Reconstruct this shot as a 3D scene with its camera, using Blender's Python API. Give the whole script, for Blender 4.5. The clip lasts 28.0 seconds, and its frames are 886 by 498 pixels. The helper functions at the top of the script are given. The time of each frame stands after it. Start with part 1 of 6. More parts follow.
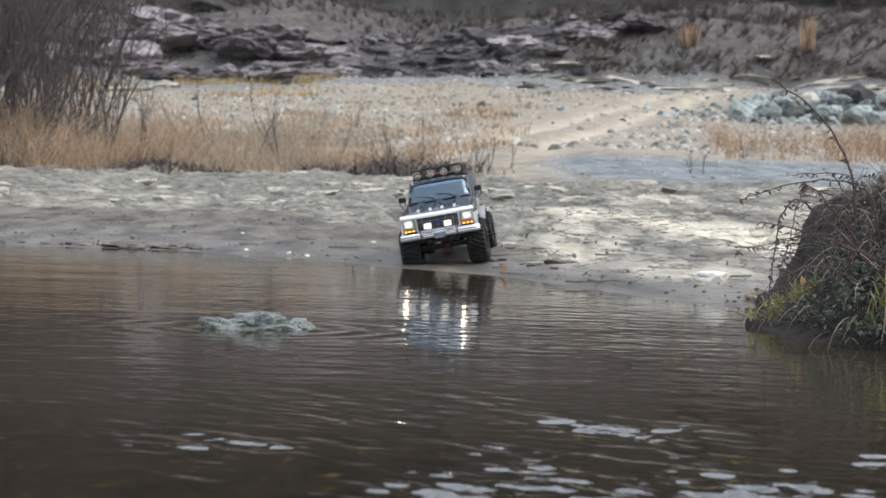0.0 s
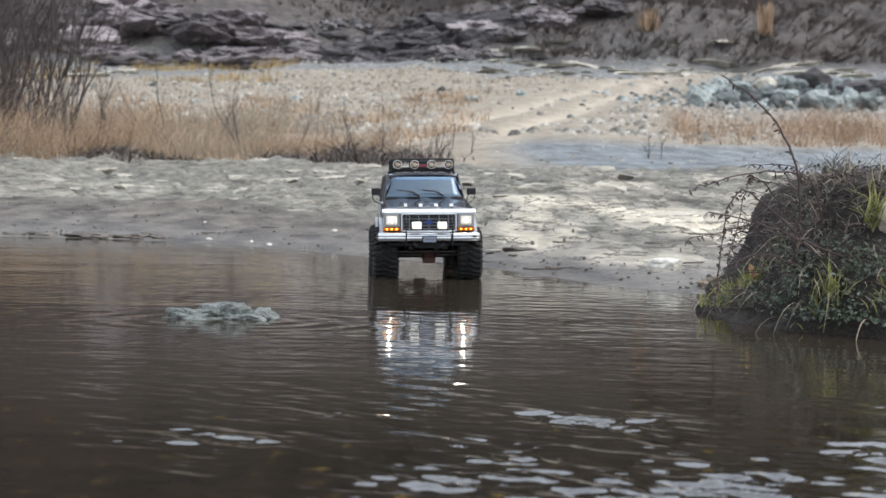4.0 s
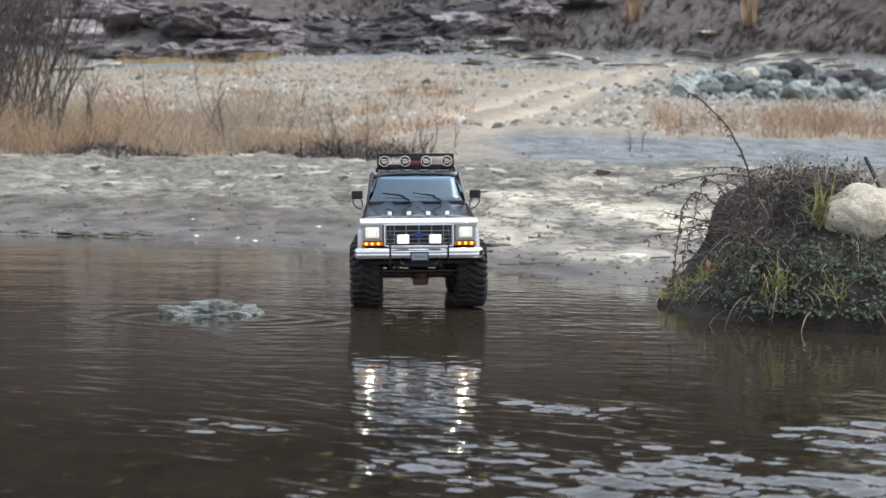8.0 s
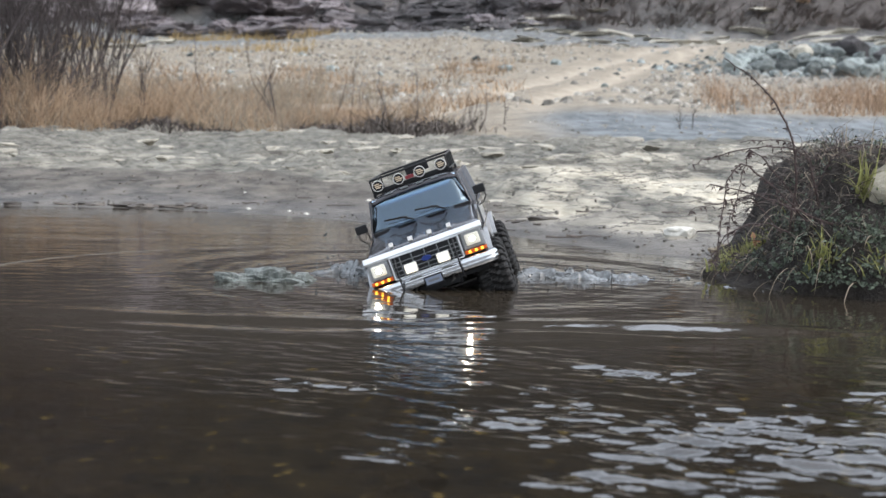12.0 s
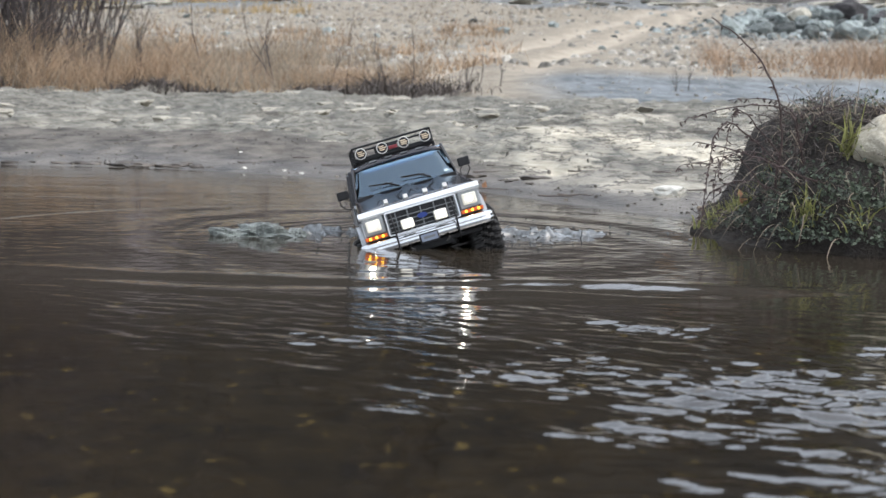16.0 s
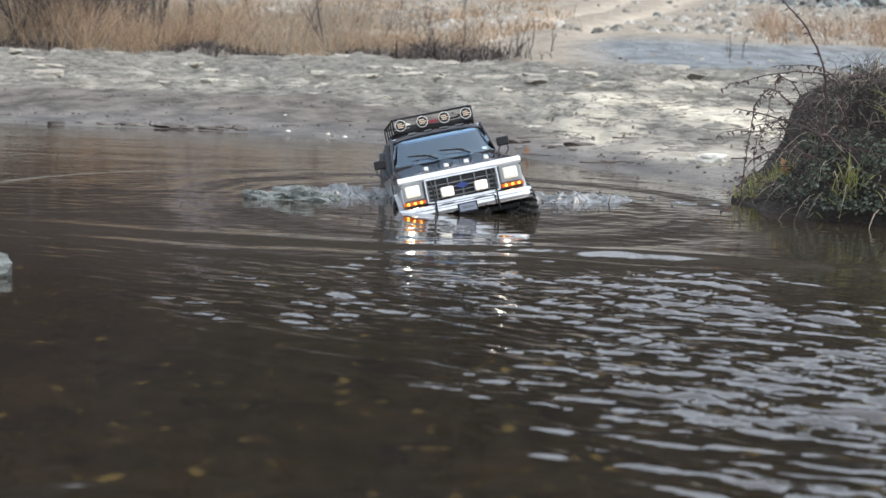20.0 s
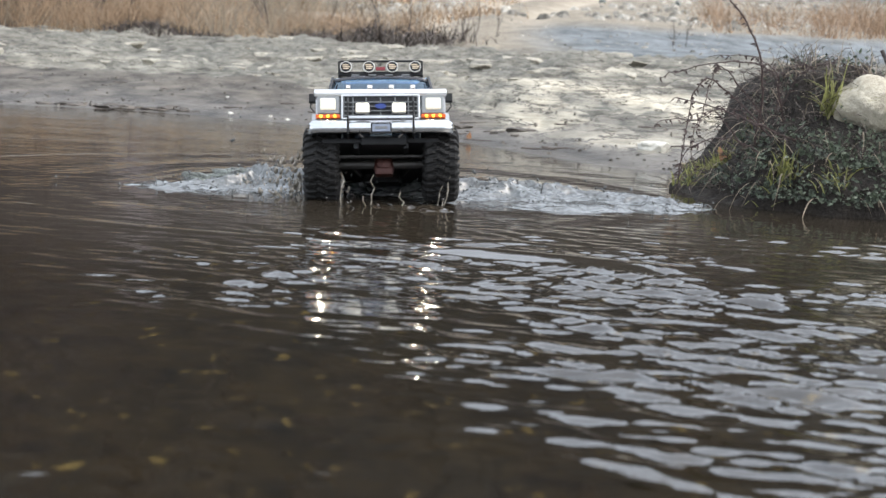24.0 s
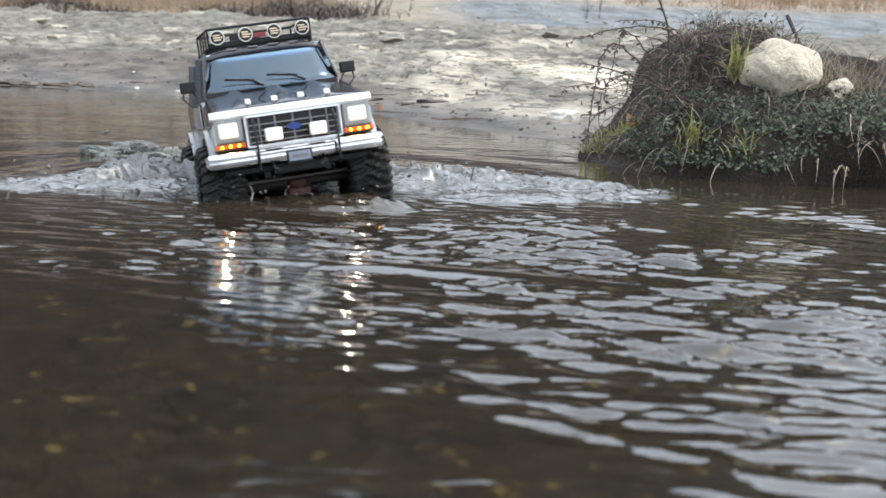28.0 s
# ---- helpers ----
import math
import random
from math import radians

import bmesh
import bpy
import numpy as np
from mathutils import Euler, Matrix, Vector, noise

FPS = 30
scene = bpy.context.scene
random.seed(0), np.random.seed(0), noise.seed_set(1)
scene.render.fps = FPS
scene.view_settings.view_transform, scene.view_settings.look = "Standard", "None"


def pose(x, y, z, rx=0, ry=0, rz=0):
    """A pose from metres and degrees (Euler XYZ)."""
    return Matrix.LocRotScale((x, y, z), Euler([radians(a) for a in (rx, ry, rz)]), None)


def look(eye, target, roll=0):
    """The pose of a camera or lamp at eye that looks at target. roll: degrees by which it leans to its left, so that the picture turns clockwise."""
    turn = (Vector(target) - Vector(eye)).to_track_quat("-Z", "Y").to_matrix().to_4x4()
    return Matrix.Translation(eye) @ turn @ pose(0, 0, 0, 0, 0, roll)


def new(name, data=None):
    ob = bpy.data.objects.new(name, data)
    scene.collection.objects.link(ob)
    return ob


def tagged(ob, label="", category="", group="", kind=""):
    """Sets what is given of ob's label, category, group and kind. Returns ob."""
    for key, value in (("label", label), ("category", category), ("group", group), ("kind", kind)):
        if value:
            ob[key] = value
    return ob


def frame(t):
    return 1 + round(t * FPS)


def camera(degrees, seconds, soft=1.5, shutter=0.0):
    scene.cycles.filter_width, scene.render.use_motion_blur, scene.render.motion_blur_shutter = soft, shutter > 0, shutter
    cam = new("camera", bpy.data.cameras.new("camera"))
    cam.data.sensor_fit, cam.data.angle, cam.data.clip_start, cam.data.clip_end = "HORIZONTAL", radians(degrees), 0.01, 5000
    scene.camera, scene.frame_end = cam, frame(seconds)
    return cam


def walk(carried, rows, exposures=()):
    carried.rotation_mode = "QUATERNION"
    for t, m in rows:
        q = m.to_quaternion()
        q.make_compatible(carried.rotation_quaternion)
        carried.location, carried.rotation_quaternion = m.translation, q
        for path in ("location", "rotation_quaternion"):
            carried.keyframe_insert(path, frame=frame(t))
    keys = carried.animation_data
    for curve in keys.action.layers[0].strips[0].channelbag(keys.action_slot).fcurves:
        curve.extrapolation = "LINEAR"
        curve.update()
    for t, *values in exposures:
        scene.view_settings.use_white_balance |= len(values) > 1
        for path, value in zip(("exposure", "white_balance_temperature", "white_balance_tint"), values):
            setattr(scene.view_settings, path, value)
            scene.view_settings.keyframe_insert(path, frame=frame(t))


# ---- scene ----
cam = camera(35.92, 28.0, soft=1.5, shutter=0.4)
PATH = [
    (0, pose(-0.0000, -0.0000, 0.2167, 87.435, -1.633, 0.000)),
    (0.5, pose(-0.0045, 0.0048, 0.2191, 87.505, -1.488, 0.210)),
    (1, pose(-0.0057, -0.0035, 0.2208, 87.834, -1.513, 0.157)),
    (1.5, pose(-0.0043, -0.0182, 0.2264, 87.872, -1.504, -0.154)),
    (2, pose(0.0005, -0.0312, 0.2301, 87.428, -1.395, -0.373)),
    (2.5, pose(0.0039, -0.0492, 0.2291, 87.215, -1.489, -1.035)),
    (4.5, pose(0.0006, -0.0736, 0.2285, 86.801, -1.368, -1.663)),
    (5, pose(0.0058, -0.0957, 0.2301, 86.926, -1.404, -1.759)),
    (5.5, pose(0.0082, -0.1214, 0.2294, 86.428, -1.443, -2.117)),
    (6, pose(0.0100, -0.1355, 0.2351, 86.430, -1.158, -2.344)),
    (6.5, pose(0.0174, -0.1458, 0.2466, 87.215, -1.377, -2.151)),
    (7, pose(0.0208, -0.1626, 0.2463, 87.371, -1.450, -2.465)),
    (7.5, pose(0.0183, -0.1858, 0.2484, 86.750, -1.082, -2.315)),
    (8, pose(0.0169, -0.2062, 0.2506, 86.482, -1.070, -2.223)),
    (8.5, pose(0.0139, -0.2260, 0.2473, 86.163, -1.010, -1.314)),
    (9, pose(0.0138, -0.2296, 0.2461, 86.013, -0.967, -1.024)),
    (9.5, pose(0.0139, -0.2335, 0.2464, 86.010, -1.056, -0.874)),
    (10, pose(0.0161, -0.2332, 0.2444, 86.134, -1.253, -0.862)),
    (10.5, pose(0.0157, -0.2408, 0.2442, 86.202, -1.448, -0.721)),
    (11, pose(0.0164, -0.2477, 0.2444, 86.168, -1.576, -0.461)),
    (11.5, pose(0.0151, -0.2541, 0.2425, 85.918, -1.400, -0.207)),
    (12, pose(0.0163, -0.2572, 0.2406, 85.509, -1.259, -0.159)),
    (12.5, pose(0.0172, -0.2609, 0.2394, 85.247, -1.162, -0.075)),
    (14.5, pose(0.0250, -0.2742, 0.2362, 84.778, -1.553, -0.212)),
    (15, pose(0.0292, -0.2824, 0.2348, 84.806, -1.566, -0.630)),
    (15.5, pose(0.0301, -0.2933, 0.2310, 84.427, -1.491, -0.367)),
    (16, pose(0.0275, -0.2977, 0.2322, 83.967, -1.379, -0.262)),
    (16.5, pose(0.0279, -0.3000, 0.2323, 84.139, -1.391, 0.032)),
    (17, pose(0.0341, -0.2971, 0.2314, 84.101, -1.558, -0.016)),
    (17.5, pose(0.0356, -0.3012, 0.2311, 84.036, -1.624, -0.410)),
    (18, pose(0.0409, -0.2836, 0.2325, 83.651, -1.527, 0.578)),
    (18.5, pose(0.0480, -0.2906, 0.2357, 82.732, -1.544, 1.415)),
    (19, pose(0.0526, -0.2986, 0.2318, 81.739, -1.994, 1.902)),
    (19.5, pose(0.0605, -0.2734, 0.2264, 81.958, -2.159, 1.965)),
    (20, pose(0.0559, -0.2766, 0.2303, 82.463, -1.912, 1.976)),
    (20.5, pose(0.0545, -0.2722, 0.2342, 82.484, -1.746, 1.602)),
    (21, pose(0.0574, -0.2704, 0.2334, 82.185, -1.341, 1.525)),
    (21.5, pose(0.0620, -0.2761, 0.2291, 81.856, -1.580, 1.340)),
    (22, pose(0.0741, -0.2581, 0.2238, 81.991, -2.647, 0.848)),
    (22.5, pose(0.0728, -0.2597, 0.2268, 82.356, -2.196, 0.005)),
    (24.5, pose(0.0633, -0.2871, 0.2320, 81.691, -3.060, -0.123)),
    (25, pose(0.0714, -0.2709, 0.2241, 81.474, -3.253, 0.322)),
    (25.5, pose(0.0684, -0.2707, 0.2227, 81.078, -2.877, 0.634)),
    (26, pose(0.0713, -0.2620, 0.2227, 80.701, -2.279, 0.605)),
    (26.5, pose(0.0639, -0.2691, 0.2207, 80.549, -1.894, -0.948)),
    (27, pose(0.0721, -0.2581, 0.2186, 80.601, -1.600, -2.176)),
    (27.5, pose(0.0769, -0.2576, 0.2251, 80.794, -1.632, -3.113)),
    (28, pose(0.0849, -0.2543, 0.2188, 81.053, -2.289, -3.741)),
]
EXPOSURES = ((0, 0.14, 6500, 11), (12, 0.14, 6480, 11), (22, 0.22, 6500, 11), (25, 0.36, 6650, 10), (28, 0.44, 6600, 10))
walk(cam, PATH, EXPOSURES)
# a long lens held at one focus: far hills and the nearest water go soft
cam.data.dof.use_dof, cam.data.dof.focus_distance, cam.data.dof.aperture_fstop = True, 2.3, 12.0

# ---- world and light: pale overcast winter sky ----
SUN_ELEV, SUN_TURN = radians(56), radians(104)
world = bpy.data.worlds.new("overcast_sky")
scene.world = world
world.use_nodes = True
wn, wl = world.node_tree.nodes, world.node_tree.links
wn.clear()
sky = wn.new("ShaderNodeTexSky")
sky.sky_type, sky.sun_disc = "NISHITA", False
sky.sun_elevation, sky.sun_rotation = SUN_ELEV, SUN_TURN
sky.air_density, sky.dust_density, sky.ozone_density = 1.0, 4.0, 1.0
pale = wn.new("ShaderNodeHueSaturation")
pale.inputs["Saturation"].default_value = 0.45
back = wn.new("ShaderNodeBackground")
back.inputs["Strength"].default_value = 0.312
wout = wn.new("ShaderNodeOutputWorld")
wl.new(sky.outputs[0], pale.inputs["Color"])
veil = wn.new("ShaderNodeMix")
veil.data_type = "RGBA"
veil.inputs[0].default_value = 0.5
veil.inputs[7].default_value = (5.15, 5.75, 6.5, 1)
wl.new(pale.outputs[0], veil.inputs[6])
wl.new(veil.outputs[2], back.inputs["Color"])
wl.new(back.outputs[0], wout.inputs["Surface"])
sun_data = bpy.data.lights.new("sun", "SUN")
sun_data.energy, sun_data.angle, sun_data.color = 0.62, radians(40), (1.0, 0.97, 0.93)
sun = new("sun", sun_data)
sun.matrix_world = look((0, 0, 0), (-math.sin(SUN_TURN) * math.cos(SUN_ELEV), -math.cos(SUN_TURN) * math.cos(SUN_ELEV), -math.sin(SUN_ELEV)))
scene.view_settings.exposure = 0.0


# ---- materials ----
def material(name, dark, light, scale=20.0, rough=0.8, bump=0.3, metal=0.0, fine=6.0, vary=0.12, spec=0.5, coat=0.0, dist=0.01, stretch=(1, 1, 1), island=False, through_light=0.0):
    """Two tones mixed by noise at two scales, with relief, and a shift of tone from piece to piece."""
    m = bpy.data.materials.new(name)
    m.use_nodes = True
    n, l = m.node_tree.nodes, m.node_tree.links
    b = n["Principled BSDF"]
    co = n.new("ShaderNodeTexCoord")
    mp = n.new("ShaderNodeMapping")
    mp.inputs["Scale"].default_value = stretch
    l.new(co.outputs["Object"], mp.inputs["Vector"])
    big, small = n.new("ShaderNodeTexNoise"), n.new("ShaderNodeTexNoise")
    big.inputs["Scale"].default_value, small.inputs["Scale"].default_value = scale, scale * fine
    for q in (big, small):
        q.inputs["Detail"].default_value = 4
        q.inputs["Roughness"].default_value = 0.62
        l.new(mp.outputs[0], q.inputs["Vector"])
    add = n.new("ShaderNodeMath")
    add.operation = "MULTIPLY_ADD"
    add.inputs[1].default_value = 0.5
    l.new(small.outputs["Fac"], add.inputs[0])
    half = n.new("ShaderNodeMath")
    half.operation = "MULTIPLY"
    half.inputs[1].default_value = 0.5
    l.new(big.outputs["Fac"], half.inputs[0])
    l.new(half.outputs[0], add.inputs[2])
    ramp = n.new("ShaderNodeValToRGB")
    ramp.color_ramp.elements[0].position, ramp.color_ramp.elements[1].position = 0.34, 0.66
    ramp.color_ramp.elements[0].color, ramp.color_ramp.elements[1].color = (*dark, 1), (*light, 1)
    l.new(add.outputs[0], ramp.inputs["Fac"])
    tone = n.new("ShaderNodeHueSaturation")
    l.new(ramp.outputs[0], tone.inputs["Color"])
    rnd = n.new("ShaderNodeNewGeometry" if island else "ShaderNodeObjectInfo")
    rng = n.new("ShaderNodeMapRange")
    rng.inputs["To Min"].default_value, rng.inputs["To Max"].default_value = 1 - vary * 2, 1 + vary * 2
    l.new(rnd.outputs["Random Per Island" if island else "Random"], rng.inputs["Value"])
    l.new(rng.outputs[0], tone.inputs["Value"])
    l.new(tone.outputs[0], b.inputs["Base Color"])
    b.inputs["Roughness"].default_value, b.inputs["Metallic"].default_value = rough, metal
    b.inputs["Specular IOR Level"].default_value = spec
    b.inputs["Coat Weight"].default_value = coat
    if through_light:
        tl, mx = n.new("ShaderNodeBsdfTranslucent"), n.new("ShaderNodeMixShader")
        mx.inputs[0].default_value = through_light
        l.new(tone.outputs[0], tl.inputs["Color"])
        l.new(b.outputs[0], mx.inputs[1])
        l.new(tl.outputs[0], mx.inputs[2])
        l.new(mx.outputs[0], n["Material Output"].inputs["Surface"])
    if bump:
        bp = n.new("ShaderNodeBump")
        bp.inputs["Strength"].default_value, bp.inputs["Distance"].default_value = bump, dist
        l.new(add.outputs[0], bp.inputs["Height"])
        l.new(bp.outputs[0], b.inputs["Normal"])
    return m


def glowing(name, colour, power, base=(0.8, 0.8, 0.75)):
    m = material(name, base, base, 200, 0.15, 0.0)
    b = m.node_tree.nodes["Principled BSDF"]
    b.inputs["Emission Color"].default_value, b.inputs["Emission Strength"].default_value = (*colour, 1), power
    return m


M_PAINT = material("charcoal_paint", (0.018, 0.0175, 0.022), (0.030, 0.029, 0.035), 60, 0.22, 0.02, 0.0, coat=0.6, vary=0.0)
M_SILVER = material("silver_paint", (0.34, 0.35, 0.36), (0.42, 0.43, 0.44), 40, 0.32, 0.03, 0.35, coat=0.5, vary=0.0)
M_CHROME = material("chrome", (0.50, 0.51, 0.52), (0.58, 0.59, 0.60), 30, 0.09, 0.02, 0.97, vary=0.0)
M_BUMPER = material("dull_chrome", (0.55, 0.56, 0.57), (0.68, 0.69, 0.70), 26, 0.13, 0.05, 1.0, vary=0.0)
M_TRIM = material("bright_hood_trim", (0.70, 0.72, 0.74), (0.78, 0.80, 0.82), 40, 0.30, 0.02, 0.3, coat=0.4, vary=0.0)
M_GREYPLASTIC = material("grey_plastic", (0.12, 0.125, 0.13), (0.17, 0.178, 0.18), 60, 0.4, 0.05, vary=0.0)
M_BEZEL = material("satin_grey_plastic", (0.22, 0.23, 0.23), (0.30, 0.31, 0.31), 60, 0.28, 0.02, 0.2, vary=0.0)
M_BLACK = material("black_plastic", (0.008, 0.008, 0.009), (0.016, 0.016, 0.017), 80, 0.5, 0.1, vary=0.0, spec=0.3)
M_RUBBER = material("tyre_rubber", (0.006, 0.006, 0.006), (0.016, 0.015, 0.014), 30, 0.62, 0.3, vary=0.0, spec=0.3)
M_STEEL = material("dark_steel", (0.035, 0.033, 0.032), (0.06, 0.055, 0.05), 60, 0.45, 0.15, 0.6, vary=0.0)
M_RUST = material("rust_red_metal", (0.05, 0.018, 0.014), (0.09, 0.03, 0.022), 60, 0.5, 0.1, 0.3, vary=0.0)
M_PLATE = material("plate_blue_grey", (0.16, 0.19, 0.25), (0.24, 0.27, 0.34), 60, 0.4, 0.02, vary=0.0)
M_BLUE = material("badge_blue", (0.01, 0.03, 0.16), (0.015, 0.04, 0.22), 60, 0.3, 0.0, vary=0.0)
M_RED = material("red_plastic", (0.16, 0.012, 0.018), (0.22, 0.018, 0.025), 60, 0.4, 0.0, vary=0.0)
M_HEAD = glowing("headlamp_glow", (1.0, 0.93, 0.74), 0.30, (0.55, 0.55, 0.50))
M_BULB = glowing("headlamp_bulb_glow", (1.0, 0.92, 0.72), 75.0)
M_FOG = glowing("fog_lamp_glow", (1.0, 0.93, 0.74), 0.60)
M_AMBER = glowing("amber_led_glow", (1.0, 0.56, 0.04), 3.6, (0.8, 0.3, 0.02))
M_AMBERLENS = material("amber_lens", (0.55, 0.09, 0.01), (0.65, 0.13, 0.015), 100, 0.15, 0.0, vary=0.0)
M_LAMPFACE = material("roof_lamp_face", (0.55, 0.42, 0.28), (0.75, 0.62, 0.45), 150, 0.2, 0.1, vary=0.03)
M_LAMPRING = material("roof_lamp_ring", (0.50, 0.49, 0.46), (0.62, 0.60, 0.57), 80, 0.3, 0.02, vary=0.0)
M_SEAT = material("seat_fabric", (0.10, 0.10, 0.11), (0.14, 0.14, 0.15), 60, 0.8, 0.2, vary=0.0)


def glass_material():
    m = bpy.data.materials.new("tinted_glass")
    m.use_nodes = True
    n, l = m.node_tree.nodes, m.node_tree.links
    n.clear()
    out, mix = n.new("ShaderNodeOutputMaterial"), n.new("ShaderNodeMixShader")
    tr, gl, fr = n.new("ShaderNodeBsdfTransparent"), n.new("ShaderNodeBsdfGlossy"), n.new("ShaderNodeFresnel")
    tr.inputs["Color"].default_value = (0.50, 0.56, 0.60, 1)
    gl.inputs["Roughness"].default_value = 0.06
    gl.inputs["Color"].default_value = (0.66, 0.84, 1.0, 1)
    fr.inputs["IOR"].default_value = 2.3
    l.new(fr.outputs[0], mix.inputs[0])
    l.new(tr.outputs[0], mix.inputs[1])
    l.new(gl.outputs[0], mix.inputs[2])
    l.new(mix.outputs[0], out.inputs[0])
    return m


M_GLASS = glass_material()
M_ROCKPALE = material("pale_slab_rock", (0.22, 0.205, 0.165), (0.56, 0.52, 0.43), 11, 0.85, 0.5, vary=0.1, dist=0.02)
M_ROCKGREY = material("grey_rubble_rock", (0.05, 0.058, 0.056), (0.31, 0.345, 0.33), 2.5, 0.85, 0.6, vary=0.42, dist=0.1)
M_ROCKDARK = material("dark_bedded_rock", (0.010, 0.010, 0.011), (0.13, 0.118, 0.12), 1.3, 0.85, 0.8, vary=0.4, dist=0.3, stretch=(0.8, 0.8, 6))
M_ROCKMAUVE = material("mauve_grey_rock", (0.085, 0.072, 0.078), (0.26, 0.23, 0.23), 1.6, 0.85, 0.7, vary=0.25, dist=0.2, stretch=(1, 1, 2.5))
M_ROCKWET = material("wet_blue_grey_rock", (0.035, 0.038, 0.028), (0.27, 0.30, 0.28), 48, 0.32, 0.9, vary=0.05, dist=0.01)
M_BOULDER = material("white_boulder_stone", (0.48, 0.46, 0.40), (0.72, 0.70, 0.63), 14, 0.8, 0.5, vary=0.0, dist=0.008)
M_CREAMSTONE = material("cream_boulder_stone", (0.30, 0.265, 0.20), (0.60, 0.55, 0.44), 16, 0.85, 0.8, vary=0.0, dist=0.015)
M_SOIL = material("dark_soil", (0.010, 0.008, 0.0065), (0.052, 0.042, 0.034), 30, 0.9, 0.9, vary=0.0, dist=0.02)
M_STRAW = material("dry_grass", (0.17, 0.108, 0.066), (0.54, 0.395, 0.265), 2, 0.8, 0.0, vary=0.24, island=True, through_light=0.5)
M_RUSSET = material("russet_dry_grass", (0.15, 0.09, 0.055), (0.46, 0.33, 0.225), 2, 0.8, 0.0, vary=0.24, island=True, through_light=0.4)
M_PALESTRAW = material("pale_dry_grass", (0.16, 0.13, 0.095), (0.42, 0.355, 0.27), 3, 0.8, 0.0, vary=0.2, island=True, through_light=0.4)
M_OCHRE = material("ochre_grass", (0.26, 0.18, 0.085), (0.52, 0.38, 0.19), 3, 0.8, 0.0, vary=0.2, island=True, through_light=0.4)
M_GREEN = material("green_grass", (0.15, 0.16, 0.05), (0.42, 0.42, 0.17), 30, 0.6, 0.0, vary=0.2, island=True, through_light=0.4)
M_LEAF = material("small_green_leaf", (0.026, 0.036, 0.026), (0.15, 0.18, 0.125), 40, 0.45, 0.0, vary=0.36, island=True, through_light=0.3)
M_DEADSTEM = material("dead_stem", (0.028, 0.023, 0.021), (0.165, 0.137, 0.118), 60, 0.8, 0.0, vary=0.4, island=True)
M_TWIG = material("grey_brown_twig", (0.030, 0.024, 0.024), (0.088, 0.072, 0.069), 10, 0.8, 0.0, vary=0.15, island=True)
M_CANE = material("bramble_cane", (0.028, 0.017, 0.015), (0.075, 0.045, 0.04), 60, 0.6, 0.0, vary=0.1, island=True)
M_DRYLEAF = material("withered_leaf", (0.26, 0.12, 0.06), (0.46, 0.25, 0.13), 60, 0.7, 0.1, vary=0.05)
M_PINE = material("dark_evergreen", (0.018, 0.028, 0.012), (0.06, 0.075, 0.03), 2, 0.8, 0.0, vary=0.2, island=True)
M_BRUSH = material("hillside_brush", (0.06, 0.049, 0.045), (0.19, 0.16, 0.145), 1, 0.9, 0.0, vary=0.25, island=True)
M_FIELDSTONE = material("field_stones", (0.17, 0.158, 0.135), (0.42, 0.395, 0.345), 3, 0.85, 0.2, vary=0.28, island=True)
M_RUBBLE = material("rubble_stones", (0.07, 0.08, 0.078), (0.30, 0.33, 0.32), 3, 0.85, 0.2, vary=0.4, island=True)
M_ROCKDARKBITS = material("dark_rock_fragments", (0.012, 0.012, 0.013), (0.17, 0.155, 0.155), 1.5, 0.85, 0.3, vary=0.42, island=True)
M_ICE = material("blue_ice", (0.36, 0.45, 0.52), (0.66, 0.74, 0.80), 4, 0.35, 0.5, vary=0.1, dist=0.05)
M_CLOD = material("wet_mud_clod", (0.035, 0.028, 0.023), (0.13, 0.11, 0.09), 40, 0.55, 0.6, vary=0.2, dist=0.006)
M_CRUMBS = material("mud_crumbs", (0.045, 0.04, 0.034), (0.20, 0.178, 0.15), 40, 0.7, 0.3, vary=0.3, island=True)
M_BARK = material("bare_bark", (0.05, 0.042, 0.04), (0.11, 0.095, 0.09), 4, 0.9, 0.2, vary=0.1)


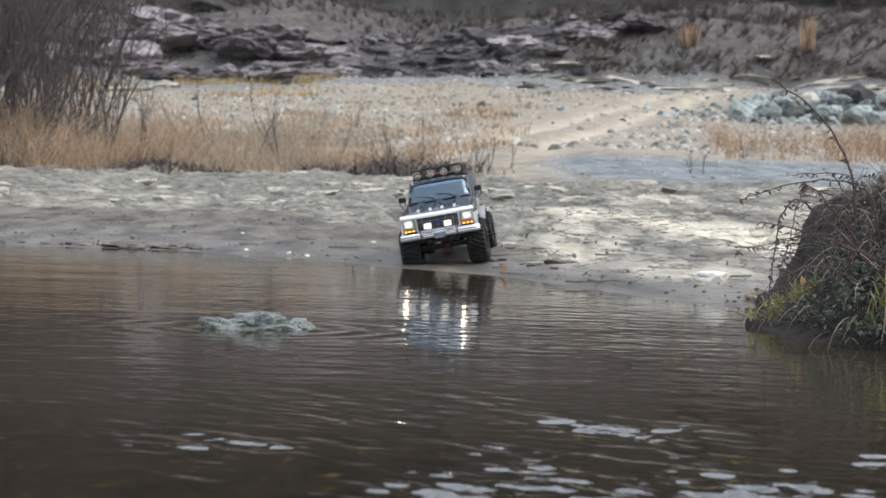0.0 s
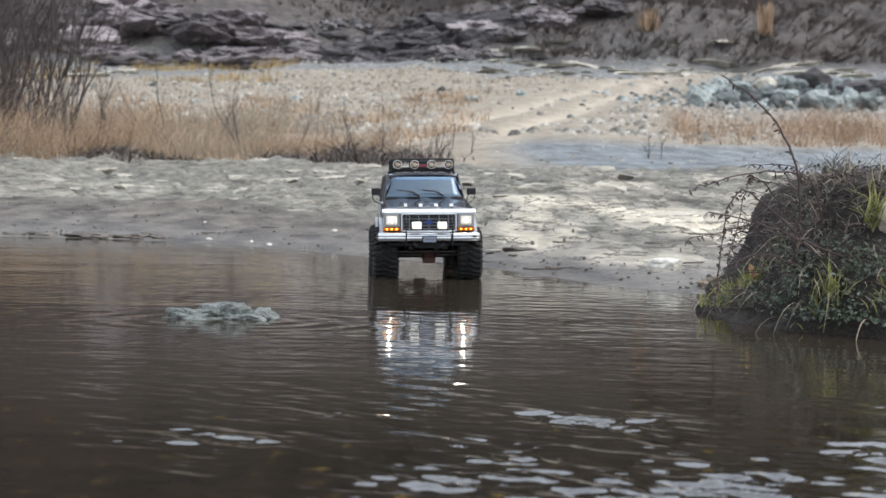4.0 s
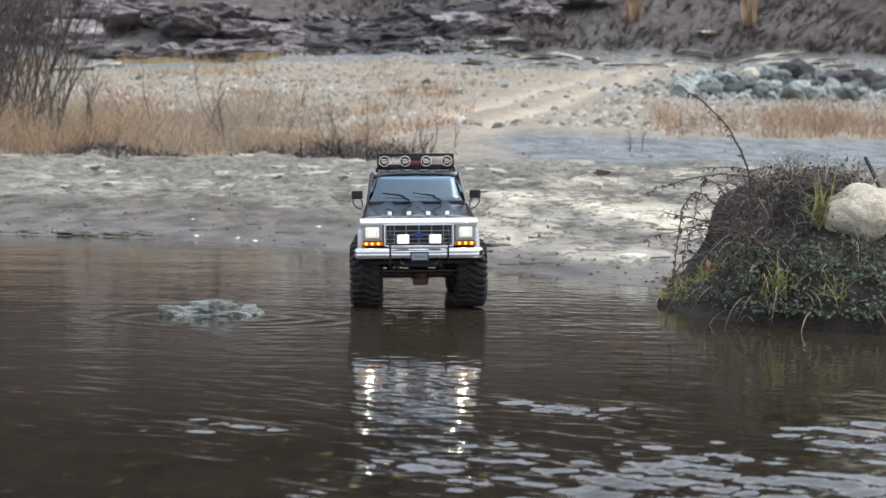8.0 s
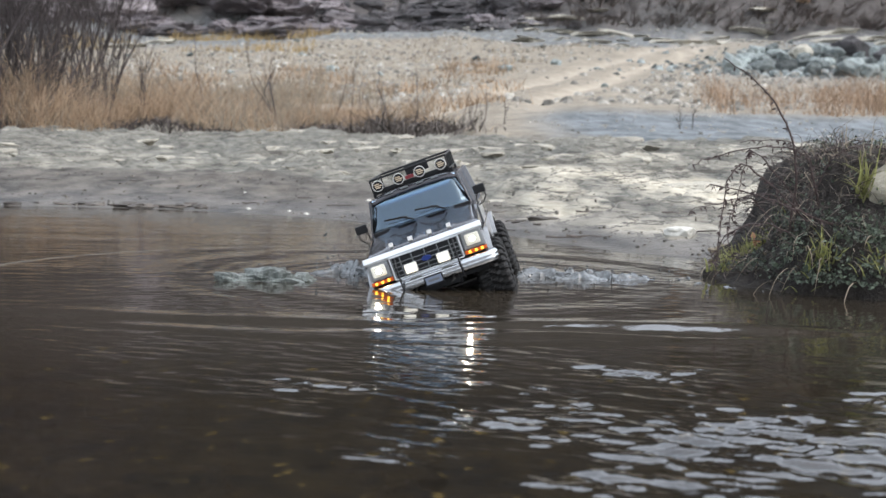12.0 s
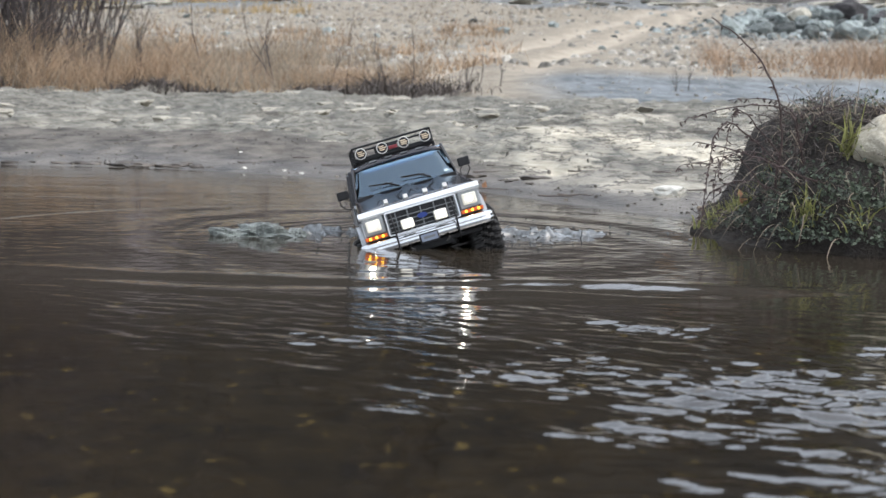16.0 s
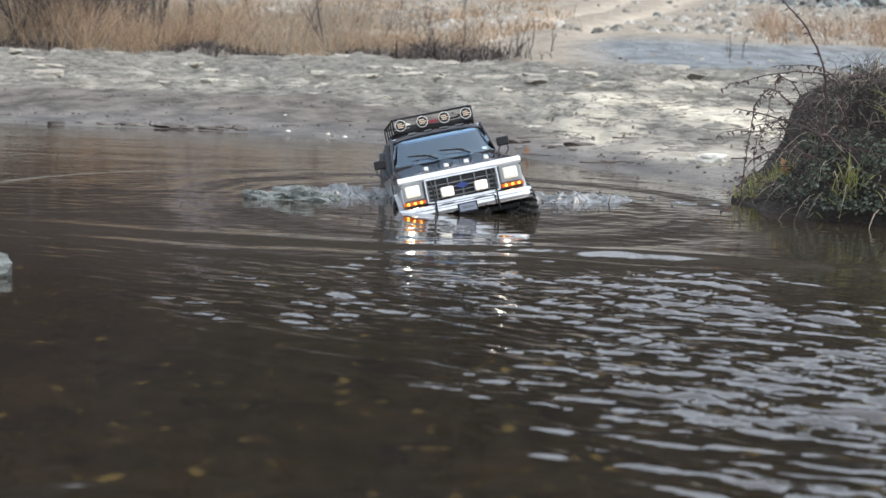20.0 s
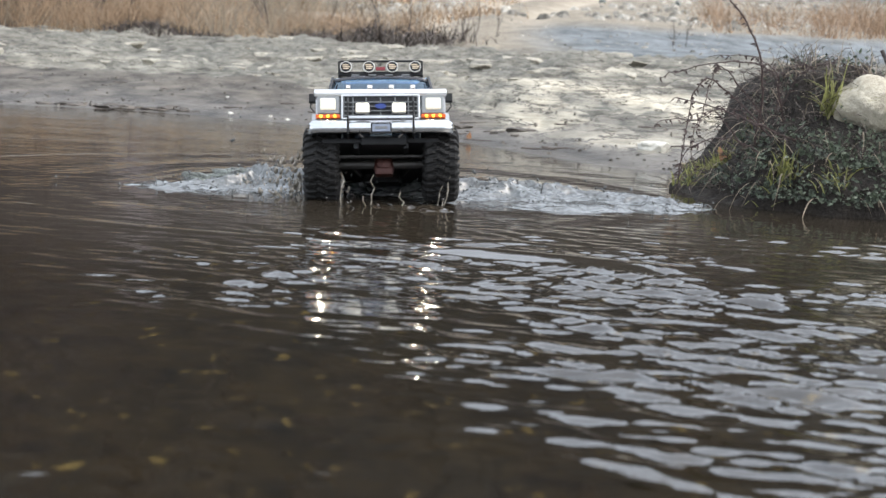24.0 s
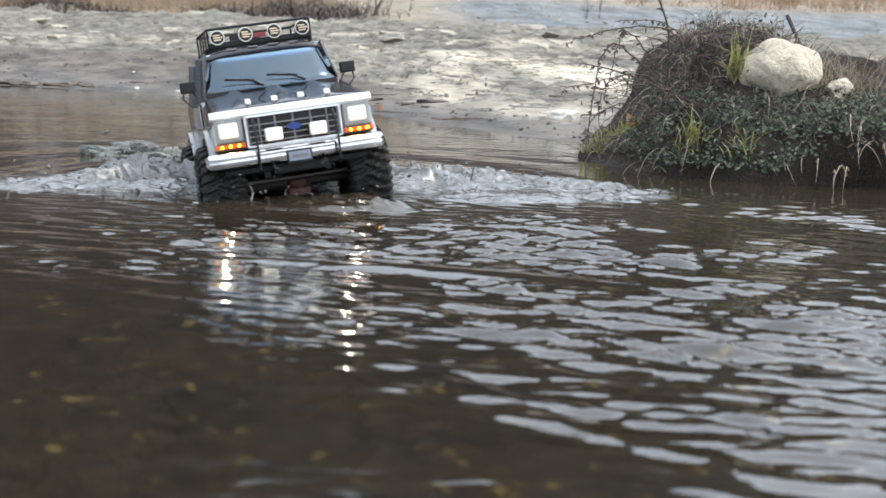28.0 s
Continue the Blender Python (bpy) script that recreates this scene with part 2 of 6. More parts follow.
def water_material():
    """Murky brown water: a silty body with the mottled bed just showing, under a clear, nearly smooth skin."""
    m = material("murky_water", (0.002, 0.0013, 0.0005), (0.020, 0.0128, 0.0043), 11.0, 0.055, 0.0, vary=0.0, fine=5)
    n, l = m.node_tree.nodes, m.node_tree.links
    b = n["Principled BSDF"]
    b.inputs["IOR"].default_value = 1.85
    co = n["Texture Coordinate"]

    def wavy(scale, detail):
        mp = n.new("ShaderNodeMapping")
        mp.inputs["Scale"].default_value = scale
        l.new(co.outputs["Object"], mp.inputs["Vector"])
        w = n.new("ShaderNodeTexNoise")
        w.inputs["Scale"].default_value, w.inputs["Detail"].default_value = 1.0, detail
        l.new(mp.outputs[0], w.inputs["Vector"])
        return w.outputs["Fac"]

    # ochre leaves and stones on the bed
    spot = n.new("ShaderNodeMapRange")
    spot.inputs["From Min"].default_value, spot.inputs["From Max"].default_value = 0.64, 0.74
    l.new(wavy((46, 34, 40), 2), spot.inputs["Value"])
    mix = n.new("ShaderNodeMix")
    mix.data_type = "RGBA"
    mix.inputs[7].default_value = (0.085, 0.058, 0.016, 1)
    old = b.inputs["Base Color"].links[0].from_socket
    l.new(spot.outputs[0], mix.inputs[0])
    l.new(old, mix.inputs[6])
    l.new(mix.outputs[2], b.inputs["Base Color"])
    # base colour goes paler brown with distance, to brighten the middle water
    where, part_y, farther = n.new("ShaderNodeNewGeometry"), n.new("ShaderNodeSeparateXYZ"), n.new("ShaderNodeMapRange")
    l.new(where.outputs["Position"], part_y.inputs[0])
    farther.interpolation_type = "SMOOTHSTEP"
    farther.inputs["From Min"].default_value, farther.inputs["From Max"].default_value = 0.95, 1.6
    l.new(part_y.outputs["Y"], farther.inputs["Value"])
    lift_tone = n.new("ShaderNodeMix")
    lift_tone.data_type = "RGBA"
    lift_tone.inputs[7].default_value = (0.034, 0.027, 0.019, 1)
    l.new(farther.outputs[0], lift_tone.inputs[0])
    l.new(mix.outputs[2], lift_tone.inputs[6])
    l.new(lift_tone.outputs[2], b.inputs["Base Color"])
    # long, low undulations, stronger in drifting patches
    patch = n.new("ShaderNodeMapRange")
    patch.inputs["From Min"].default_value, patch.inputs["From Max"].default_value = 0.42, 0.68
    l.new(wavy((1.3, 4.2, 1), 3), patch.inputs["Value"])
    both = n.new("ShaderNodeMath")
    both.operation = "MULTIPLY"
    l.new(wavy((5.5, 19, 5), 2), both.inputs[0])
    l.new(patch.outputs[0], both.inputs[1])
    last = None
    for height, by in ((both.outputs[0], 0.0012), (wavy((26, 33, 26), 1.0), 0.0007)):
        bp = n.new("ShaderNodeBump")
        bp.inputs["Strength"].default_value, bp.inputs["Distance"].default_value = 1.0, by
        l.new(height, bp.inputs["Height"])
        if last:
            l.new(last, bp.inputs["Normal"])
        last = bp.outputs[0]
    l.new(last, b.inputs["Normal"])
    return m


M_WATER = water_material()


def ground_material():
    """Wet mud, pale bedrock, dry-grass soil, wheel tracks, gravel and hillside, laid out by the ground's own zone weights."""
    m = bpy.data.materials.new("river_bank_ground")
    m.use_nodes = True
    n, l = m.node_tree.nodes, m.node_tree.links
    b = n["Principled BSDF"]
    co = n.new("ShaderNodeTexCoord")

    def noise_tex(scale, detail=5, stretch=(1, 1, 1)):
        mp = n.new("ShaderNodeMapping")
        mp.inputs["Scale"].default_value = stretch
        l.new(co.outputs["Object"], mp.inputs["Vector"])
        q = n.new("ShaderNodeTexNoise")
        q.inputs["Scale"].default_value, q.inputs["Detail"].default_value, q.inputs["Roughness"].default_value = scale, detail, 0.65
        l.new(mp.outputs[0], q.inputs["Vector"])
        return q.outputs["Fac"]

    def two(fac, a, c, lo=0.36, hi=0.64):
        r = n.new("ShaderNodeValToRGB")
        r.color_ramp.elements[0].position, r.color_ramp.elements[1].position = lo, hi
        r.color_ramp.elements[0].color, r.color_ramp.elements[1].color = (*a, 1), (*c, 1)
        l.new(fac, r.inputs["Fac"])
        return r.outputs[0]

    def mix(fac, a, c):
        x = n.new("ShaderNodeMix")
        x.data_type = "RGBA"
        l.new(fac, x.inputs[0])
        l.new(a, x.inputs[6])
        l.new(c, x.inputs[7])
        return x.outputs[2]

    def weight(name):
        a = n.new("ShaderNodeAttribute")
        a.attribute_name = name
        return a.outputs["Fac"]

    near, mid, far = noise_tex(9, 6, (1, 0.3, 4)), noise_tex(2.2, 6), noise_tex(0.5, 8)
    grain = noise_tex(26, 7, (0.8, 0.4, 5))
    pale = mix(weight("cream"), two(near, (0.11, 0.106, 0.09), (0.32, 0.303, 0.252)), two(near, (0.44, 0.40, 0.315), (0.70, 0.64, 0.515)))
    olive = two(grain, (0.075, 0.074, 0.064), (0.225, 0.216, 0.184))
    blotch = n.new("ShaderNodeMapRange")
    blotch.inputs["From Min"].default_value, blotch.inputs["From Max"].default_value = 0.40, 0.58
    l.new(noise_tex(2.6, 8, (0.9, 0.22, 6)), blotch.inputs["Value"])
    rock = mix(blotch.outputs[0], olive, pale)
    stain = n.new("ShaderNodeMapRange")
    stain.inputs["From Min"].default_value, stain.inputs["From Max"].default_value = 0.54, 0.64
    l.new(noise_tex(3.6, 8, (0.8, 0.2, 7)), stain.inputs["Value"])
    rock = mix(stain.outputs[0], rock, two(grain, (0.05, 0.045, 0.038), (0.16, 0.145, 0.12)))
    seam = n.new("ShaderNodeMath")
    seam.operation = "SUBTRACT"
    seam.inputs[1].default_value = 0.5
    l.new(noise_tex(4.5, 6, (0.8, 0.3, 6)), seam.inputs[0])
    away = n.new("ShaderNodeMath")
    away.operation = "ABSOLUTE"
    l.new(seam.outputs[0], away.inputs[0])
    open_by = n.new("ShaderNodeMapRange")
    open_by.inputs["From Min"].default_value, open_by.inputs["From Max"].default_value = 0.022, 0.006
    l.new(away.outputs[0], open_by.inputs["Value"])
    rock = mix(open_by.outputs[0], rock, two(grain, (0.035, 0.032, 0.027), (0.12, 0.11, 0.09)))
    mud = mix(noise_tex(1.6, 5, (1, 0.5, 1)), two(noise_tex(8, 8, (0.9, 0.22, 6)), (0.028, 0.024, 0.020), (0.135, 0.118, 0.100), 0.40, 0.60), two(noise_tex(11, 8, (0.8, 0.25, 6)), (0.045, 0.041, 0.035), (0.170, 0.153, 0.130), 0.40, 0.58))
    soil = mix(noise_tex(0.35, 7), two(noise_tex(5, 9), (0.11, 0.095, 0.075), (0.37, 0.325, 0.255), 0.40, 0.62), two(mid, (0.17, 0.14, 0.10), (0.31, 0.265, 0.20)))
    track = two(mid, (0.33, 0.28, 0.215), (0.45, 0.385, 0.30))
    gravel = two(noise_tex(4.0, 9, (1.2, 0.4, 1)), (0.07, 0.08, 0.085), (0.19, 0.21, 0.22), 0.40, 0.62)
    hill = mix(noise_tex(1.7, 8), two(far, (0.024, 0.020, 0.018), (0.10, 0.085, 0.077), 0.42, 0.6), two(mid, (0.04, 0.034, 0.031), (0.14, 0.12, 0.11), 0.42, 0.6))
    col = mix(weight("rock"), mud, rock)
    col = mix(weight("soil"), col, soil)
    col = mix(weight("gravel"), col, gravel)
    col = mix(weight("track"), col, track)
    col = mix(weight("hill"), col, hill)
    # upper hill, mostly out of view, set near-black to darken the water's reflections
    col = mix(weight("dark_upper"), col, two(far, (0.004, 0.004, 0.003), (0.016, 0.014, 0.011)))
    l.new(col, b.inputs["Base Color"])
    wet = n.new("ShaderNodeMapRange")
    wet.inputs["To Min"].default_value, wet.inputs["To Max"].default_value = 0.9, 0.32
    l.new(weight("wet"), wet.inputs["Value"])
    l.new(wet.outputs[0], b.inputs["Roughness"])
    bp = n.new("ShaderNodeBump")
    bp.inputs["Strength"].default_value, bp.inputs["Distance"].default_value = 0.6, 0.02
    l.new(noise_tex(30, 7, (0.7, 1.3, 1)), bp.inputs["Height"])
    l.new(bp.outputs[0], b.inputs["Normal"])
    return m


M_GROUND = ground_material()


def churned_material():
    """Broken, aerated water: pale grey-brown, glossy and lumpy."""
    return material("churned_water", (0.022, 0.020, 0.016), (0.20, 0.215, 0.22), 38, 0.08, 0.30, vary=0.0, dist=0.004, fine=3, spec=0.9)


M_CHURN = churned_material()
M_MUDDYSPRAY = material("muddy_spray", (0.09, 0.075, 0.055), (0.36, 0.32, 0.26), 60, 0.10, 0.1, vary=0.0, spec=0.9)


# ---- mesh tools ----
def link(name, me, mat=None, parent=None, label=""):
    ob = new(name, me)
    if mat is not None and not me.materials:
        me.materials.append(mat)
    ob.parent = parent
    return tagged(ob, label) if label else ob


def mesh_of(name, verts, faces, mat=None, smooth=False):
    me = bpy.data.meshes.new(name)
    me.from_pydata([tuple(v) for v in verts], [], faces)
    if smooth:
        me.polygons.foreach_set("use_smooth", [True] * len(me.polygons))
    if mat is not None:
        me.materials.append(mat)
    me.update()
    return me


def part(name, bm, mat, parent, label="", smooth=False):
    """Links a bmesh as one mesh object under a thing or a part."""
    bmesh.ops.recalc_face_normals(bm, faces=bm.faces)
    me = bpy.data.meshes.new(name)
    bm.to_mesh(me)
    bm.free()
    if smooth:
        me.polygons.foreach_set("use_smooth", [True] * len(me.polygons))
    return link(name, me, mat, parent, label)


def empty(name, m, label="", category="", group="", kind=""):
    ob = new(name)
    ob.matrix_world = m
    ob.empty_display_size = 0.05
    return tagged(ob, label, category, group, kind)


def add_box(bm, c, s, bevel=0.0, rot=None, taper=1.0):
    """A bevelled box of size s centred on c; taper scales its top."""
    r = bmesh.ops.create_cube(bm, size=1)
    vs = r["verts"]
    for v in vs:
        k = taper if v.co.z > 0 else 1
        v.co = Vector((v.co.x * s[0] * k, v.co.y * s[1] * k, v.co.z * s[2]))
    if bevel:
        es = list({e for v in vs for e in v.link_edges})
        g = bmesh.ops.bevel(bm, geom=es, offset=bevel, segments=2, affect="EDGES", profile=0.6)
        vs = list({v for f in g["faces"] for v in f.verts} | {v for v in vs if v.is_valid})
    if rot is not None:
        bmesh.ops.transform(bm, matrix=rot.to_4x4() if len(rot) == 3 else rot, verts=vs)
    bmesh.ops.translate(bm, vec=Vector(c), verts=vs)
    return vs


def add_tube(bm, a, b, r, r2=None, seg=8):
    a, b = Vector(a), Vector(b)
    d = b - a
    m = Matrix.Translation((a + b) / 2) @ d.to_track_quat("Z", "Y").to_matrix().to_4x4()
    bmesh.ops.create_cone(bm, cap_ends=True, segments=seg, radius1=r, radius2=r if r2 is None else r2, depth=d.length, matrix=m)


def add_pipe(bm, pts, r, seg=6):
    for a, b in zip(pts, pts[1:]):
        add_tube(bm, a, b, r, seg=seg)
    for p in pts[1:-1]:
        bmesh.ops.create_icosphere(bm, subdivisions=1, radius=r, matrix=Matrix.Translation(Vector(p)))


def add_prism(bm, outline, axis_lo, axis_hi, axis="x"):
    """An outline of (u, v) points drawn out along an axis; u, v are (y, z) for x, (x, z) for y, (x, y) for z."""
    def at(u, v, w):
        return {"x": (w, u, v), "y": (u, w, v), "z": (u, v, w)}[axis]
    lo = [bm.verts.new(at(u, v, axis_lo)) for u, v in outline]
    hi = [bm.verts.new(at(u, v, axis_hi)) for u, v in outline]
    k = len(lo)
    bm.faces.new(lo[::-1])
    bm.faces.new(hi)
    for i in range(k):
        bm.faces.new((lo[i], lo[(i + 1) % k], hi[(i + 1) % k], hi[i]))
    return lo + hi


def loft(rings, closed=True, caps=True):
    """Verts and faces that join rings of points of one length."""
    v, f, k = [], [], len(rings[0])
    for r in rings:
        v += [tuple(p) for p in r]
    for i in range(len(rings) - 1):
        for j in range(k if closed else k - 1):
            a, b = i * k + j, i * k + (j + 1) % k
            f.append((a, b, b + k, a + k))
    if caps and closed:
        f.append(tuple(range(k))[::-1])
        f.append(tuple(range((len(rings) - 1) * k, len(rings) * k)))
    return v, f


class Strands:
    """Thin tapering stems and blades gathered into one mesh."""
    def __init__(self):
        self.v, self.f = [], []

    def stem(self, pts, r0, r1, sides=3):
        base, k = len(self.v), len(pts)
        for i, p in enumerate(pts):
            p = Vector(p)
            d = (Vector(pts[min(i + 1, k - 1)]) - Vector(pts[max(i - 1, 0)])).normalized()
            s = d.cross(Vector((0.31, 0.17, 0.93)))
            s = s.normalized() if s.length > 1e-4 else Vector((1, 0, 0))
            u = d.cross(s)
            r = r0 + (r1 - r0) * i / (k - 1)
            for j in range(sides):
                a = 2 * math.pi * j / sides
                self.v.append(tuple(p + s * (r * math.cos(a)) + u * (r * math.sin(a))))
        for i in range(k - 1):
            for j in range(sides):
                a, b = base + i * sides + j, base + i * sides + (j + 1) % sides
                self.f.append((a, b, b + sides, a + sides))

    def blade(self, pts, w, side):
        base, k = len(self.v), len(pts)
        side = Vector(side)
        for i, p in enumerate(pts):
            ww = w * (1 - (i / (k - 1)) ** 1.5) * 0.5 + w * 0.04
            self.v.append(tuple(Vector(p) - side * ww))
            self.v.append(tuple(Vector(p) + side * ww))
        for i in range(k - 1):
            a = base + 2 * i
            self.f.append((a, a + 1, a + 3, a + 2))

    def leaf(self, c, d, up, length, width):
        """A small folded leaf of four faces."""
        c, d, up = Vector(c), Vector(d).normalized(), Vector(up)
        s = d.cross(up)
        s = s.normalized() if s.length > 1e-4 else Vector((1, 0, 0))
        n = s.cross(d)
        b = len(self.v)
        for q in (c, c + d * length * 0.45 + s * width / 2 + n * width * 0.18, c + d * length * 0.45, c + d * length * 0.45 - s * width / 2 + n * width * 0.18, c + d * length - n * width * 0.1):
            self.v.append(tuple(q))
        self.f += [(b, b + 1, b + 2), (b, b + 2, b + 3), (b + 1, b + 4, b + 2), (b + 2, b + 4, b + 3)]

    def link(self, name, mat, parent=None, label="", category="", group="", kind=""):
        ob = link(name, mesh_of(name, self.v, self.f, mat), None, parent)
        return tagged(ob, label, category, group, kind)


def rock_mesh(name, seed, size, rough=0.25, flat=0.0, level=2, mat=None, bands=0.0, cuts=9):
    """An angular stone: a cut and dented ball; bands gives it bedding ledges."""
    rnd = random.Random(seed)
    bm = bmesh.new()
    bmesh.ops.create_icosphere(bm, subdivisions=level, radius=1)
    planes = [(Vector((rnd.gauss(0, 1), rnd.gauss(0, 1), rnd.gauss(0, 0.8))).normalized(), rnd.uniform(0.55, 0.9) + (0.12 if cuts < 9 else 0)) for _ in range(cuts)]
    off = Vector((rnd.uniform(0, 99), rnd.uniform(0, 99), rnd.uniform(0, 99)))
    for v in bm.verts:
        p = v.co.copy()
        for q, h in planes:
            d = p.dot(q) - h
            if d > 0:
                p -= q * d * 0.9
        p *= 1 + rough * noise.fractal(p * 1.7 + off, 0.9, 2.0, 4)
        if flat:
            p.z = min(p.z, flat + 0.06 * noise.noise(p * 3 + off))
        if bands:
            step = math.floor(p.z * bands + noise.noise(off) * 2) / bands
            k = 1 - 0.22 * (0.5 + 0.5 * noise.noise(Vector((step * 7, off.x, off.y))))
            p.x *= k
            p.y *= k
        v.co = Vector((p.x * size[0], p.y * size[1], p.z * size[2]))
    bmesh.ops.recalc_face_normals(bm, faces=bm.faces)
    me = bpy.data.meshes.new(name)
    bm.to_mesh(me)
    bm.free()
    if mat is not None:
        me.materials.append(mat)
    return me


# ---- the land: one sheet from the pond bed over the bank and the field to the hills ----
def lattice(ix, iy, seed):
    h = np.sin(ix * 127.1 + iy * 311.7 + seed * 74.7) * 43758.5453
    return h - np.floor(h)


def value_noise(x, y, seed=0):
    ix, iy = np.floor(x), np.floor(y)
    fx, fy = x - ix, y - iy
    fx, fy = fx * fx * (3 - 2 * fx), fy * fy * (3 - 2 * fy)
    a, b = lattice(ix, iy, seed), lattice(ix + 1, iy, seed)
    c, d = lattice(ix, iy + 1, seed), lattice(ix + 1, iy + 1, seed)
    return (a + (b - a) * fx) * (1 - fy) + (c + (d - c) * fx) * fy


def fbm(x, y, seed=0, octaves=4):
    total, amp = 0, 0.5
    for i in range(octaves):
        total = total + amp * (value_noise(x, y, seed + i) - 0.5)
        x, y, amp = x * 2.03 + 5.3, y * 2.03 + 1.7, amp * 0.5
    return total * 2


def smooth(x, a, b):
    t = np.clip((x - a) / (b - a), 0, 1)
    return t * t * (3 - 2 * t)


SHORE = ((-60, 6.0), (-10, 5.0), (-3, 4.5), (-1.37, 4.23), (-0.94, 4.25), (-0.57, 4.10), (-0.31, 3.88), (-0.1, 3.62), (0.15, 3.40), (0.28, 3.16), (0.43, 2.90), (0.57, 2.72), (0.7, 2.6), (1.2, 2.45), (1.6, 2.4), (4, 2.2), (60, 0))
RISE = ((-0.9, -0.16), (-0.5, -0.05), (-0.12, -0.012), (0, 0), (0.2, 0.007), (0.42, 0.024), (0.7, 0.058), (1.4, 0.11), (2.5, 0.165), (3.5, 0.22), (4.3, 0.265), (5, 0.27), (8, 0.34), (11, 0.47), (20, 1.1), (34, 2.5), (41, 3.35), (51, 4.55), (58, 6.4), (64, 8.4), (75, 10.6), (95, 30), (120, 50), (150, 61), (400, 78), (900, 98))


def shore(x):
    return np.interp(x, [p[0] for p in SHORE], [p[1] for p in SHORE])


def track_mid(y):
    return np.interp(y, (8, 17, 20.7, 33, 53.4, 60), (0.2, 0.62, 1.16, 4.4, 11.0, 14.0))


def plates(x, y):
    """Cracked bedrock: irregular plates, each a little higher or lower, and the distance to their joints."""
    px, py = x / 0.27 + 0.9 * fbm(x * 2.5, y * 2.5, 83), y / 0.19 + 0.9 * fbm(x * 2.5, y * 2.5, 87)
    ix, iy = np.floor(px), np.floor(py)
    best, second, ident = np.full(px.shape, 9.0), np.full(px.shape, 9.0), np.zeros(px.shape)
    for i in (-1, 0, 1):
        for j in (-1, 0, 1):
            cx, cy = ix + i, iy + j
            d = np.hypot(cx + lattice(cx, cy, 5) - px, cy + lattice(cx, cy, 9) - py)
            closer = d < best
            second = np.where(closer, best, np.minimum(second, d))
            ident = np.where(closer, lattice(cx, cy, 15), ident)
            best = np.where(closer, d, best)
    return 0.034 * (ident - 0.5), second - best


def land(x, y):
    """Height of the ground and its zone weights at arrays of x, y."""
    x, y = np.asarray(x, float), np.asarray(y, float)
    u = y - shore(x) + 0.10 * fbm(x * 1.8, y * 1.8, 3) * smooth(np.abs(x), 0, 0.3)
    z = np.interp(u, [p[0] for p in RISE], [p[1] for p in RISE])
    z = z - 0.10 * smooth(-(y - 1.9), 0, 0.5) * smooth(-u, 0.3, 0.8)
    hill = smooth(y + 5 * fbm(x * 0.2, y * 0.2, 97) - 3 * smooth(-x, -6, 0), 49, 55)
    z = z * (1 - 0.35 * smooth(y, 76, 100) * smooth(x - 0.25 * y, 0, 30))
    bank = smooth(u, 0.15, 0.7) * (1 - smooth(u, 5.0, 7.0))
    z = z + bank * (0.045 * fbm(x * 1.1, y * 0.8, 11) + 0.02 * fbm(x * 4, y * 3, 13))
    right = smooth(x, 0.02, 0.5)
    rockline = 1.05 - 0.66 * right
    rocky = smooth(u + 0.7 * fbm(x * 1.5, y * 1.6, 17), rockline - 0.30, rockline + 0.30) * (1 - smooth(u, 4.7, 5.6))
    cellz, edge = plates(x, y)
    # rounded, weathered pillows of rock with creases between them
    pillow = np.abs(fbm(x * 2.6, y * 1.5, 103, 3)) ** 0.55
    lumps = np.abs(fbm(x * 6.5, y * 4.5, 109, 3)) ** 0.6
    low = smooth(u, 0.15, 1.1)
    z = z + 0.016 * right * smooth(u, 0.05, 0.4) * (1 - smooth(u, 1.2, 2.0))
    z = z + rocky * (low * (0.11 * (pillow - 0.45) + 0.035 * (lumps - 0.4)) + 0.012 * fbm(x * 11, y * 11, 101))
    z = z + rocky * (0.3 + 0.3 * low) * cellz
    step = 0.020
    q = (z + 0.016 * fbm(x * 2.2, y * 1.6, 19)) / step + 2.5 * fbm(x * 0.7, y * 0.5, 23)
    fr = q - np.floor(q)
    z = z + rocky * step * (smooth(fr, 0.72, 1.0) - fr) * 0.7
    z = z - rocky * 0.024 * (1 - smooth(edge, 0.0, 0.13))
    crack = np.abs(fbm(x * 2.6 + 0.6 * fbm(x * 5, y * 5, 31), y * 1.9, 29))
    z = z - rocky * 0.02 * (1 - smooth(crack, 0.0, 0.05))
    ramp = 1 - 0.8 * smooth(0.42 - np.abs(x - 0.05), 0, 0.2) * (1 - smooth(u, 0.45, 0.8))
    z = z + (1 - rocky) * ramp * (bank * (0.030 * fbm(x * 6, y * 6, 37, 5) + 0.016 * fbm(x * 19, y * 15, 38, 3)) + smooth(u, -0.02, 0.1) * 0.008 * (1 - bank) * fbm(x * 12, y * 12, 39, 4))
    fieldw = smooth(u, 6, 9)
    z = z + fieldw * (0.10 * fbm(x * 0.5, y * 0.4, 41) + 0.35 * smooth(y, 30, 50) * fbm(x * 0.3, y * 0.25, 43))
    z = z + hill * 2.2 * fbm(x * 0.12, y * 0.10, 47)
    d = np.abs(x - track_mid(y))
    rut = np.exp(-((d - 0.58) / 0.24) ** 2) * smooth(y, 14, 20) * (1 - smooth(y, 50, 56))
    z = z - 0.08 * rut
    z = np.where(y < -3, np.interp(-y, (3, 4.5, 8, 40, 900), (-0.16, 0.25, 0.6, 5, 40)), z)
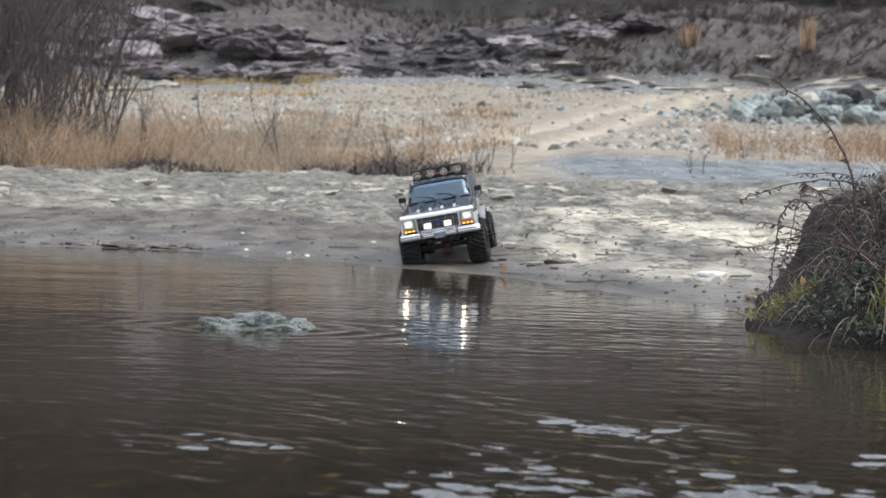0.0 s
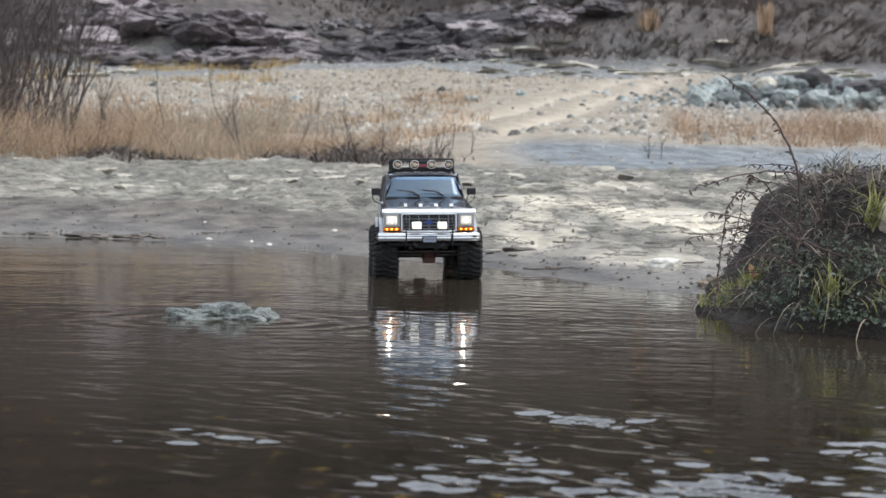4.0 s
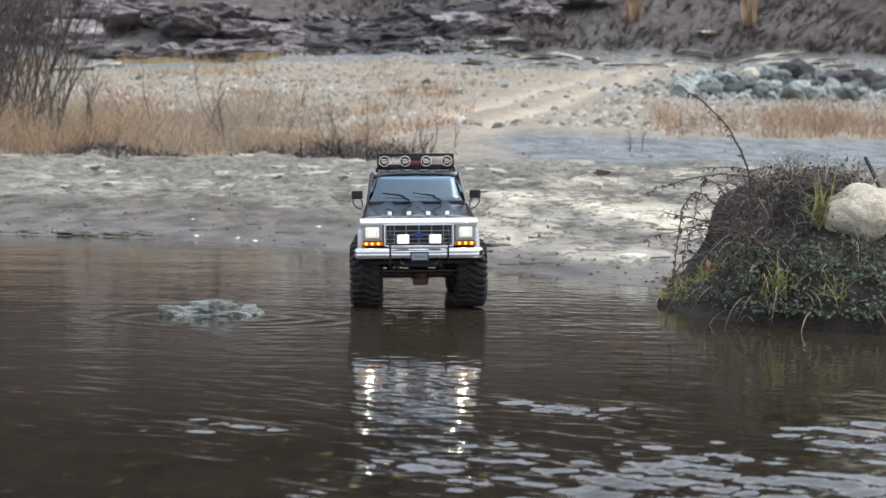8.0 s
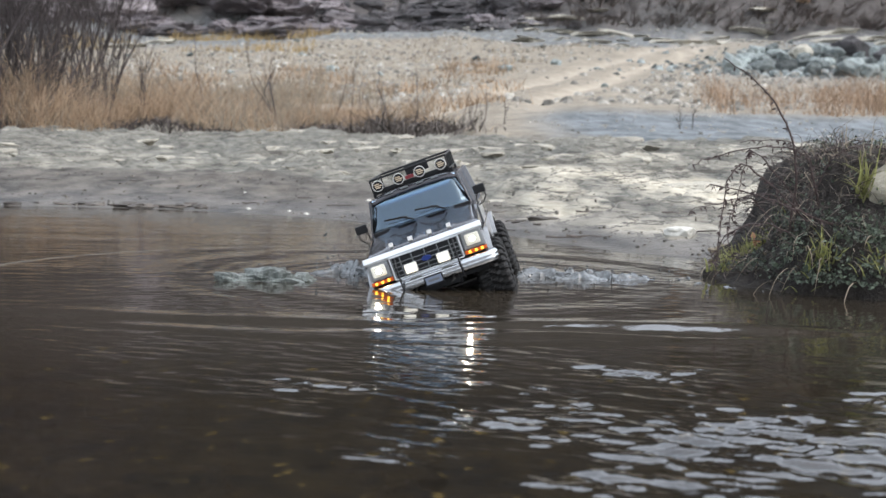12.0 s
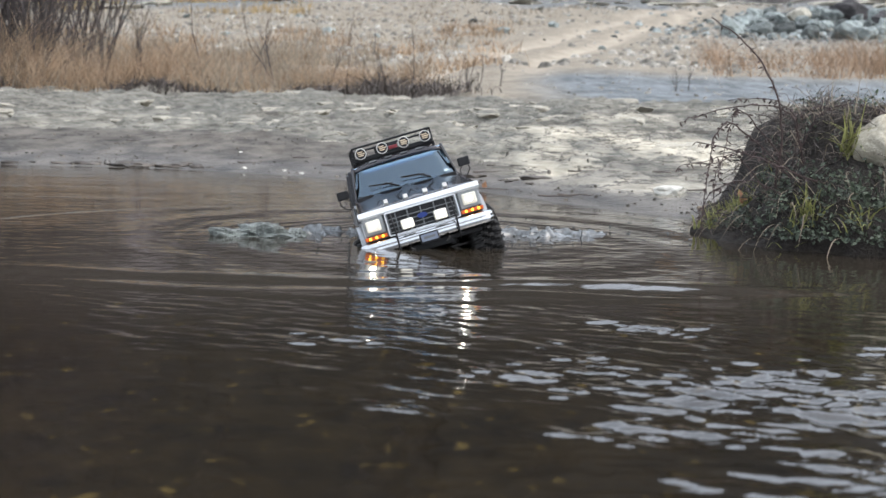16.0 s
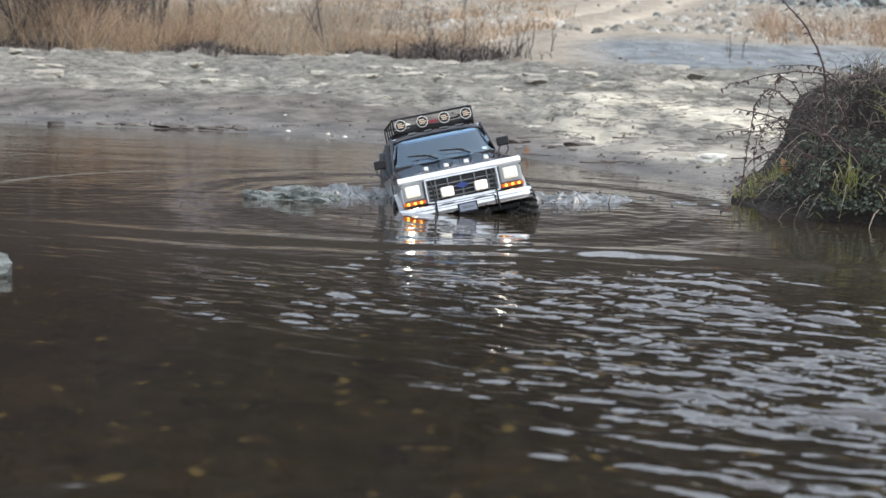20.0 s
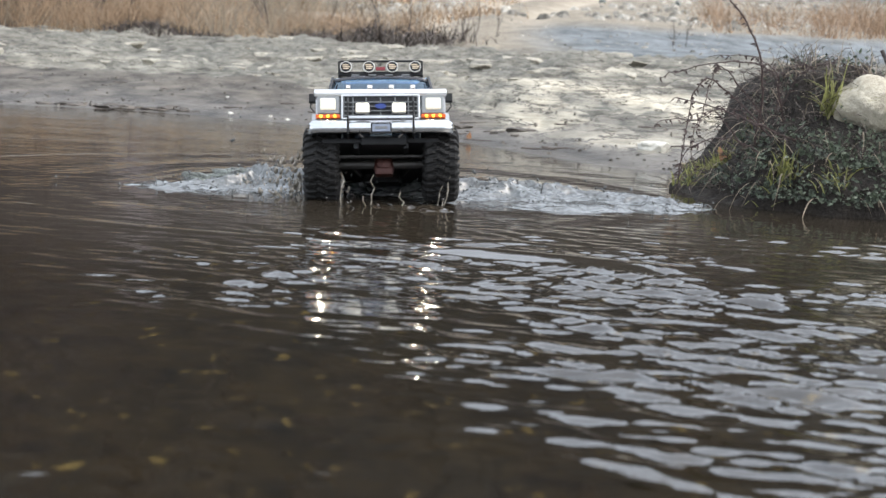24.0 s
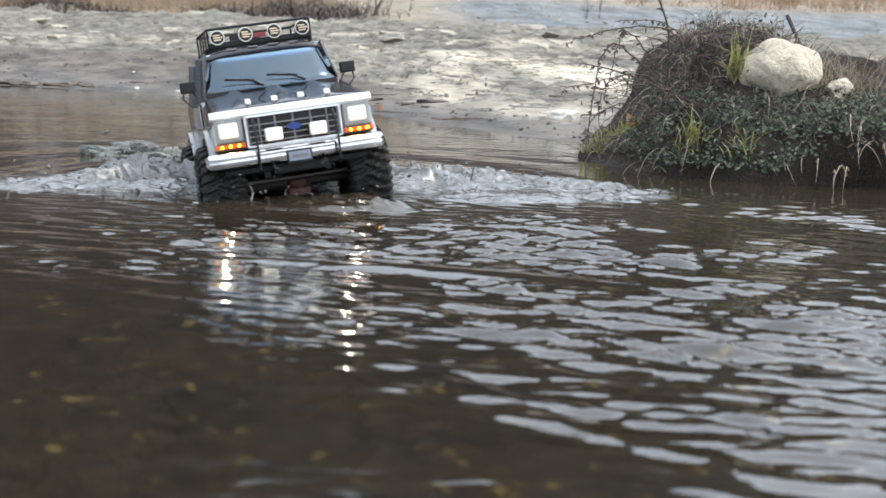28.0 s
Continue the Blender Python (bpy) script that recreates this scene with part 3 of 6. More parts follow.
    gravel = np.maximum(smooth(x - 0.35 - 0.05 * (y - 8), 0, 0.8) * smooth(u, 4.6, 5.4) * (1 - smooth(y, 14, 17)), 0.85 * smooth(x - track_mid(y), 1.5, 4) * smooth(y, 24, 32) * (1 - smooth(x, 24, 34)))
    gravel = np.maximum(gravel, 0.8 * smooth(y + 6 * fbm(x * 0.2, y * 0.2, 53), 44, 47))
    soil = smooth(u + 0.5 * fbm(x * 2, y * 2, 59), 4.7, 5.4)
    wet = (1 - smooth(u, 0.05, 0.75)) + 0.25 * gravel * (1 - smooth(y, 14, 17))
    return z, {"rock": rocky, "soil": soil, "gravel": gravel, "track": np.clip(rut * 1.1, 0, 1), "hill": hill, "dark_upper": 0.88 * smooth(y, 72, 78) + 0.12 * smooth(y, 80, 90), "cream": right * (1 - smooth(u, 1.8, 3.6)), "wet": np.clip(wet, 0, 1)}


def ground_z(x, y):
    return float(land(np.array([x]), np.array([y]))[0][0])


def spread(lo, hi, step, out_lo, out_hi, grow=1.12):
    """Even steps from lo to hi, growing ones beyond."""
    mid = list(np.arange(lo, hi, step))
    a, d = [mid[0]], step
    while a[-1] > out_lo:
        d *= grow
        a.append(a[-1] - d)
    b, d = [mid[-1]], step
    while b[-1] < out_hi:
        d *= grow
        b.append(b[-1] + d)
    return np.array(a[:0:-1] + mid + b[1:])


def sheet(name, xs, ys, zs, mat):
    nx, ny = len(xs), len(ys)
    gx, gy = np.meshgrid(xs, ys)
    v = np.stack([gx.ravel(), gy.ravel(), zs.ravel()], 1)
    i = np.arange(nx * ny).reshape(ny, nx)
    f = np.stack([i[:-1, :-1], i[:-1, 1:], i[1:, 1:], i[1:, :-1]], -1).reshape(-1, 4)
    me = bpy.data.meshes.new(name)
    me.vertices.add(len(v))
    me.vertices.foreach_set("co", v.ravel())
    me.loops.add(f.size)
    me.loops.foreach_set("vertex_index", f.ravel().astype(np.int32))
    me.polygons.add(len(f))
    me.polygons.foreach_set("loop_start", np.arange(0, f.size, 4, dtype=np.int32))
    me.polygons.foreach_set("use_smooth", np.ones(len(f), bool))
    me.update(calc_edges=True)
    me.materials.append(mat)
    return me


def build_ground():
    xs = spread(-2.7, 2.1, 0.021, -700, 700, 1.07)
    ys = spread(2.3, 8.8, 0.021, -700, 800, 1.055)
    gx, gy = np.meshgrid(xs, ys)
    z, zones = land(gx, gy)
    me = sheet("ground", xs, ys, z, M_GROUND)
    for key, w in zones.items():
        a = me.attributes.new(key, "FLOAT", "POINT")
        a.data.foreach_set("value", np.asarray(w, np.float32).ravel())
    return tagged(link("ground", me), "muddy river bank with pale layered bedrock, dry field and hills beyond", "ground", kind="structure")


build_ground()

# ---- the pond ----
def waves(x, y, rough=False):
    """A riffle where the current runs shallow, rings about the wet rock, and faint swell elsewhere."""
    rnd = random.Random(9 if rough else 5)
    across = x * 0.80 + y * 0.59 + 0.07 * fbm(x * 3, y * 3, 61)
    if rough:
        env = (0.60 * smooth(across, 0.32, 0.47) + 0.50 * smooth(across, 0.40, 0.62)) * (0.16 + 0.95 * smooth(fbm(x * 3.4, y * 4.6, 73), -0.40, 0.16)) * (0.60 + 0.60 * smooth(fbm(x * 11, y * 15, 75), -0.25, 0.2)) * (1 - 0.6 * smooth(y - 0.15 * x, 1.25, 1.5)) * (0.82 + 0.18 * smooth(x, -0.3, 0.1))
    else:
        riffle = smooth(across, 0.30, 0.45) * (0.6 + 0.5 * smooth(x, -0.25, 0.3)) * (1 - smooth(y + 0.10 * x + 0.22 * fbm(x * 4, y * 4, 67), 1.1, 1.55))
        riffle = riffle * (0.05 + 1.15 * smooth(fbm(x * 6, y * 8, 63), -0.32, 0.22))
        env = 0.012 * (0.5 + smooth(fbm(x * 3, y * 3, 65), -0.3, 0.4)) + 1.0 * riffle * (0.55 + 0.65 * smooth(fbm(x * 12, y * 16, 69), -0.25, 0.2))
    z, warps = 0, [fbm(x * 5, y * 5, 70 + 3 * i, 2) for i in range(7)]
    for i in range(64):
        u = rnd.random()
        lam = 0.010 * ((0.075 if rough else 0.062) / 0.010) ** (u ** 1.1)
        turn = rnd.gauss(0.98 + 0.22 * (1 - u), 0.24 + 0.32 * (1 - u))
        k = 2 * math.pi / lam
        z = z + (0.0060 if rough else 0.0054) * (1.32 - 0.6 * u) * lam * np.sin(k * (x * math.cos(turn) + y * math.sin(turn)) + 6.283 * rnd.random() + (1.2 + 1.6 * (1 - u)) * warps[i % 7] * (1 if i % 2 else -1))
    r = np.hypot((x + 0.27) * 0.62, y - 2.03)
    rings = 0.0006 * np.sin(2 * math.pi * r / 0.040) * np.exp(-((r - 0.09) / 0.075) ** 2)
    return z * env if rough else z * env + rings


def build_water():
    xs = spread(-0.78, 0.95, 0.0048, -90, 90, 1.04)
    ys = spread(0.10, 1.55, 0.0048, -8, 14, 1.03)
    gx, gy = np.meshgrid(xs, ys)
    z = waves(gx, gy) * smooth(gx, -1.7, -0.9) * (1 - smooth(gx, 1.1, 1.7)) * smooth(gy, -0.1, 0.12) * (1 - smooth(gy, 2.2, 2.9))
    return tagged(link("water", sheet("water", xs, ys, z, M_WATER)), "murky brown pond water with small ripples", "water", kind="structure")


def build_riffle():
    """The stronger ripples that run before the truck as it ploughs towards the near side."""
    xs, ys = np.arange(-0.85, 1.25, 0.005), np.arange(0.08, 2.05, 0.005)
    gx, gy = np.meshgrid(xs, ys)
    rim = smooth(gx, -0.85, -0.55) * (1 - smooth(gx, 1.0, 1.25)) * smooth(gy, 0.08, 0.16) * (1 - smooth(gy + 0.12 * fbm(gx * 5, gy * 5, 77), 1.55, 1.98))
    rim = rim * smooth(gx * 0.80 + gy * 0.59 + 0.05 * fbm(gx * 4, gy * 4, 79), 0.02, 0.40)
    z = waves(gx, gy, True) * smooth(rim, 0.5, 1.0) - 0.007 * (1 - rim)
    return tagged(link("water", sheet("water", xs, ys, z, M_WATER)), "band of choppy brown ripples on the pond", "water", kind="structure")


water = build_water()
riffle = build_riffle()


# ---- stones on the bank and in the water ----
def stone(name, seed, at, size, turn, mat, label, category="rock", group="", rough=0.22, flat=0.0, level=3, sink=0.3, bands=0.0, cuts=9):
    ob = link(name, rock_mesh(name, seed, size, rough, flat, level, mat, bands, cuts))
    z = at[2] if len(at) > 2 else ground_z(at[0], at[1]) + size[2] * (1 - sink) - size[2] * 0.4
    ob.matrix_world = pose(at[0], at[1], z, 0, 0, turn)
    return tagged(ob, label, category, group)


for k, (x, y, size, turn) in enumerate(((-0.262, 2.03, (0.062, 0.045, 0.027), 8), (-0.325, 2.02, (0.048, 0.034, 0.018), -20), (-0.212, 2.05, (0.034, 0.030, 0.017), 30))):
    stone("wet_rock", 3 + 20 * k, (x, y, -0.006), size, turn, M_ROCKWET, "low blue-grey rock breaking the water surface", group="rocks in the water", level=4, rough=0.55, cuts=14)
stone("wet_rock", 8, (-0.520, 1.11, -0.004), (0.080, 0.065, 0.052), 30, M_ROCKWET, "rough blue-grey rock standing out of the water", level=4, rough=0.4)


def build_slabs():
    """Thin pale slabs that lie along the bedding of the bank."""
    rnd = random.Random(12)
    kinds = [rock_mesh("slab", 40 + i, (1, 0.75, 0.30), 0.42, 0.45, 3, M_ROCKPALE) for i in range(7)]
    made = 0
    while made < 220:
        x, u = rnd.uniform(-3.4, 1.9), rnd.uniform(0.5, 4.9)
        y = float(shore(x)) + u
        if land(np.array([x]), np.array([y]))[1]["rock"][0] < 0.5:
            continue
        s = (0.03 + 0.11 * rnd.random() ** 1.7) * (0.7 + 0.14 * u)
        ob = link("slab", kinds[made % 7])
        z = ground_z(x, y) - 0.13 * s
        ob.matrix_world = pose(x, y, z, rnd.gauss(2, 3), rnd.gauss(0, 3), rnd.gauss(0, 25)) @ Matrix.Diagonal((s, s, s * rnd.uniform(0.7, 1.3), 1))
        tagged(ob, "thin pale slab of layered rock on the bank", "rock slab", "slabs on the bank")
        made += 1


build_slabs()


def build_litter():
    """Sticks, clods, a curled leaf, a pale stone and a bleached root on the mud."""
    rnd = random.Random(21)
    for i in range(18):
        x = rnd.choice((rnd.uniform(-1.7, -0.1), rnd.uniform(0.15, 0.9)))
        y = float(shore(x)) + rnd.uniform(0.04, 0.8)
        z = ground_z(x, y)
        s, a, ln = Strands(), rnd.gauss(0, 0.5), rnd.uniform(0.04, 0.13)
        pts = [(math.cos(a) * ln * (k / 4 - 0.5), math.sin(a) * ln * (k / 4 - 0.5) + rnd.gauss(0, 0.004), 0.003 + 0.003 * rnd.random()) for k in range(5)]
        s.stem(pts, 0.0028, 0.001, 5)
        ob = s.link("stick", M_DEADSTEM, None, "dark waterlogged stick lying on the mud", "stick", "sticks on the mud")
        ob.matrix_world = pose(x, y, z + 0.002)
    for i in range(46):
        x = rnd.gauss(-0.93, 0.09) if i < 24 else (rnd.gauss(-1.2, 0.25) if i < 36 else rnd.gauss(0.22, 0.07))
        y = float(shore(x)) + abs(rnd.gauss(0.07, 0.06)) + (0 if i < 36 else 0.3)
        r = 0.005 + 0.017 * rnd.random() ** 1.6
        stone("mud_clod", 300 + i, (x, y), (r * 2.6, r * 1.3, r * 0.6), rnd.uniform(-50, 50), M_CLOD, "dark wet clod of mud at the waterline", "clod", "clods at the waterline", level=2, rough=0.5)
    stone("pale_stone", 71, (0.60, 3.0), (0.042, 0.026, 0.020), -6, M_BOULDER, "flat white stone on the wet mud", level=3)
    for i in range(7):
        x = rnd.uniform(-1.6, 0.7)
        y = float(shore(x)) + rnd.uniform(0.1, 1.0)
        r = rnd.uniform(0.003, 0.008)
        stone("pebble", 400 + i, (x, y), (r * 1.5, r, r * 0.7), rnd.uniform(0, 90), M_BOULDER, "small pale pebble on the mud", "pebble", "pebbles on the mud", level=1)
    s = Strands()
    s.leaf((0, 0, 0.002), (0.2, 0.1, 1), (0, 1, 0), 0.026, 0.016)
    ob = s.link("fallen_leaf", M_DRYLEAF, None, "curled rust-brown leaf on the mud", "leaf")
    ob.matrix_world = pose(0.16, 3.42, ground_z(0.16, 3.42))
    s = Strands()
    s.stem([(0.0, 0, 0.004), (0.03, 0.02, 0.012), (0.07, 0.03, 0.016), (0.11, 0.02, 0.014), (0.17, 0.04, 0.01)], 0.006, 0.003, 5)
    s.stem([(0.0, 0, 0.004), (-0.012, -0.03, 0.008), (0.012, -0.06, 0.006)], 0.006, 0.003, 5)
    ob = s.link("bleached_root", M_PALESTRAW, None, "bleached forked root lying on wet mud", "root")
    ob.matrix_world = pose(0.63, 2.78, ground_z(0.63, 2.78))


build_litter()


# ---- the overgrown mound at the water's edge ----
MX, MY, MA, MB = 1.085, 2.27, 0.58, 0.41


def mound_z(x, y):
    """A shelf at boulder height, a heap behind its left end, a lower back on the right and a slope down to the left."""
    r = (abs(x - MX) / MA) ** 2.5 + (abs(y - MY) / MB) ** 2.5
    if r >= 1:
        return -0.05
    lump = 0.035 * noise.fractal(Vector((x * 7, y * 7, 1.3)), 0.9, 2.0, 3) + 0.014 * noise.noise(Vector((x * 24, y * 24, 4)))
    shelf = 0.172 * (1 - r) ** 0.24 * (0.34 + 0.66 * float(smooth(x, 0.54, 0.72)))
    heap = 0.105 * float(smooth(y, 1.96, 2.13)) * float(smooth(x, 0.60, 0.72)) * float(1 - smooth(x, 0.80, 0.93))
    back = 0.045 * float(smooth(y, 2.04, 2.2)) * float(smooth(x, 0.86, 0.96))
    return shelf + (heap + back) * (1 - r) ** 0.15 + lump * (1 - r) ** 0.3 - 0.028


def build_mound():
    v, f, nu, nv = [], [], 150, 34
    for j in range(nv):
        k = 1 - (j / (nv - 1)) ** 1.6
        for i in range(nu):
            a = 2 * math.pi * i / nu
            ca, sa = math.cos(a), math.sin(a)
            rr = (abs(ca) ** 2.5 + abs(sa) ** 2.5) ** (-1 / 2.5)
            x, y = MX + MA * rr * ca * k, MY + MB * rr * sa * k
            z = mound_z(x, y) if j else -0.08
            n2 = noise.fractal(Vector((x * 14, y * 14, z * 14)), 0.9, 2.0, 3)
            under = (0.03 + 0.11 * float(smooth(x, 0.72, 0.9))) * max(0, 0.08 - max(z, 0)) / 0.08 + (0.08 * float(smooth(x, 0.72, 0.9)) if not j else 0)
            v.append((x + 0.020 * n2 * ca - under * ca * 0.6, y + 0.020 * n2 * sa - under * sa * 0.6, z + 0.014 * n2))
        if j:
            for i in range(nu):
                a, b = (j - 1) * nu + i, (j - 1) * nu + (i + 1) % nu
                f.append((a, b, b + nu, a + nu))
    ob = link("earth_mound", mesh_of("earth_mound", v, f, M_SOIL, True))
    return tagged(ob, "dark overhanging mound of soil and roots at the water's edge", "mound")


build_mound()
stone("boulder", 14, (0.812, 2.05, 0.178), (0.074, 0.060, 0.054), 10, M_CREAMSTONE, "cream-white boulder resting on the overgrown mound", "boulder", level=4, rough=0.12, cuts=7).data.polygons.foreach_set("use_smooth", [True] * 5120)
stone("small_stone", 15, (0.915, 2.03, 0.150), (0.028, 0.022, 0.020), 40, M_CREAMSTONE, "small pale stone beside the boulder", level=3)


def mound_front(rnd, x0=0.5, x1=1.6):
    """A random place on the mound's front and left slope, with its outward way."""
    while True:
        a = rnd.uniform(math.pi * 0.93, math.pi * 1.75)
        ca, sa = math.cos(a), math.sin(a)
        rr = (abs(ca) ** 2.5 + abs(sa) ** 2.5) ** (-1 / 2.5)
        k = 1 - 0.5 * rnd.random() ** 2.2
        x, y = MX + MA * rr * ca * k, MY + MB * rr * sa * k
        z = mound_z(x, y) * (rnd.uniform(0.25, 1) if k > 0.93 else 1)
        if x0 < x < x1 and z > 0.012:
            steep = min(1, max(0, (k - 0.6) / 0.3))
            return Vector((x, y, z)), Vector((ca * steep, sa * steep, 1.1 - steep * 0.8)).normalized()


def curl(rnd, p, d, ln, steps, wander, droop):
    """Points along a stem that wanders and droops."""
    pts = []
    for k in range(steps):
        pts.append(p.copy())
        p = p + d * ln / (steps - 1)
        d = (d + Vector((rnd.gauss(0, wander), rnd.gauss(0, wander), rnd.gauss(-droop, wander * 0.6)))).normalized()
    return pts


def front_at(x, z):
    """The place on the mound's front where it first reaches height z."""
    y = MY - MB
    while y < MY and mound_z(x, y) < z:
        y += 0.004
    return Vector((x, y - 0.006, z))


def build_mound_plants():
    rnd = random.Random(33)
    # dead stems: thick on the heap, thin over the shelf
    s = Strands()
    for i in range(5200):
        x, y = rnd.uniform(0.52, 1.5), rnd.uniform(1.88, 2.55)
        z = mound_z(x, y)
        heap = float(smooth(y, 1.97, 2.08)) * float(1 - smooth(x, 0.86, 0.98))
        if z < 0.05 or rnd.random() > (0.2 + 0.8 * heap) * (0.22 + 0.78 * float(smooth(x, 0.60, 0.70))) or math.hypot(x - 0.56, y - 1.95) < 0.04 or (abs(x - 0.812) < 0.08 and 1.9 < y < 2.06):
            continue
        d = Vector((rnd.gauss(-0.1, 0.7), rnd.gauss(-0.35, 0.5), rnd.uniform(0.1, 0.9))).normalized()
        s.stem(curl(rnd, Vector((x, y, z - 0.01)), d, rnd.uniform(0.03, 0.09) * (0.55 + 0.45 * heap), 7, 0.42, 0.22), rnd.uniform(0.0007, 0.0019), 0.0004)
    for i in range(1300):
        p, n = mound_front(rnd, 0.50, 1.6)
        if p.z < 0.06 and p.x > 0.6:
            continue
        d = (n * 0.5 + Vector((rnd.gauss(0, 0.8), rnd.gauss(-0.2, 0.3), rnd.gauss(0.1, 0.6)))).normalized()
        s.stem(curl(rnd, p + n * 0.003, d, rnd.uniform(0.02, 0.06), 5, 0.35, 0.15), rnd.uniform(0.0006, 0.0014), 0.0004)
    s.link("dead_stem_tangle", M_DEADSTEM, None, "tangle of dead brown stems over the mound", "dead stems", kind="stuff")
    # pale blades: arching over the lip into the water, and strewn on the shelf
    s = Strands()
    for i in range(120):
        p, n = mound_front(rnd, 0.49, 1.3)
        d = (n + Vector((rnd.gauss(-0.2, 0.6), rnd.gauss(-0.5, 0.3), 0.5))).normalized()
        s.blade(curl(rnd, p, d, rnd.uniform(0.05, 0.13), 8, 0.12, 0.34), rnd.uniform(0.0016, 0.0036), (1, rnd.gauss(0, 0.4), 0))
    for i in range(900):
        x, y = rnd.uniform(0.56, 1.45), rnd.gauss(2.08, 0.12)
        z = mound_z(x, y)
        if z < 0.06 or (abs(x - 0.812) < 0.08 and y < 2.06):
            continue
        d = Vector((rnd.gauss(-0.2, 0.7), rnd.gauss(-0.3, 0.4), rnd.uniform(0.2, 0.9))).normalized()
        s.blade(curl(rnd, Vector((x, y, z - 0.005)), d, rnd.uniform(0.03, 0.10), 6, 0.25, 0.28), rnd.uniform(0.0012, 0.0028), (1, rnd.gauss(0, 0.4), 0))
    for i in range(260):
        x, y = rnd.gauss(0.93, 0.035), rnd.gauss(2.08, 0.03)
        d = Vector((rnd.gauss(0, 0.45), rnd.gauss(-0.2, 0.4), 1)).normalized()
        s.blade(curl(rnd, Vector((x, y, mound_z(x, y) - 0.005)), d, rnd.uniform(0.03, 0.075), 6, 0.15, 0.22), rnd.uniform(0.0014, 0.0028), (1, rnd.gauss(0, 0.4), 0))
    s.link("hanging_dry_grass", M_PALESTRAW, None, "pale dry grass blades hanging over the mound's edge", "dry grass", kind="stuff")
    # green tufts
    s = Strands()
    for cx, cz, many, wide, ln in ((0.575, 0.045, 150, 0.018, 0.050), (0.615, 0.070, 130, 0.018, 0.050), (0.735, 0.160, 36, 0.008, 0.085), (0.650, 0.050, 40, 0.014, 0.055), (0.72, 0.045, 22, 0.012, 0.05)):
        cy = front_at(cx, cz).y + 0.012
        for i in range(many):
            x, y = rnd.gauss(cx, wide), rnd.gauss(cy, wide * 0.7)
            z = mound_z(x, y)
            if z < 0:
                continue
            d = Vector((rnd.gauss(-0.1, 0.55), rnd.gauss(-0.45, 0.4), 1)).normalized()
            s.blade(curl(rnd, Vector((x, y, z - 0.004)), d, ln * rnd.uniform(0.6, 1.25), 6, 0.08, 0.22), rnd.uniform(0.0018, 0.0040), (1, rnd.gauss(0, 0.5), 0))
    s.link("green_grass_tuft", M_GREEN, None, "yellow-green grass tufts growing on the mound", "grass", kind="stuff")
    # creeping leaves in drifts on the face, with bare dark hollows between
    s = Strands()
    for i in range(14000):
        p, n = mound_front(rnd, 0.52, 1.6)
        drift = noise.noise(Vector((p.x * 11, p.y * 8, p.z * 16))) + 0.85 * float(smooth(p.x, 0.56, 0.74)) - 0.30
        if drift < rnd.uniform(-0.15, 0.25) or (p.z > 0.13 and rnd.random() < 0.8) or p.z < 0.02 + 0.05 * float(smooth(p.x, 0.75, 0.9)):
            continue
        p = p + n * rnd.uniform(0.002, 0.026)
        d = n * 0.5 + Vector((rnd.gauss(0, 0.7), rnd.gauss(-0.3, 0.4), rnd.gauss(0.1, 0.6)))
        s.leaf(p, d, n, rnd.uniform(0.006, 0.013), rnd.uniform(0.0035, 0.0078))
    s.link("creeping_leaves", M_LEAF, None, "small dark green creeping leaves covering the mound's face", "creeper", kind="stuff")
    for x, z, ln, lab in ((0.600, 0.088, 0.030, "tan withered leaf caught on the mound"), (0.606, 0.060, 0.020, "small pinkish withered leaf caught on the mound"), (0.665, 0.085, 0.026, "yellow-green withered leaf on the mound"), (0.695, 0.105, 0.022, "pale withered leaf on the mound"), (0.635, 0.090, 0.022, "pale withered leaf on the mound")):
        q = Strands()
        w = Vector((rnd.gauss(0, 0.5), -0.3, rnd.gauss(0, 0.7)))
        q.leaf((0, 0, 0), w, (rnd.gauss(0, 0.5), -1, 0.5), ln * 0.8, ln * 0.34)
        q.leaf(w.normalized() * ln * 0.4, w + Vector((0.2, 0.3, -0.6)), (rnd.gauss(0, 0.5), -1, 0.3), ln * 0.6, ln * 0.3)
        q.link("withered_leaf", M_PALESTRAW if lab.startswith("pale") else M_DRYLEAF, None, lab, "leaf").matrix_world = pose(*front_at(x, z))


build_mound_plants()


def bramble(seed, pts, r, leaves):
    """A thin arching cane with small withered leaves."""
    rnd = random.Random(seed)
    root = empty("bramble_cane", pose(*pts[0]), "thin dark red-brown bramble cane with withered leaves arching from the mound", "bramble", "bramble canes")
    o = Vector(pts[0])
    fine = []
    for i in range(len(pts) - 1):
        a, b = Vector(pts[max(i - 1, 0)]), Vector(pts[i])
        c, d = Vector(pts[i + 1]), Vector(pts[min(i + 2, len(pts) - 1)])
        for k in range(6):
            t = k / 6
            fine.append(0.5 * ((2 * b) + (c - a) * t + (2 * a - 5 * b + 4 * c - d) * t * t + (3 * b - a - 3 * c + d) * t ** 3) - o)
    fine.append(Vector(pts[-1]) - o)
    fine = [p + Vector((rnd.gauss(0, 0.0012), 0, rnd.gauss(0, 0.0012))) for p in fine]
    s = Strands()
    s.stem(fine, r * 0.95, r * 0.42, 5)
    s.link("cane", M_CANE, root)
    s = Strands()
    for i in range(leaves * 2):
        k = rnd.randrange(3, len(fine))
        p = fine[k]
        s.leaf(p, (rnd.gauss(0, 0.6), rnd.gauss(0, 0.5), rnd.uniform(-1.2, 0.2)), (rnd.gauss(0, 1), -1, 0.2), rnd.uniform(0.006, 0.013), rnd.uniform(0.002, 0.0045))
    s.link("withered_leaves", M_CANE, root)


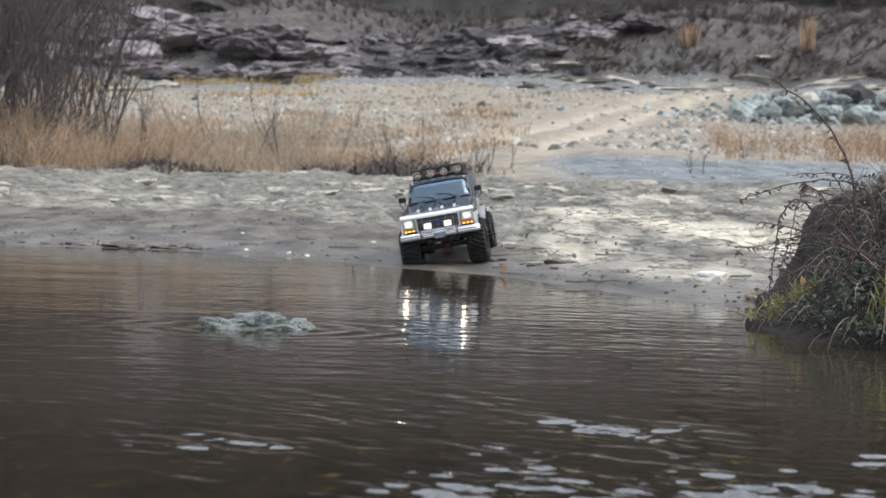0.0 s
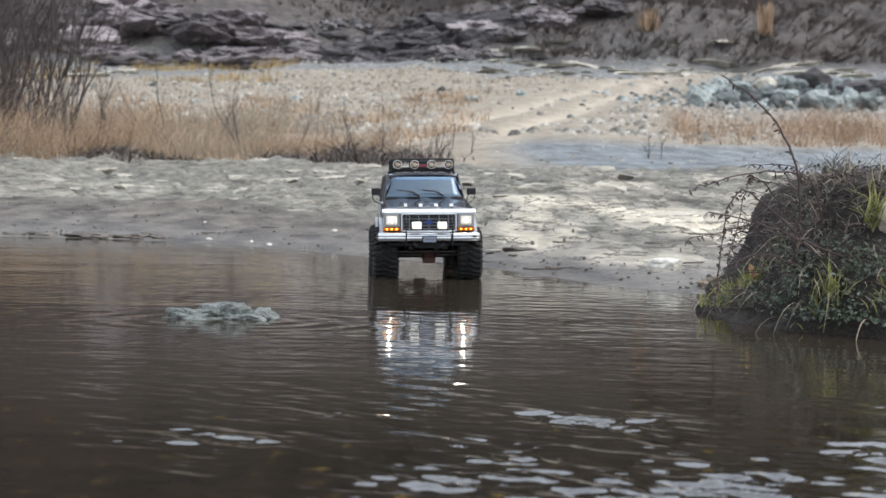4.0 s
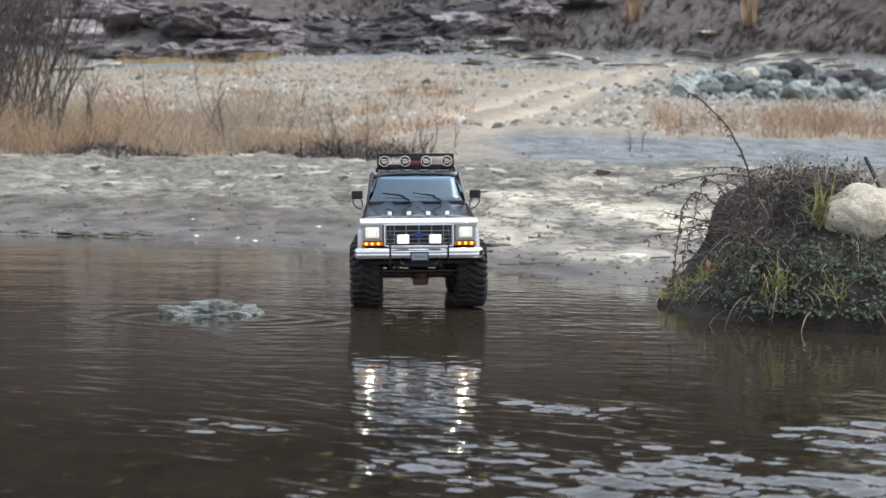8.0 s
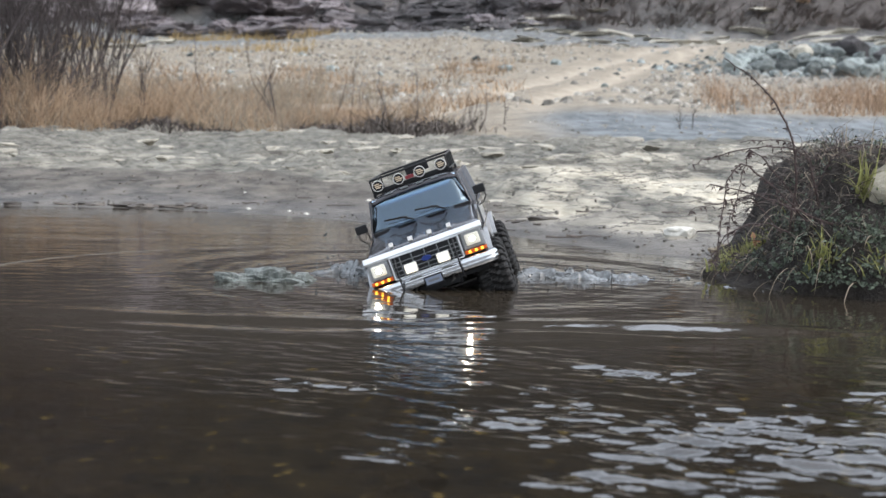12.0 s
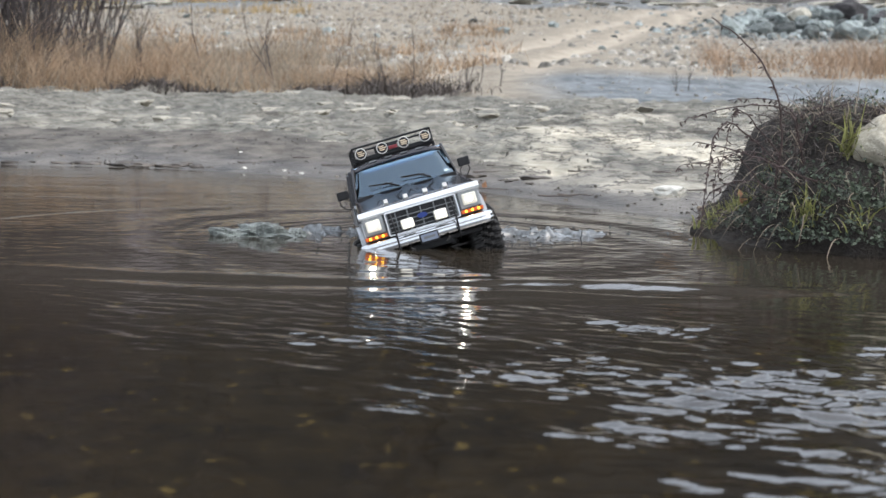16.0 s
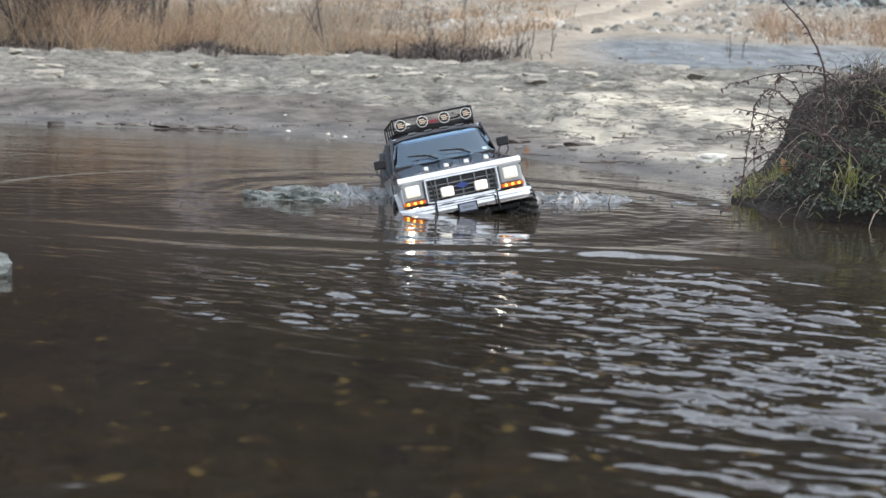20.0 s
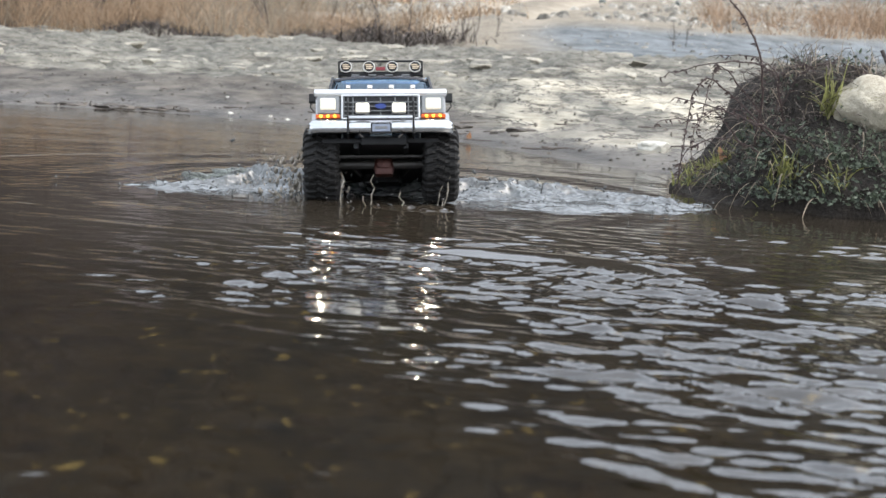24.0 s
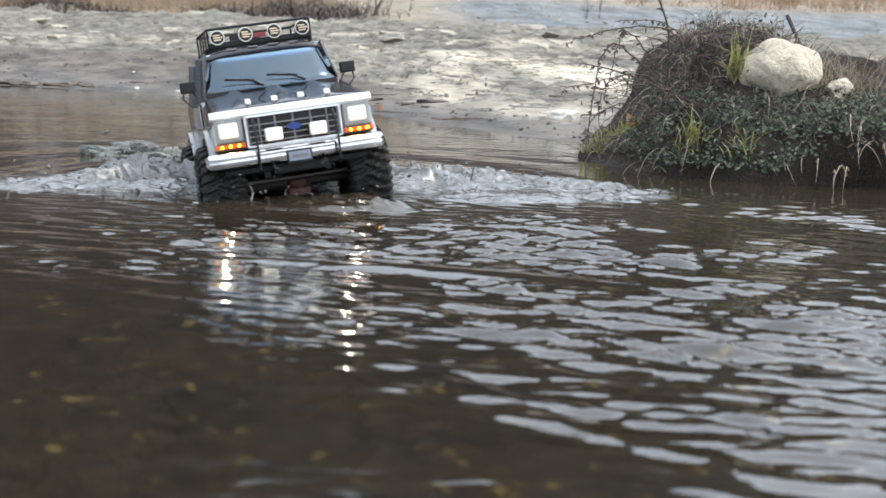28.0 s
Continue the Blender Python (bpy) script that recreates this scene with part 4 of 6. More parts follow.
bramble(1, ((0.62, 2.08, 0.10), (0.625, 2.07, 0.2), (0.605, 2.06, 0.275), (0.56, 2.05, 0.34), (0.49, 2.05, 0.392)), 0.0024, 18)
bramble(2, ((0.66, 2.05, 0.14), (0.63, 2.03, 0.23), (0.56, 2.02, 0.243), (0.48, 2.02, 0.228), (0.44, 2.02, 0.212)), 0.0016, 22)
bramble(3, ((0.63, 2.0, 0.12), (0.56, 1.99, 0.185), (0.51, 1.98, 0.215), (0.487, 1.98, 0.17), (0.478, 1.97, 0.09), (0.47, 1.97, 0.03)), 0.0017, 26)
bramble(4, ((0.70, 2.02, 0.11), (0.62, 1.98, 0.135), (0.54, 1.97, 0.165), (0.455, 1.96, 0.182)), 0.0022, 20)
bramble(5, ((0.64, 2.05, 0.13), (0.58, 2.03, 0.2), (0.535, 2.02, 0.235), (0.52, 2.02, 0.18), (0.505, 2.01, 0.12)), 0.0014, 22)
bramble(6, ((0.60, 1.96, 0.10), (0.54, 1.95, 0.12), (0.48, 1.94, 0.10), (0.465, 1.94, 0.05)), 0.0014, 14)
bramble(7, ((0.66, 2.1, 0.15), (0.69, 2.09, 0.225), (0.74, 2.08, 0.25), (0.80, 2.08, 0.24)), 0.0014, 22)
bramble(8, ((0.58, 1.98, 0.10), (0.525, 1.97, 0.16), (0.49, 1.965, 0.12), (0.50, 1.96, 0.05)), 0.0013, 18)
bramble(9, ((0.63, 2.07, 0.13), (0.575, 2.05, 0.165), (0.50, 2.04, 0.15), (0.44, 2.03, 0.135)), 0.0013, 16)
bramble(10, ((0.66, 2.12, 0.14), (0.66, 2.11, 0.22), (0.61, 2.1, 0.255), (0.53, 2.08, 0.25)), 0.0013, 18)
bramble(11, ((0.72, 2.12, 0.15), (0.73, 2.1, 0.215), (0.70, 2.09, 0.245), (0.66, 2.09, 0.23)), 0.0013, 18)


def build_stick():
    s = Strands()
    s.stem([(0, 0, 0), (-0.02, 0, 0.05), (-0.055, 0.01, 0.12)], 0.0048, 0.0036, 7)
    s.link("broken_branch", M_TWIG, None, "grey broken branch leaning up behind the boulder", "branch").matrix_world = pose(0.955, 2.3, 0.16)


build_stick()


# ---- field, far rocks, shrubs and trees ----
def tuft_field(name, count, seed, area, height, width, mat, label, lean=0.34, clump=0.5, keep=None, thin=None):
    """Dry blades scattered in clumps over an area (x0, x1, y0, y1)."""
    rnd = random.Random(seed)
    xs, ys = [], []
    while len(xs) < count:
        x, y = rnd.uniform(area[0], area[1]), rnd.uniform(area[2], area[3])
        if keep and not keep(x, y, rnd):
            continue
        for k in range(rnd.randint(3, 9)):
            xs.append(x + rnd.gauss(0, clump * 0.15))
            ys.append(y + rnd.gauss(0, clump * 0.15))
    zs = land(np.array(xs), np.array(ys))[0]
    s = Strands()
    for x, y, z in zip(xs, ys, zs):
        h = height * rnd.uniform(0.3, 1.0) * (0.60 + 1.15 * noise.noise(Vector((x * 1.1, y * 0.5, seed))) + 0.45 * noise.noise(Vector((x * 3.7, y * 2.5, seed))))
        h *= thin(x) if thin else 1
        if h < 0.04 * height:
            continue
        a = rnd.gauss(0, lean)
        b = rnd.gauss(0, lean)
        p = [(x, y, z - 0.02), (x + a * h * 0.25, y + b * h * 0.25, z + h * 0.5), (x + a * h * 0.8, y + b * h * 0.8, z + h)]
        s.blade(p, width * rnd.uniform(0.6, 1.4), (1, rnd.gauss(0, 0.3), 0))
    return s.link(name, mat, None, label, "dry grass", kind="stuff")


def left_band(x, y, rnd):
    edge = float(shore(x)) + 5.0 + 0.6 * noise.noise(Vector((x * 0.9, y * 0.3, 0)))
    return y > edge and rnd.random() < 1 - float(smooth(x, -1.2, 0.4)) and noise.noise(Vector((x * 1.3, y * 0.5, 4))) > 0.0


def lower_right(x):
    return 1 - 0.55 * float(smooth(x, -2.4, -0.4))


tuft_field("dry_grass", 15000, 1, (-6.5, 0.3, 9.0, 15.5), 0.60, 0.0042, M_STRAW, "tall tawny dry grass behind the rock ledge", lean=0.95, clump=0.9, keep=left_band, thin=lower_right)
tuft_field("bleached_dry_grass", 11000, 7, (-7.5, 1.0, 9.2, 19), 0.46, 0.006, M_PALESTRAW, "bleached dry grass mixed into the tawny grass", lean=1.0, clump=0.8, keep=left_band, thin=lower_right)
tuft_field("tawny_field_grass", 3500, 8, (-9, 2.5, 17, 32), 0.30, 0.014, M_STRAW, "low tawny grass in patches over the field", lean=0.6, clump=1.5, keep=lambda x, y, r: noise.noise(Vector((x * 0.5, y * 0.25, 12))) > 0.0 and x < 0.05 * y)
tuft_field("pale_dry_grass", 5000, 2, (-9, 1.5, 14, 26), 0.36, 0.010, M_PALESTRAW, "pale dry grass thinning out over the field", keep=lambda x, y, r: r.random() < 1 - float(smooth(x, -3.2, 0.2)))
tuft_field("dry_grass", 3600, 3, (3.2, 11, 15.5, 22), 0.60, 0.007, M_RUSSET, "tawny dry grass beside the wet gravel", lean=0.95, keep=lambda x, y, r: x > 2.2 + (y - 12) * 0.22 and noise.noise(Vector((x * 0.7, y * 0.5, 5))) > -0.25)
tuft_field("short_field_grass", 6000, 4, (-14, 12, 20, 46), 0.16, 0.022, M_PALESTRAW, "short pale grass scattered over the field", clump=2, keep=lambda x, y, r: abs(x - float(track_mid(y))) > 1.7)
tuft_field("ochre_grass", 3000, 5, (-22, -4, 42, 54), 0.5, 0.022, M_OCHRE, "ochre grass between the far rocks", clump=2, keep=lambda x, y, r: noise.noise(Vector((x * 0.3, y * 0.3, 9))) > 0.05)
tuft_field("low_heather", 9000, 6, (-6.5, 1.2, 8.4, 10.4), 0.17, 0.008, M_DEADSTEM, "low dark stubble at the foot of the dry grass", lean=1.6, keep=lambda x, y, r: abs(y - float(shore(x)) - 5.05) < 0.3 + 0.5 * noise.noise(Vector((x * 1.3, y * 0.5, 3))))


def branch(s, rnd, p, d, ln, r, depth, spread_by=0.5):
    pts, q, w = [p.copy()], p.copy(), d.normalized()
    for k in range(4):
        w = (w + Vector((rnd.gauss(0, 0.10), rnd.gauss(0, 0.10), 0.03))).normalized()
        q = q + w * ln / 4
        pts.append(q.copy())
    s.stem(pts, r, r * 0.5, 4 if r > 0.008 else 3)
    if depth:
        for k in range(rnd.randint(2, 4)):
            i = rnd.randint(1, 4)
            side = Vector((rnd.gauss(0, 1), rnd.gauss(0, 1), rnd.gauss(0.3, 0.4))).normalized()
            branch(s, rnd, pts[i], (w + side * spread_by * rnd.uniform(0.5, 1.2)), ln * rnd.uniform(0.45, 0.75), r * 0.5, depth - 1, spread_by)


def bare_shrub(seed, x, y, h, stems, depth=4, r=0.010, mat=None, label="leafless grey-brown shrub with many thin upright stems", spread_by=0.5):
    rnd = random.Random(seed)
    root = empty("bare_shrub", pose(x, y, ground_z(x, y) - 0.05), label, "shrub", "bare shrubs")
    for i in range(stems):
        s = Strands()
        branch(s, rnd, Vector((rnd.gauss(0, 0.16), rnd.gauss(0, 0.12), 0)), Vector((rnd.gauss(0, 0.28), rnd.gauss(0, 0.28), 1)), h * rnd.uniform(0.45, 0.75), r * rnd.uniform(0.6, 1.2), depth, spread_by)
        s.link("stem", mat or M_TWIG, root)
    return root


for i, (x, y, h, n) in enumerate(((-3.95, 10.6, 2.6, 9), (-3.35, 10.9, 2.4, 8), (-4.6, 11.2, 3.0, 9), (-3.0, 11.6, 2.1, 6), (-5.3, 10.8, 3.4, 8), (-3.6, 12.2, 2.8, 7), (-6.2, 12, 3.6, 8), (-4.2, 13, 3.2, 7), (-3.55, 11.4, 2.6, 9), (-4.3, 10.9, 3.0, 9), (-3.15, 10.5, 1.5, 8), (-4.9, 11.9, 3.4, 8), (-5.7, 11.5, 3.4, 8), (-3.3, 12.6, 2.4, 6), (-4.6, 13.5, 3.4, 6), (-5.2, 12.6, 3.4, 6), (-3.9, 11.7, 2.9, 7), (-3.2, 10.2, 1.9, 9), (-3.5, 10.4, 2.3, 9), (-3.75, 10.1, 2.4, 9), (-3.05, 10.9, 1.8, 8), (-4.1, 10.2, 2.6, 8), (-3.0, 10.3, 1.3, 9), (-3.3, 10.7, 2.0, 9), (-3.6, 10.9, 2.7, 10), (-2.85, 11.2, 1.5, 7), (-4.4, 10.5, 2.8, 9), (-4.8, 10.9, 3.0, 9))):
    bare_shrub(50 + i, x, y, h, n, spread_by=0.5 if i % 3 else 0.8)
for i, (x, y, h) in enumerate(((-2.66, 12.4, 1.05), (-2.2, 13.2, 0.9), (-1.55, 12.6, 0.8), (-0.75, 13.6, 0.7), (-0.45, 12.2, 0.55), (0.45, 11.0, 0.32), (0.2, 11.6, 0.45), (2.1, 12.0, 0.28))):
    bare_shrub(80 + i, x, y, h, 3, 2, 0.007, label="thin leafless sapling standing in dry grass", spread_by=0.3)


def far_rocks():
    rnd = random.Random(91)
    kinds = [rock_mesh("rubble_rock", 500 + i, (1, 0.8, 0.62), 0.45, 0, 2, M_ROCKGREY, 0.0, 16) for i in range(6)]
    for i in range(298):
        if i < 200:
            y = rnd.uniform(28, 40)
            x = 0.285 * y + max(-2.1, min(2.6, rnd.gauss(0, 1.5)))
            s = 0.06 + 0.34 * rnd.random() ** 2.4
        else:
            y = rnd.uniform(24, 52)
            x = rnd.uniform(-0.25 * y, 0.36 * y)
            s = 0.04 + 0.2 * rnd.random() ** 3
        ob = link("rubble_rock", kinds[i % 6])
        ob.matrix_world = pose(x, y, ground_z(x, y) + s * 0.15 + (0.08 if i < 200 and s > 0.2 else 0), rnd.uniform(-25, 25), rnd.uniform(-25, 25), rnd.uniform(0, 360)) @ Matrix.Diagonal((s, s, s, 1))
        tagged(ob, "angular grey-green rock in the rubble heap" if i < 200 else "loose grey stone on the field", "rock", "rubble rocks" if i < 200 else "field stones")
    for i in range(9):
        x, y = rnd.gauss(12.6, 0.9), rnd.uniform(35, 39)
        k = rnd.uniform(0.35, 0.85)
        stone("dark_rubble_rock", 615 + i, (x, y), (k, k * 0.8, k * 0.6), rnd.uniform(0, 90), M_ROCKDARK, "dark angular rock at the end of the rubble heap", "rock", "dark rubble rocks", rough=0.3, level=2)
    ob = stone("white_rubble_rock", 610, (9.6, 36.5), (0.36, 0.30, 0.26), 20, M_ROCKPALE, "pale rock on top of the rubble heap", level=2)
    ob.location.z += 0.12
    dark = [rock_mesh("outcrop_block", 640 + i, (1, 0.9, 0.42), 0.3, 0.7, 3, M_ROCKDARK, 4) for i in range(6)]
    for i in range(110):
        x, y = rnd.gauss(-0.4, 2.3), rnd.uniform(56, 66)
        if i > 98:
            x = rnd.uniform(-14, 12)
        k = rnd.uniform(0.3, 1.15)
        ob = link("outcrop_block", dark[i % 6])
        ob.matrix_world = pose(x, y, ground_z(x, y) + 0.1 * k, rnd.gauss(0, 6), rnd.gauss(0, 8), rnd.uniform(-40, 40)) @ Matrix.Diagonal((k * 1.3, k, k * rnd.uniform(0.7, 1.3), 1))
        tagged(ob, "dark layered block of the rock outcrop", "rock", "outcrop blocks")
    mauve = [rock_mesh("pale_outcrop_rock", 660 + i, (1, 0.8, 0.34), 0.5, 0, 4, M_ROCKMAUVE, 3) for i in range(4)]
    for i, (x, y, k) in enumerate(((-6.2, 53, 1.7), (-10.2, 52, 1.4), (-3.9, 55, 1.0), (-13, 55, 2.2), (-8, 57, 2.0), (-16, 54, 1.8), (-8.4, 54, 1.1), (-4.8, 54.5, 0.8), (-11.6, 54, 1.3), (-7.2, 55.5, 1.2), (-2.5, 56, 0.9), (-12, 58, 2.0), (-9.5, 59, 1.8), (-6.4, 57.5, 1.7), (-14.5, 58, 2.1), (-4.6, 58, 1.4), (-11, 60.5, 1.9), (-7.6, 61, 1.9), (-16.5, 59, 2.0), (-5.2, 60.5, 1.3), (-13, 62, 2.0), (6.2, 58.5, 1.1), (8.8, 60, 1.3), (5.5, 60, 1.6), (7.6, 61, 1.2), (1.8, 56.5, 1.2), (-19, 56, 2.4), (4.0, 57, 1.0), (3.0, 59, 1.5))):
        ob = link("pale_outcrop_rock", mauve[i % 4])
        ob.matrix_world = pose(x, y, ground_z(x, y) + 0.1 * k, 0, 8, rnd.uniform(0, 360)) @ Matrix.Diagonal((k, k, k * 0.8, 1))
        tagged(ob, "smooth mauve-grey rock below the outcrop", "rock", "outcrop rocks")
    flat = [rock_mesh("flat_pale_rock", 680 + i, (1, 0.7, 0.17), 0.55, 0.3, 2, M_ROCKPALE) for i in range(4)]
    for i in range(70):
        x, y = rnd.uniform(3, 17), rnd.uniform(47, 56)
        if i > 58:
            x, y = rnd.uniform(-16, -9), rnd.uniform(44, 47)
        k = 0.2 + 0.9 * rnd.random() ** 2
        ob = link("flat_pale_rock", flat[i % 4])
        ob.matrix_world = pose(x, y, ground_z(x, y) + 0.05, rnd.gauss(0, 4), rnd.gauss(0, 4), rnd.gauss(0, 20)) @ Matrix.Diagonal((k, k, k, 1))
        tagged(ob, "flat pale rock shelf above the field", "rock", "pale rock shelves")


far_rocks()


def scattered_stones(name, seed, count, where, size, mat, label):
    """Small stones past counting, joined into one mesh."""
    rnd = random.Random(seed)
    pts = []
    while len(pts) < count:
        p = where(rnd)
        if p:
            pts.append(p)
    zs = land(np.array([p[0] for p in pts]), np.array([p[1] for p in pts]))[0]
    v, f = [], []
    for (x, y), z in zip(pts, zs):
        s = size[0] + (size[1] - size[0]) * rnd.random() ** 2.2
        b, a0 = len(v), rnd.uniform(0, 6.28)
        n = rnd.choice((4, 5, 5))
        for k in range(n):
            a = a0 + 6.283 * k / n + rnd.gauss(0, 0.2)
            v.append((x + s * math.cos(a), y + s * math.sin(a), z - 0.02 + rnd.uniform(0, 0.25) * s))
        for k in range(n):
            a = a0 + 6.283 * k / n + rnd.gauss(0, 0.3)
            v.append((x + 0.55 * s * math.cos(a), y + 0.55 * s * math.sin(a), z + s * rnd.uniform(0.35, 0.7)))
        for k in range(n):
            f.append((b + k, b + (k + 1) % n, b + n + (k + 1) % n, b + n + k))
        f.append(tuple(range(b + n, b + 2 * n)))
    return tagged(link(name, mesh_of(name, v, f, mat)), label, "stones", kind="stuff")


def on_field(rnd):
    y = rnd.uniform(17, 54)
    x = rnd.uniform(-0.33 * y, 0.40 * y)
    off = abs(x - float(track_mid(y)))
    if off < 1.2 and rnd.random() < 0.8 or noise.noise(Vector((x * 0.4, y * 0.2, 8))) < rnd.uniform(-0.5, 0.3):
        return None
    return x, y


def in_rubble(rnd):
    y = rnd.uniform(28, 41)
    return rnd.gauss(0.28 * y, 1.7), y


def under_outcrop(rnd):
    return rnd.gauss(0, 2.4), rnd.uniform(54, 67)


def on_mud(rnd):
    x = rnd.uniform(-2.2, 0.85)
    u = 0.04 + 1.15 * rnd.random() ** 1.3
    if noise.noise(Vector((x * 3, u * 4, 3))) < rnd.uniform(-0.4, 0.3) or (abs(x - 0.05) < 0.2 and u < 0.6):
        return None
    return x, float(shore(x)) + u


scattered_stones("mud_crumbs", 205, 750, on_mud, (0.003, 0.010), M_CRUMBS, "dark crumbs of mud and grit strewn over the wet bank")
scattered_stones("field_gravel", 201, 5200, on_field, (0.02, 0.11), M_FIELDSTONE, "scattered grey and pale stones over the dry field")
scattered_stones("rubble_gravel", 202, 1100, in_rubble, (0.03, 0.15), M_RUBBLE, "small grey-green rubble between the larger rocks")
scattered_stones("outcrop_rubble", 203, 1800, under_outcrop, (0.06, 0.42), M_ROCKDARKBITS, "broken dark rock fragments round the outcrop")
scattered_stones("wet_gravel", 204, 420, lambda r: (r.uniform(0.6, 6), r.uniform(9, 17)), (0.006, 0.028), M_FIELDSTONE, "loose grey stones in the wet gravel")
for i, (x, y, k, t) in enumerate(((-1.55, 56.3, 0.55, 20), (-0.75, 56.6, 0.5, -25), (-2.0, 56.0, 0.3, 60))):
    stone("ice_patch", 720 + i, (x, y), (k, k * 0.5, k * 0.32), t, M_ICE, "pale blue ice at the foot of the dark outcrop", "ice", "ice patches", rough=0.5, level=2)


def reed_clump(x, y, h):
    rnd = random.Random(int(x * 10))
    s = Strands()
    z = ground_z(x, y)
    for i in range(70):
        a, b = rnd.gauss(0, 0.12), rnd.gauss(0, 0.12)
        s.blade([(x + a, y + b, z), (x + a * 1.3, y + b * 1.3, z + h * 0.5), (x + a * 1.6, y + b, z + h * rnd.uniform(0.7, 1))], 0.09, (1, 0, 0))
    s.link("reed_clump", M_STRAW, None, "tall orange-brown clump of dry reeds on the hillside", "reeds", "reed clumps")


reed_clump(10.2, 57.6, 1.15)
reed_clump(15.0, 56.9, 1.5)


def hillside():
    """Leafless brush over the hill, dark evergreens and bare trees along it."""
    rnd = random.Random(131)
    xs = [rnd.uniform(-30, 36) for _ in range(9500)]
    ys = [54 + 36 * rnd.random() ** 1.4 for _ in xs]
    zs = land(np.array(xs), np.array(ys))[0]
    s = Strands()
    for x, y, z in zip(xs, ys, zs):
        if y < 67 and abs(x + 3) < 8 and rnd.random() < 0.75:
            continue
        for k in range(11):
            h = rnd.uniform(0.06, 0.36)
            a, b = rnd.gauss(0, 1.3), rnd.gauss(0, 1.0)
            s.blade([(x, y, z - 0.1), (x + a * h * 0.5, y + b * 0.5, z + h * 0.5), (x + a * h, y + b, z + h)], rnd.uniform(0.012, 0.035), (1, 0, 0))
    s.link("hillside_brush", M_BRUSH, None, "grey-brown leafless brush covering the hillside", "brush", kind="stuff")
    for i in range(46):
        x = rnd.uniform(-60, 16) if i < 38 else rnd.uniform(16, 60)
        y = rnd.uniform(84, 120)
        h = rnd.uniform(7, 11)
        t = empty("bare_tree", pose(x, y, ground_z(x, y) - 0.3), "tall leafless tree on the hill", "tree", "bare trees")
        q = Strands()
        branch(q, rnd, Vector((0, 0, 0)), Vector((rnd.gauss(0, 0.05), 0, 1)), h * 0.6, 0.2, 0)
        top = Vector(q.v[-1])
        q.link("trunk", M_BARK, t)
        q = Strands()
        for k in range(5):
            branch(q, rnd, Vector((0, 0, h * rnd.uniform(0.2, 0.55))), Vector((rnd.gauss(0, 0.7), rnd.gauss(0, 0.7), 1)), h * 0.4, 0.09, 3, 0.8)
        q.link("crown", M_TWIG, t)
    for i, (x, y, h) in enumerate(((16.5, 76, 4.5), (18.6, 77, 5.0), (21.5, 76, 5.5), (24.5, 78, 6), (14.6, 79, 4.0), (27, 77, 5.2))):
        t = empty("evergreen_tree", pose(x, y, ground_z(x, y) - 0.2), "dark green evergreen with thin foliage on the hill", "tree", "evergreens")
        q = Strands()
        q.stem([(0, 0, 0), (0.05, 0, h * 0.5), (0, 0, h)], 0.12, 0.03, 6)
        q.link("trunk", M_BARK, t)
        q = Strands()
        for k in range(900):
            u = rnd.random()
            r = (1 - u) * h * 0.33 * math.sqrt(rnd.random()) + 0.1
            a = rnd.uniform(0, 6.283)
            p = Vector((r * math.cos(a), r * math.sin(a), h * (0.12 + 0.88 * u)))
            q.leaf(p, (math.cos(a), math.sin(a), rnd.gauss(-0.1, 0.4)), (0, 0, 1), rnd.uniform(0.25, 0.5), rnd.uniform(0.08, 0.2))
        q.link("crown", M_PINE, t)


hillside()


# ---- the scale-model truck: front towards -y, origin on the ground midway between the axles ----
AXLE_F, AXLE_R, TYRE_R, TYRE_W, WHEEL_X = -0.155, 0.157, 0.060, 0.052, 0.0915


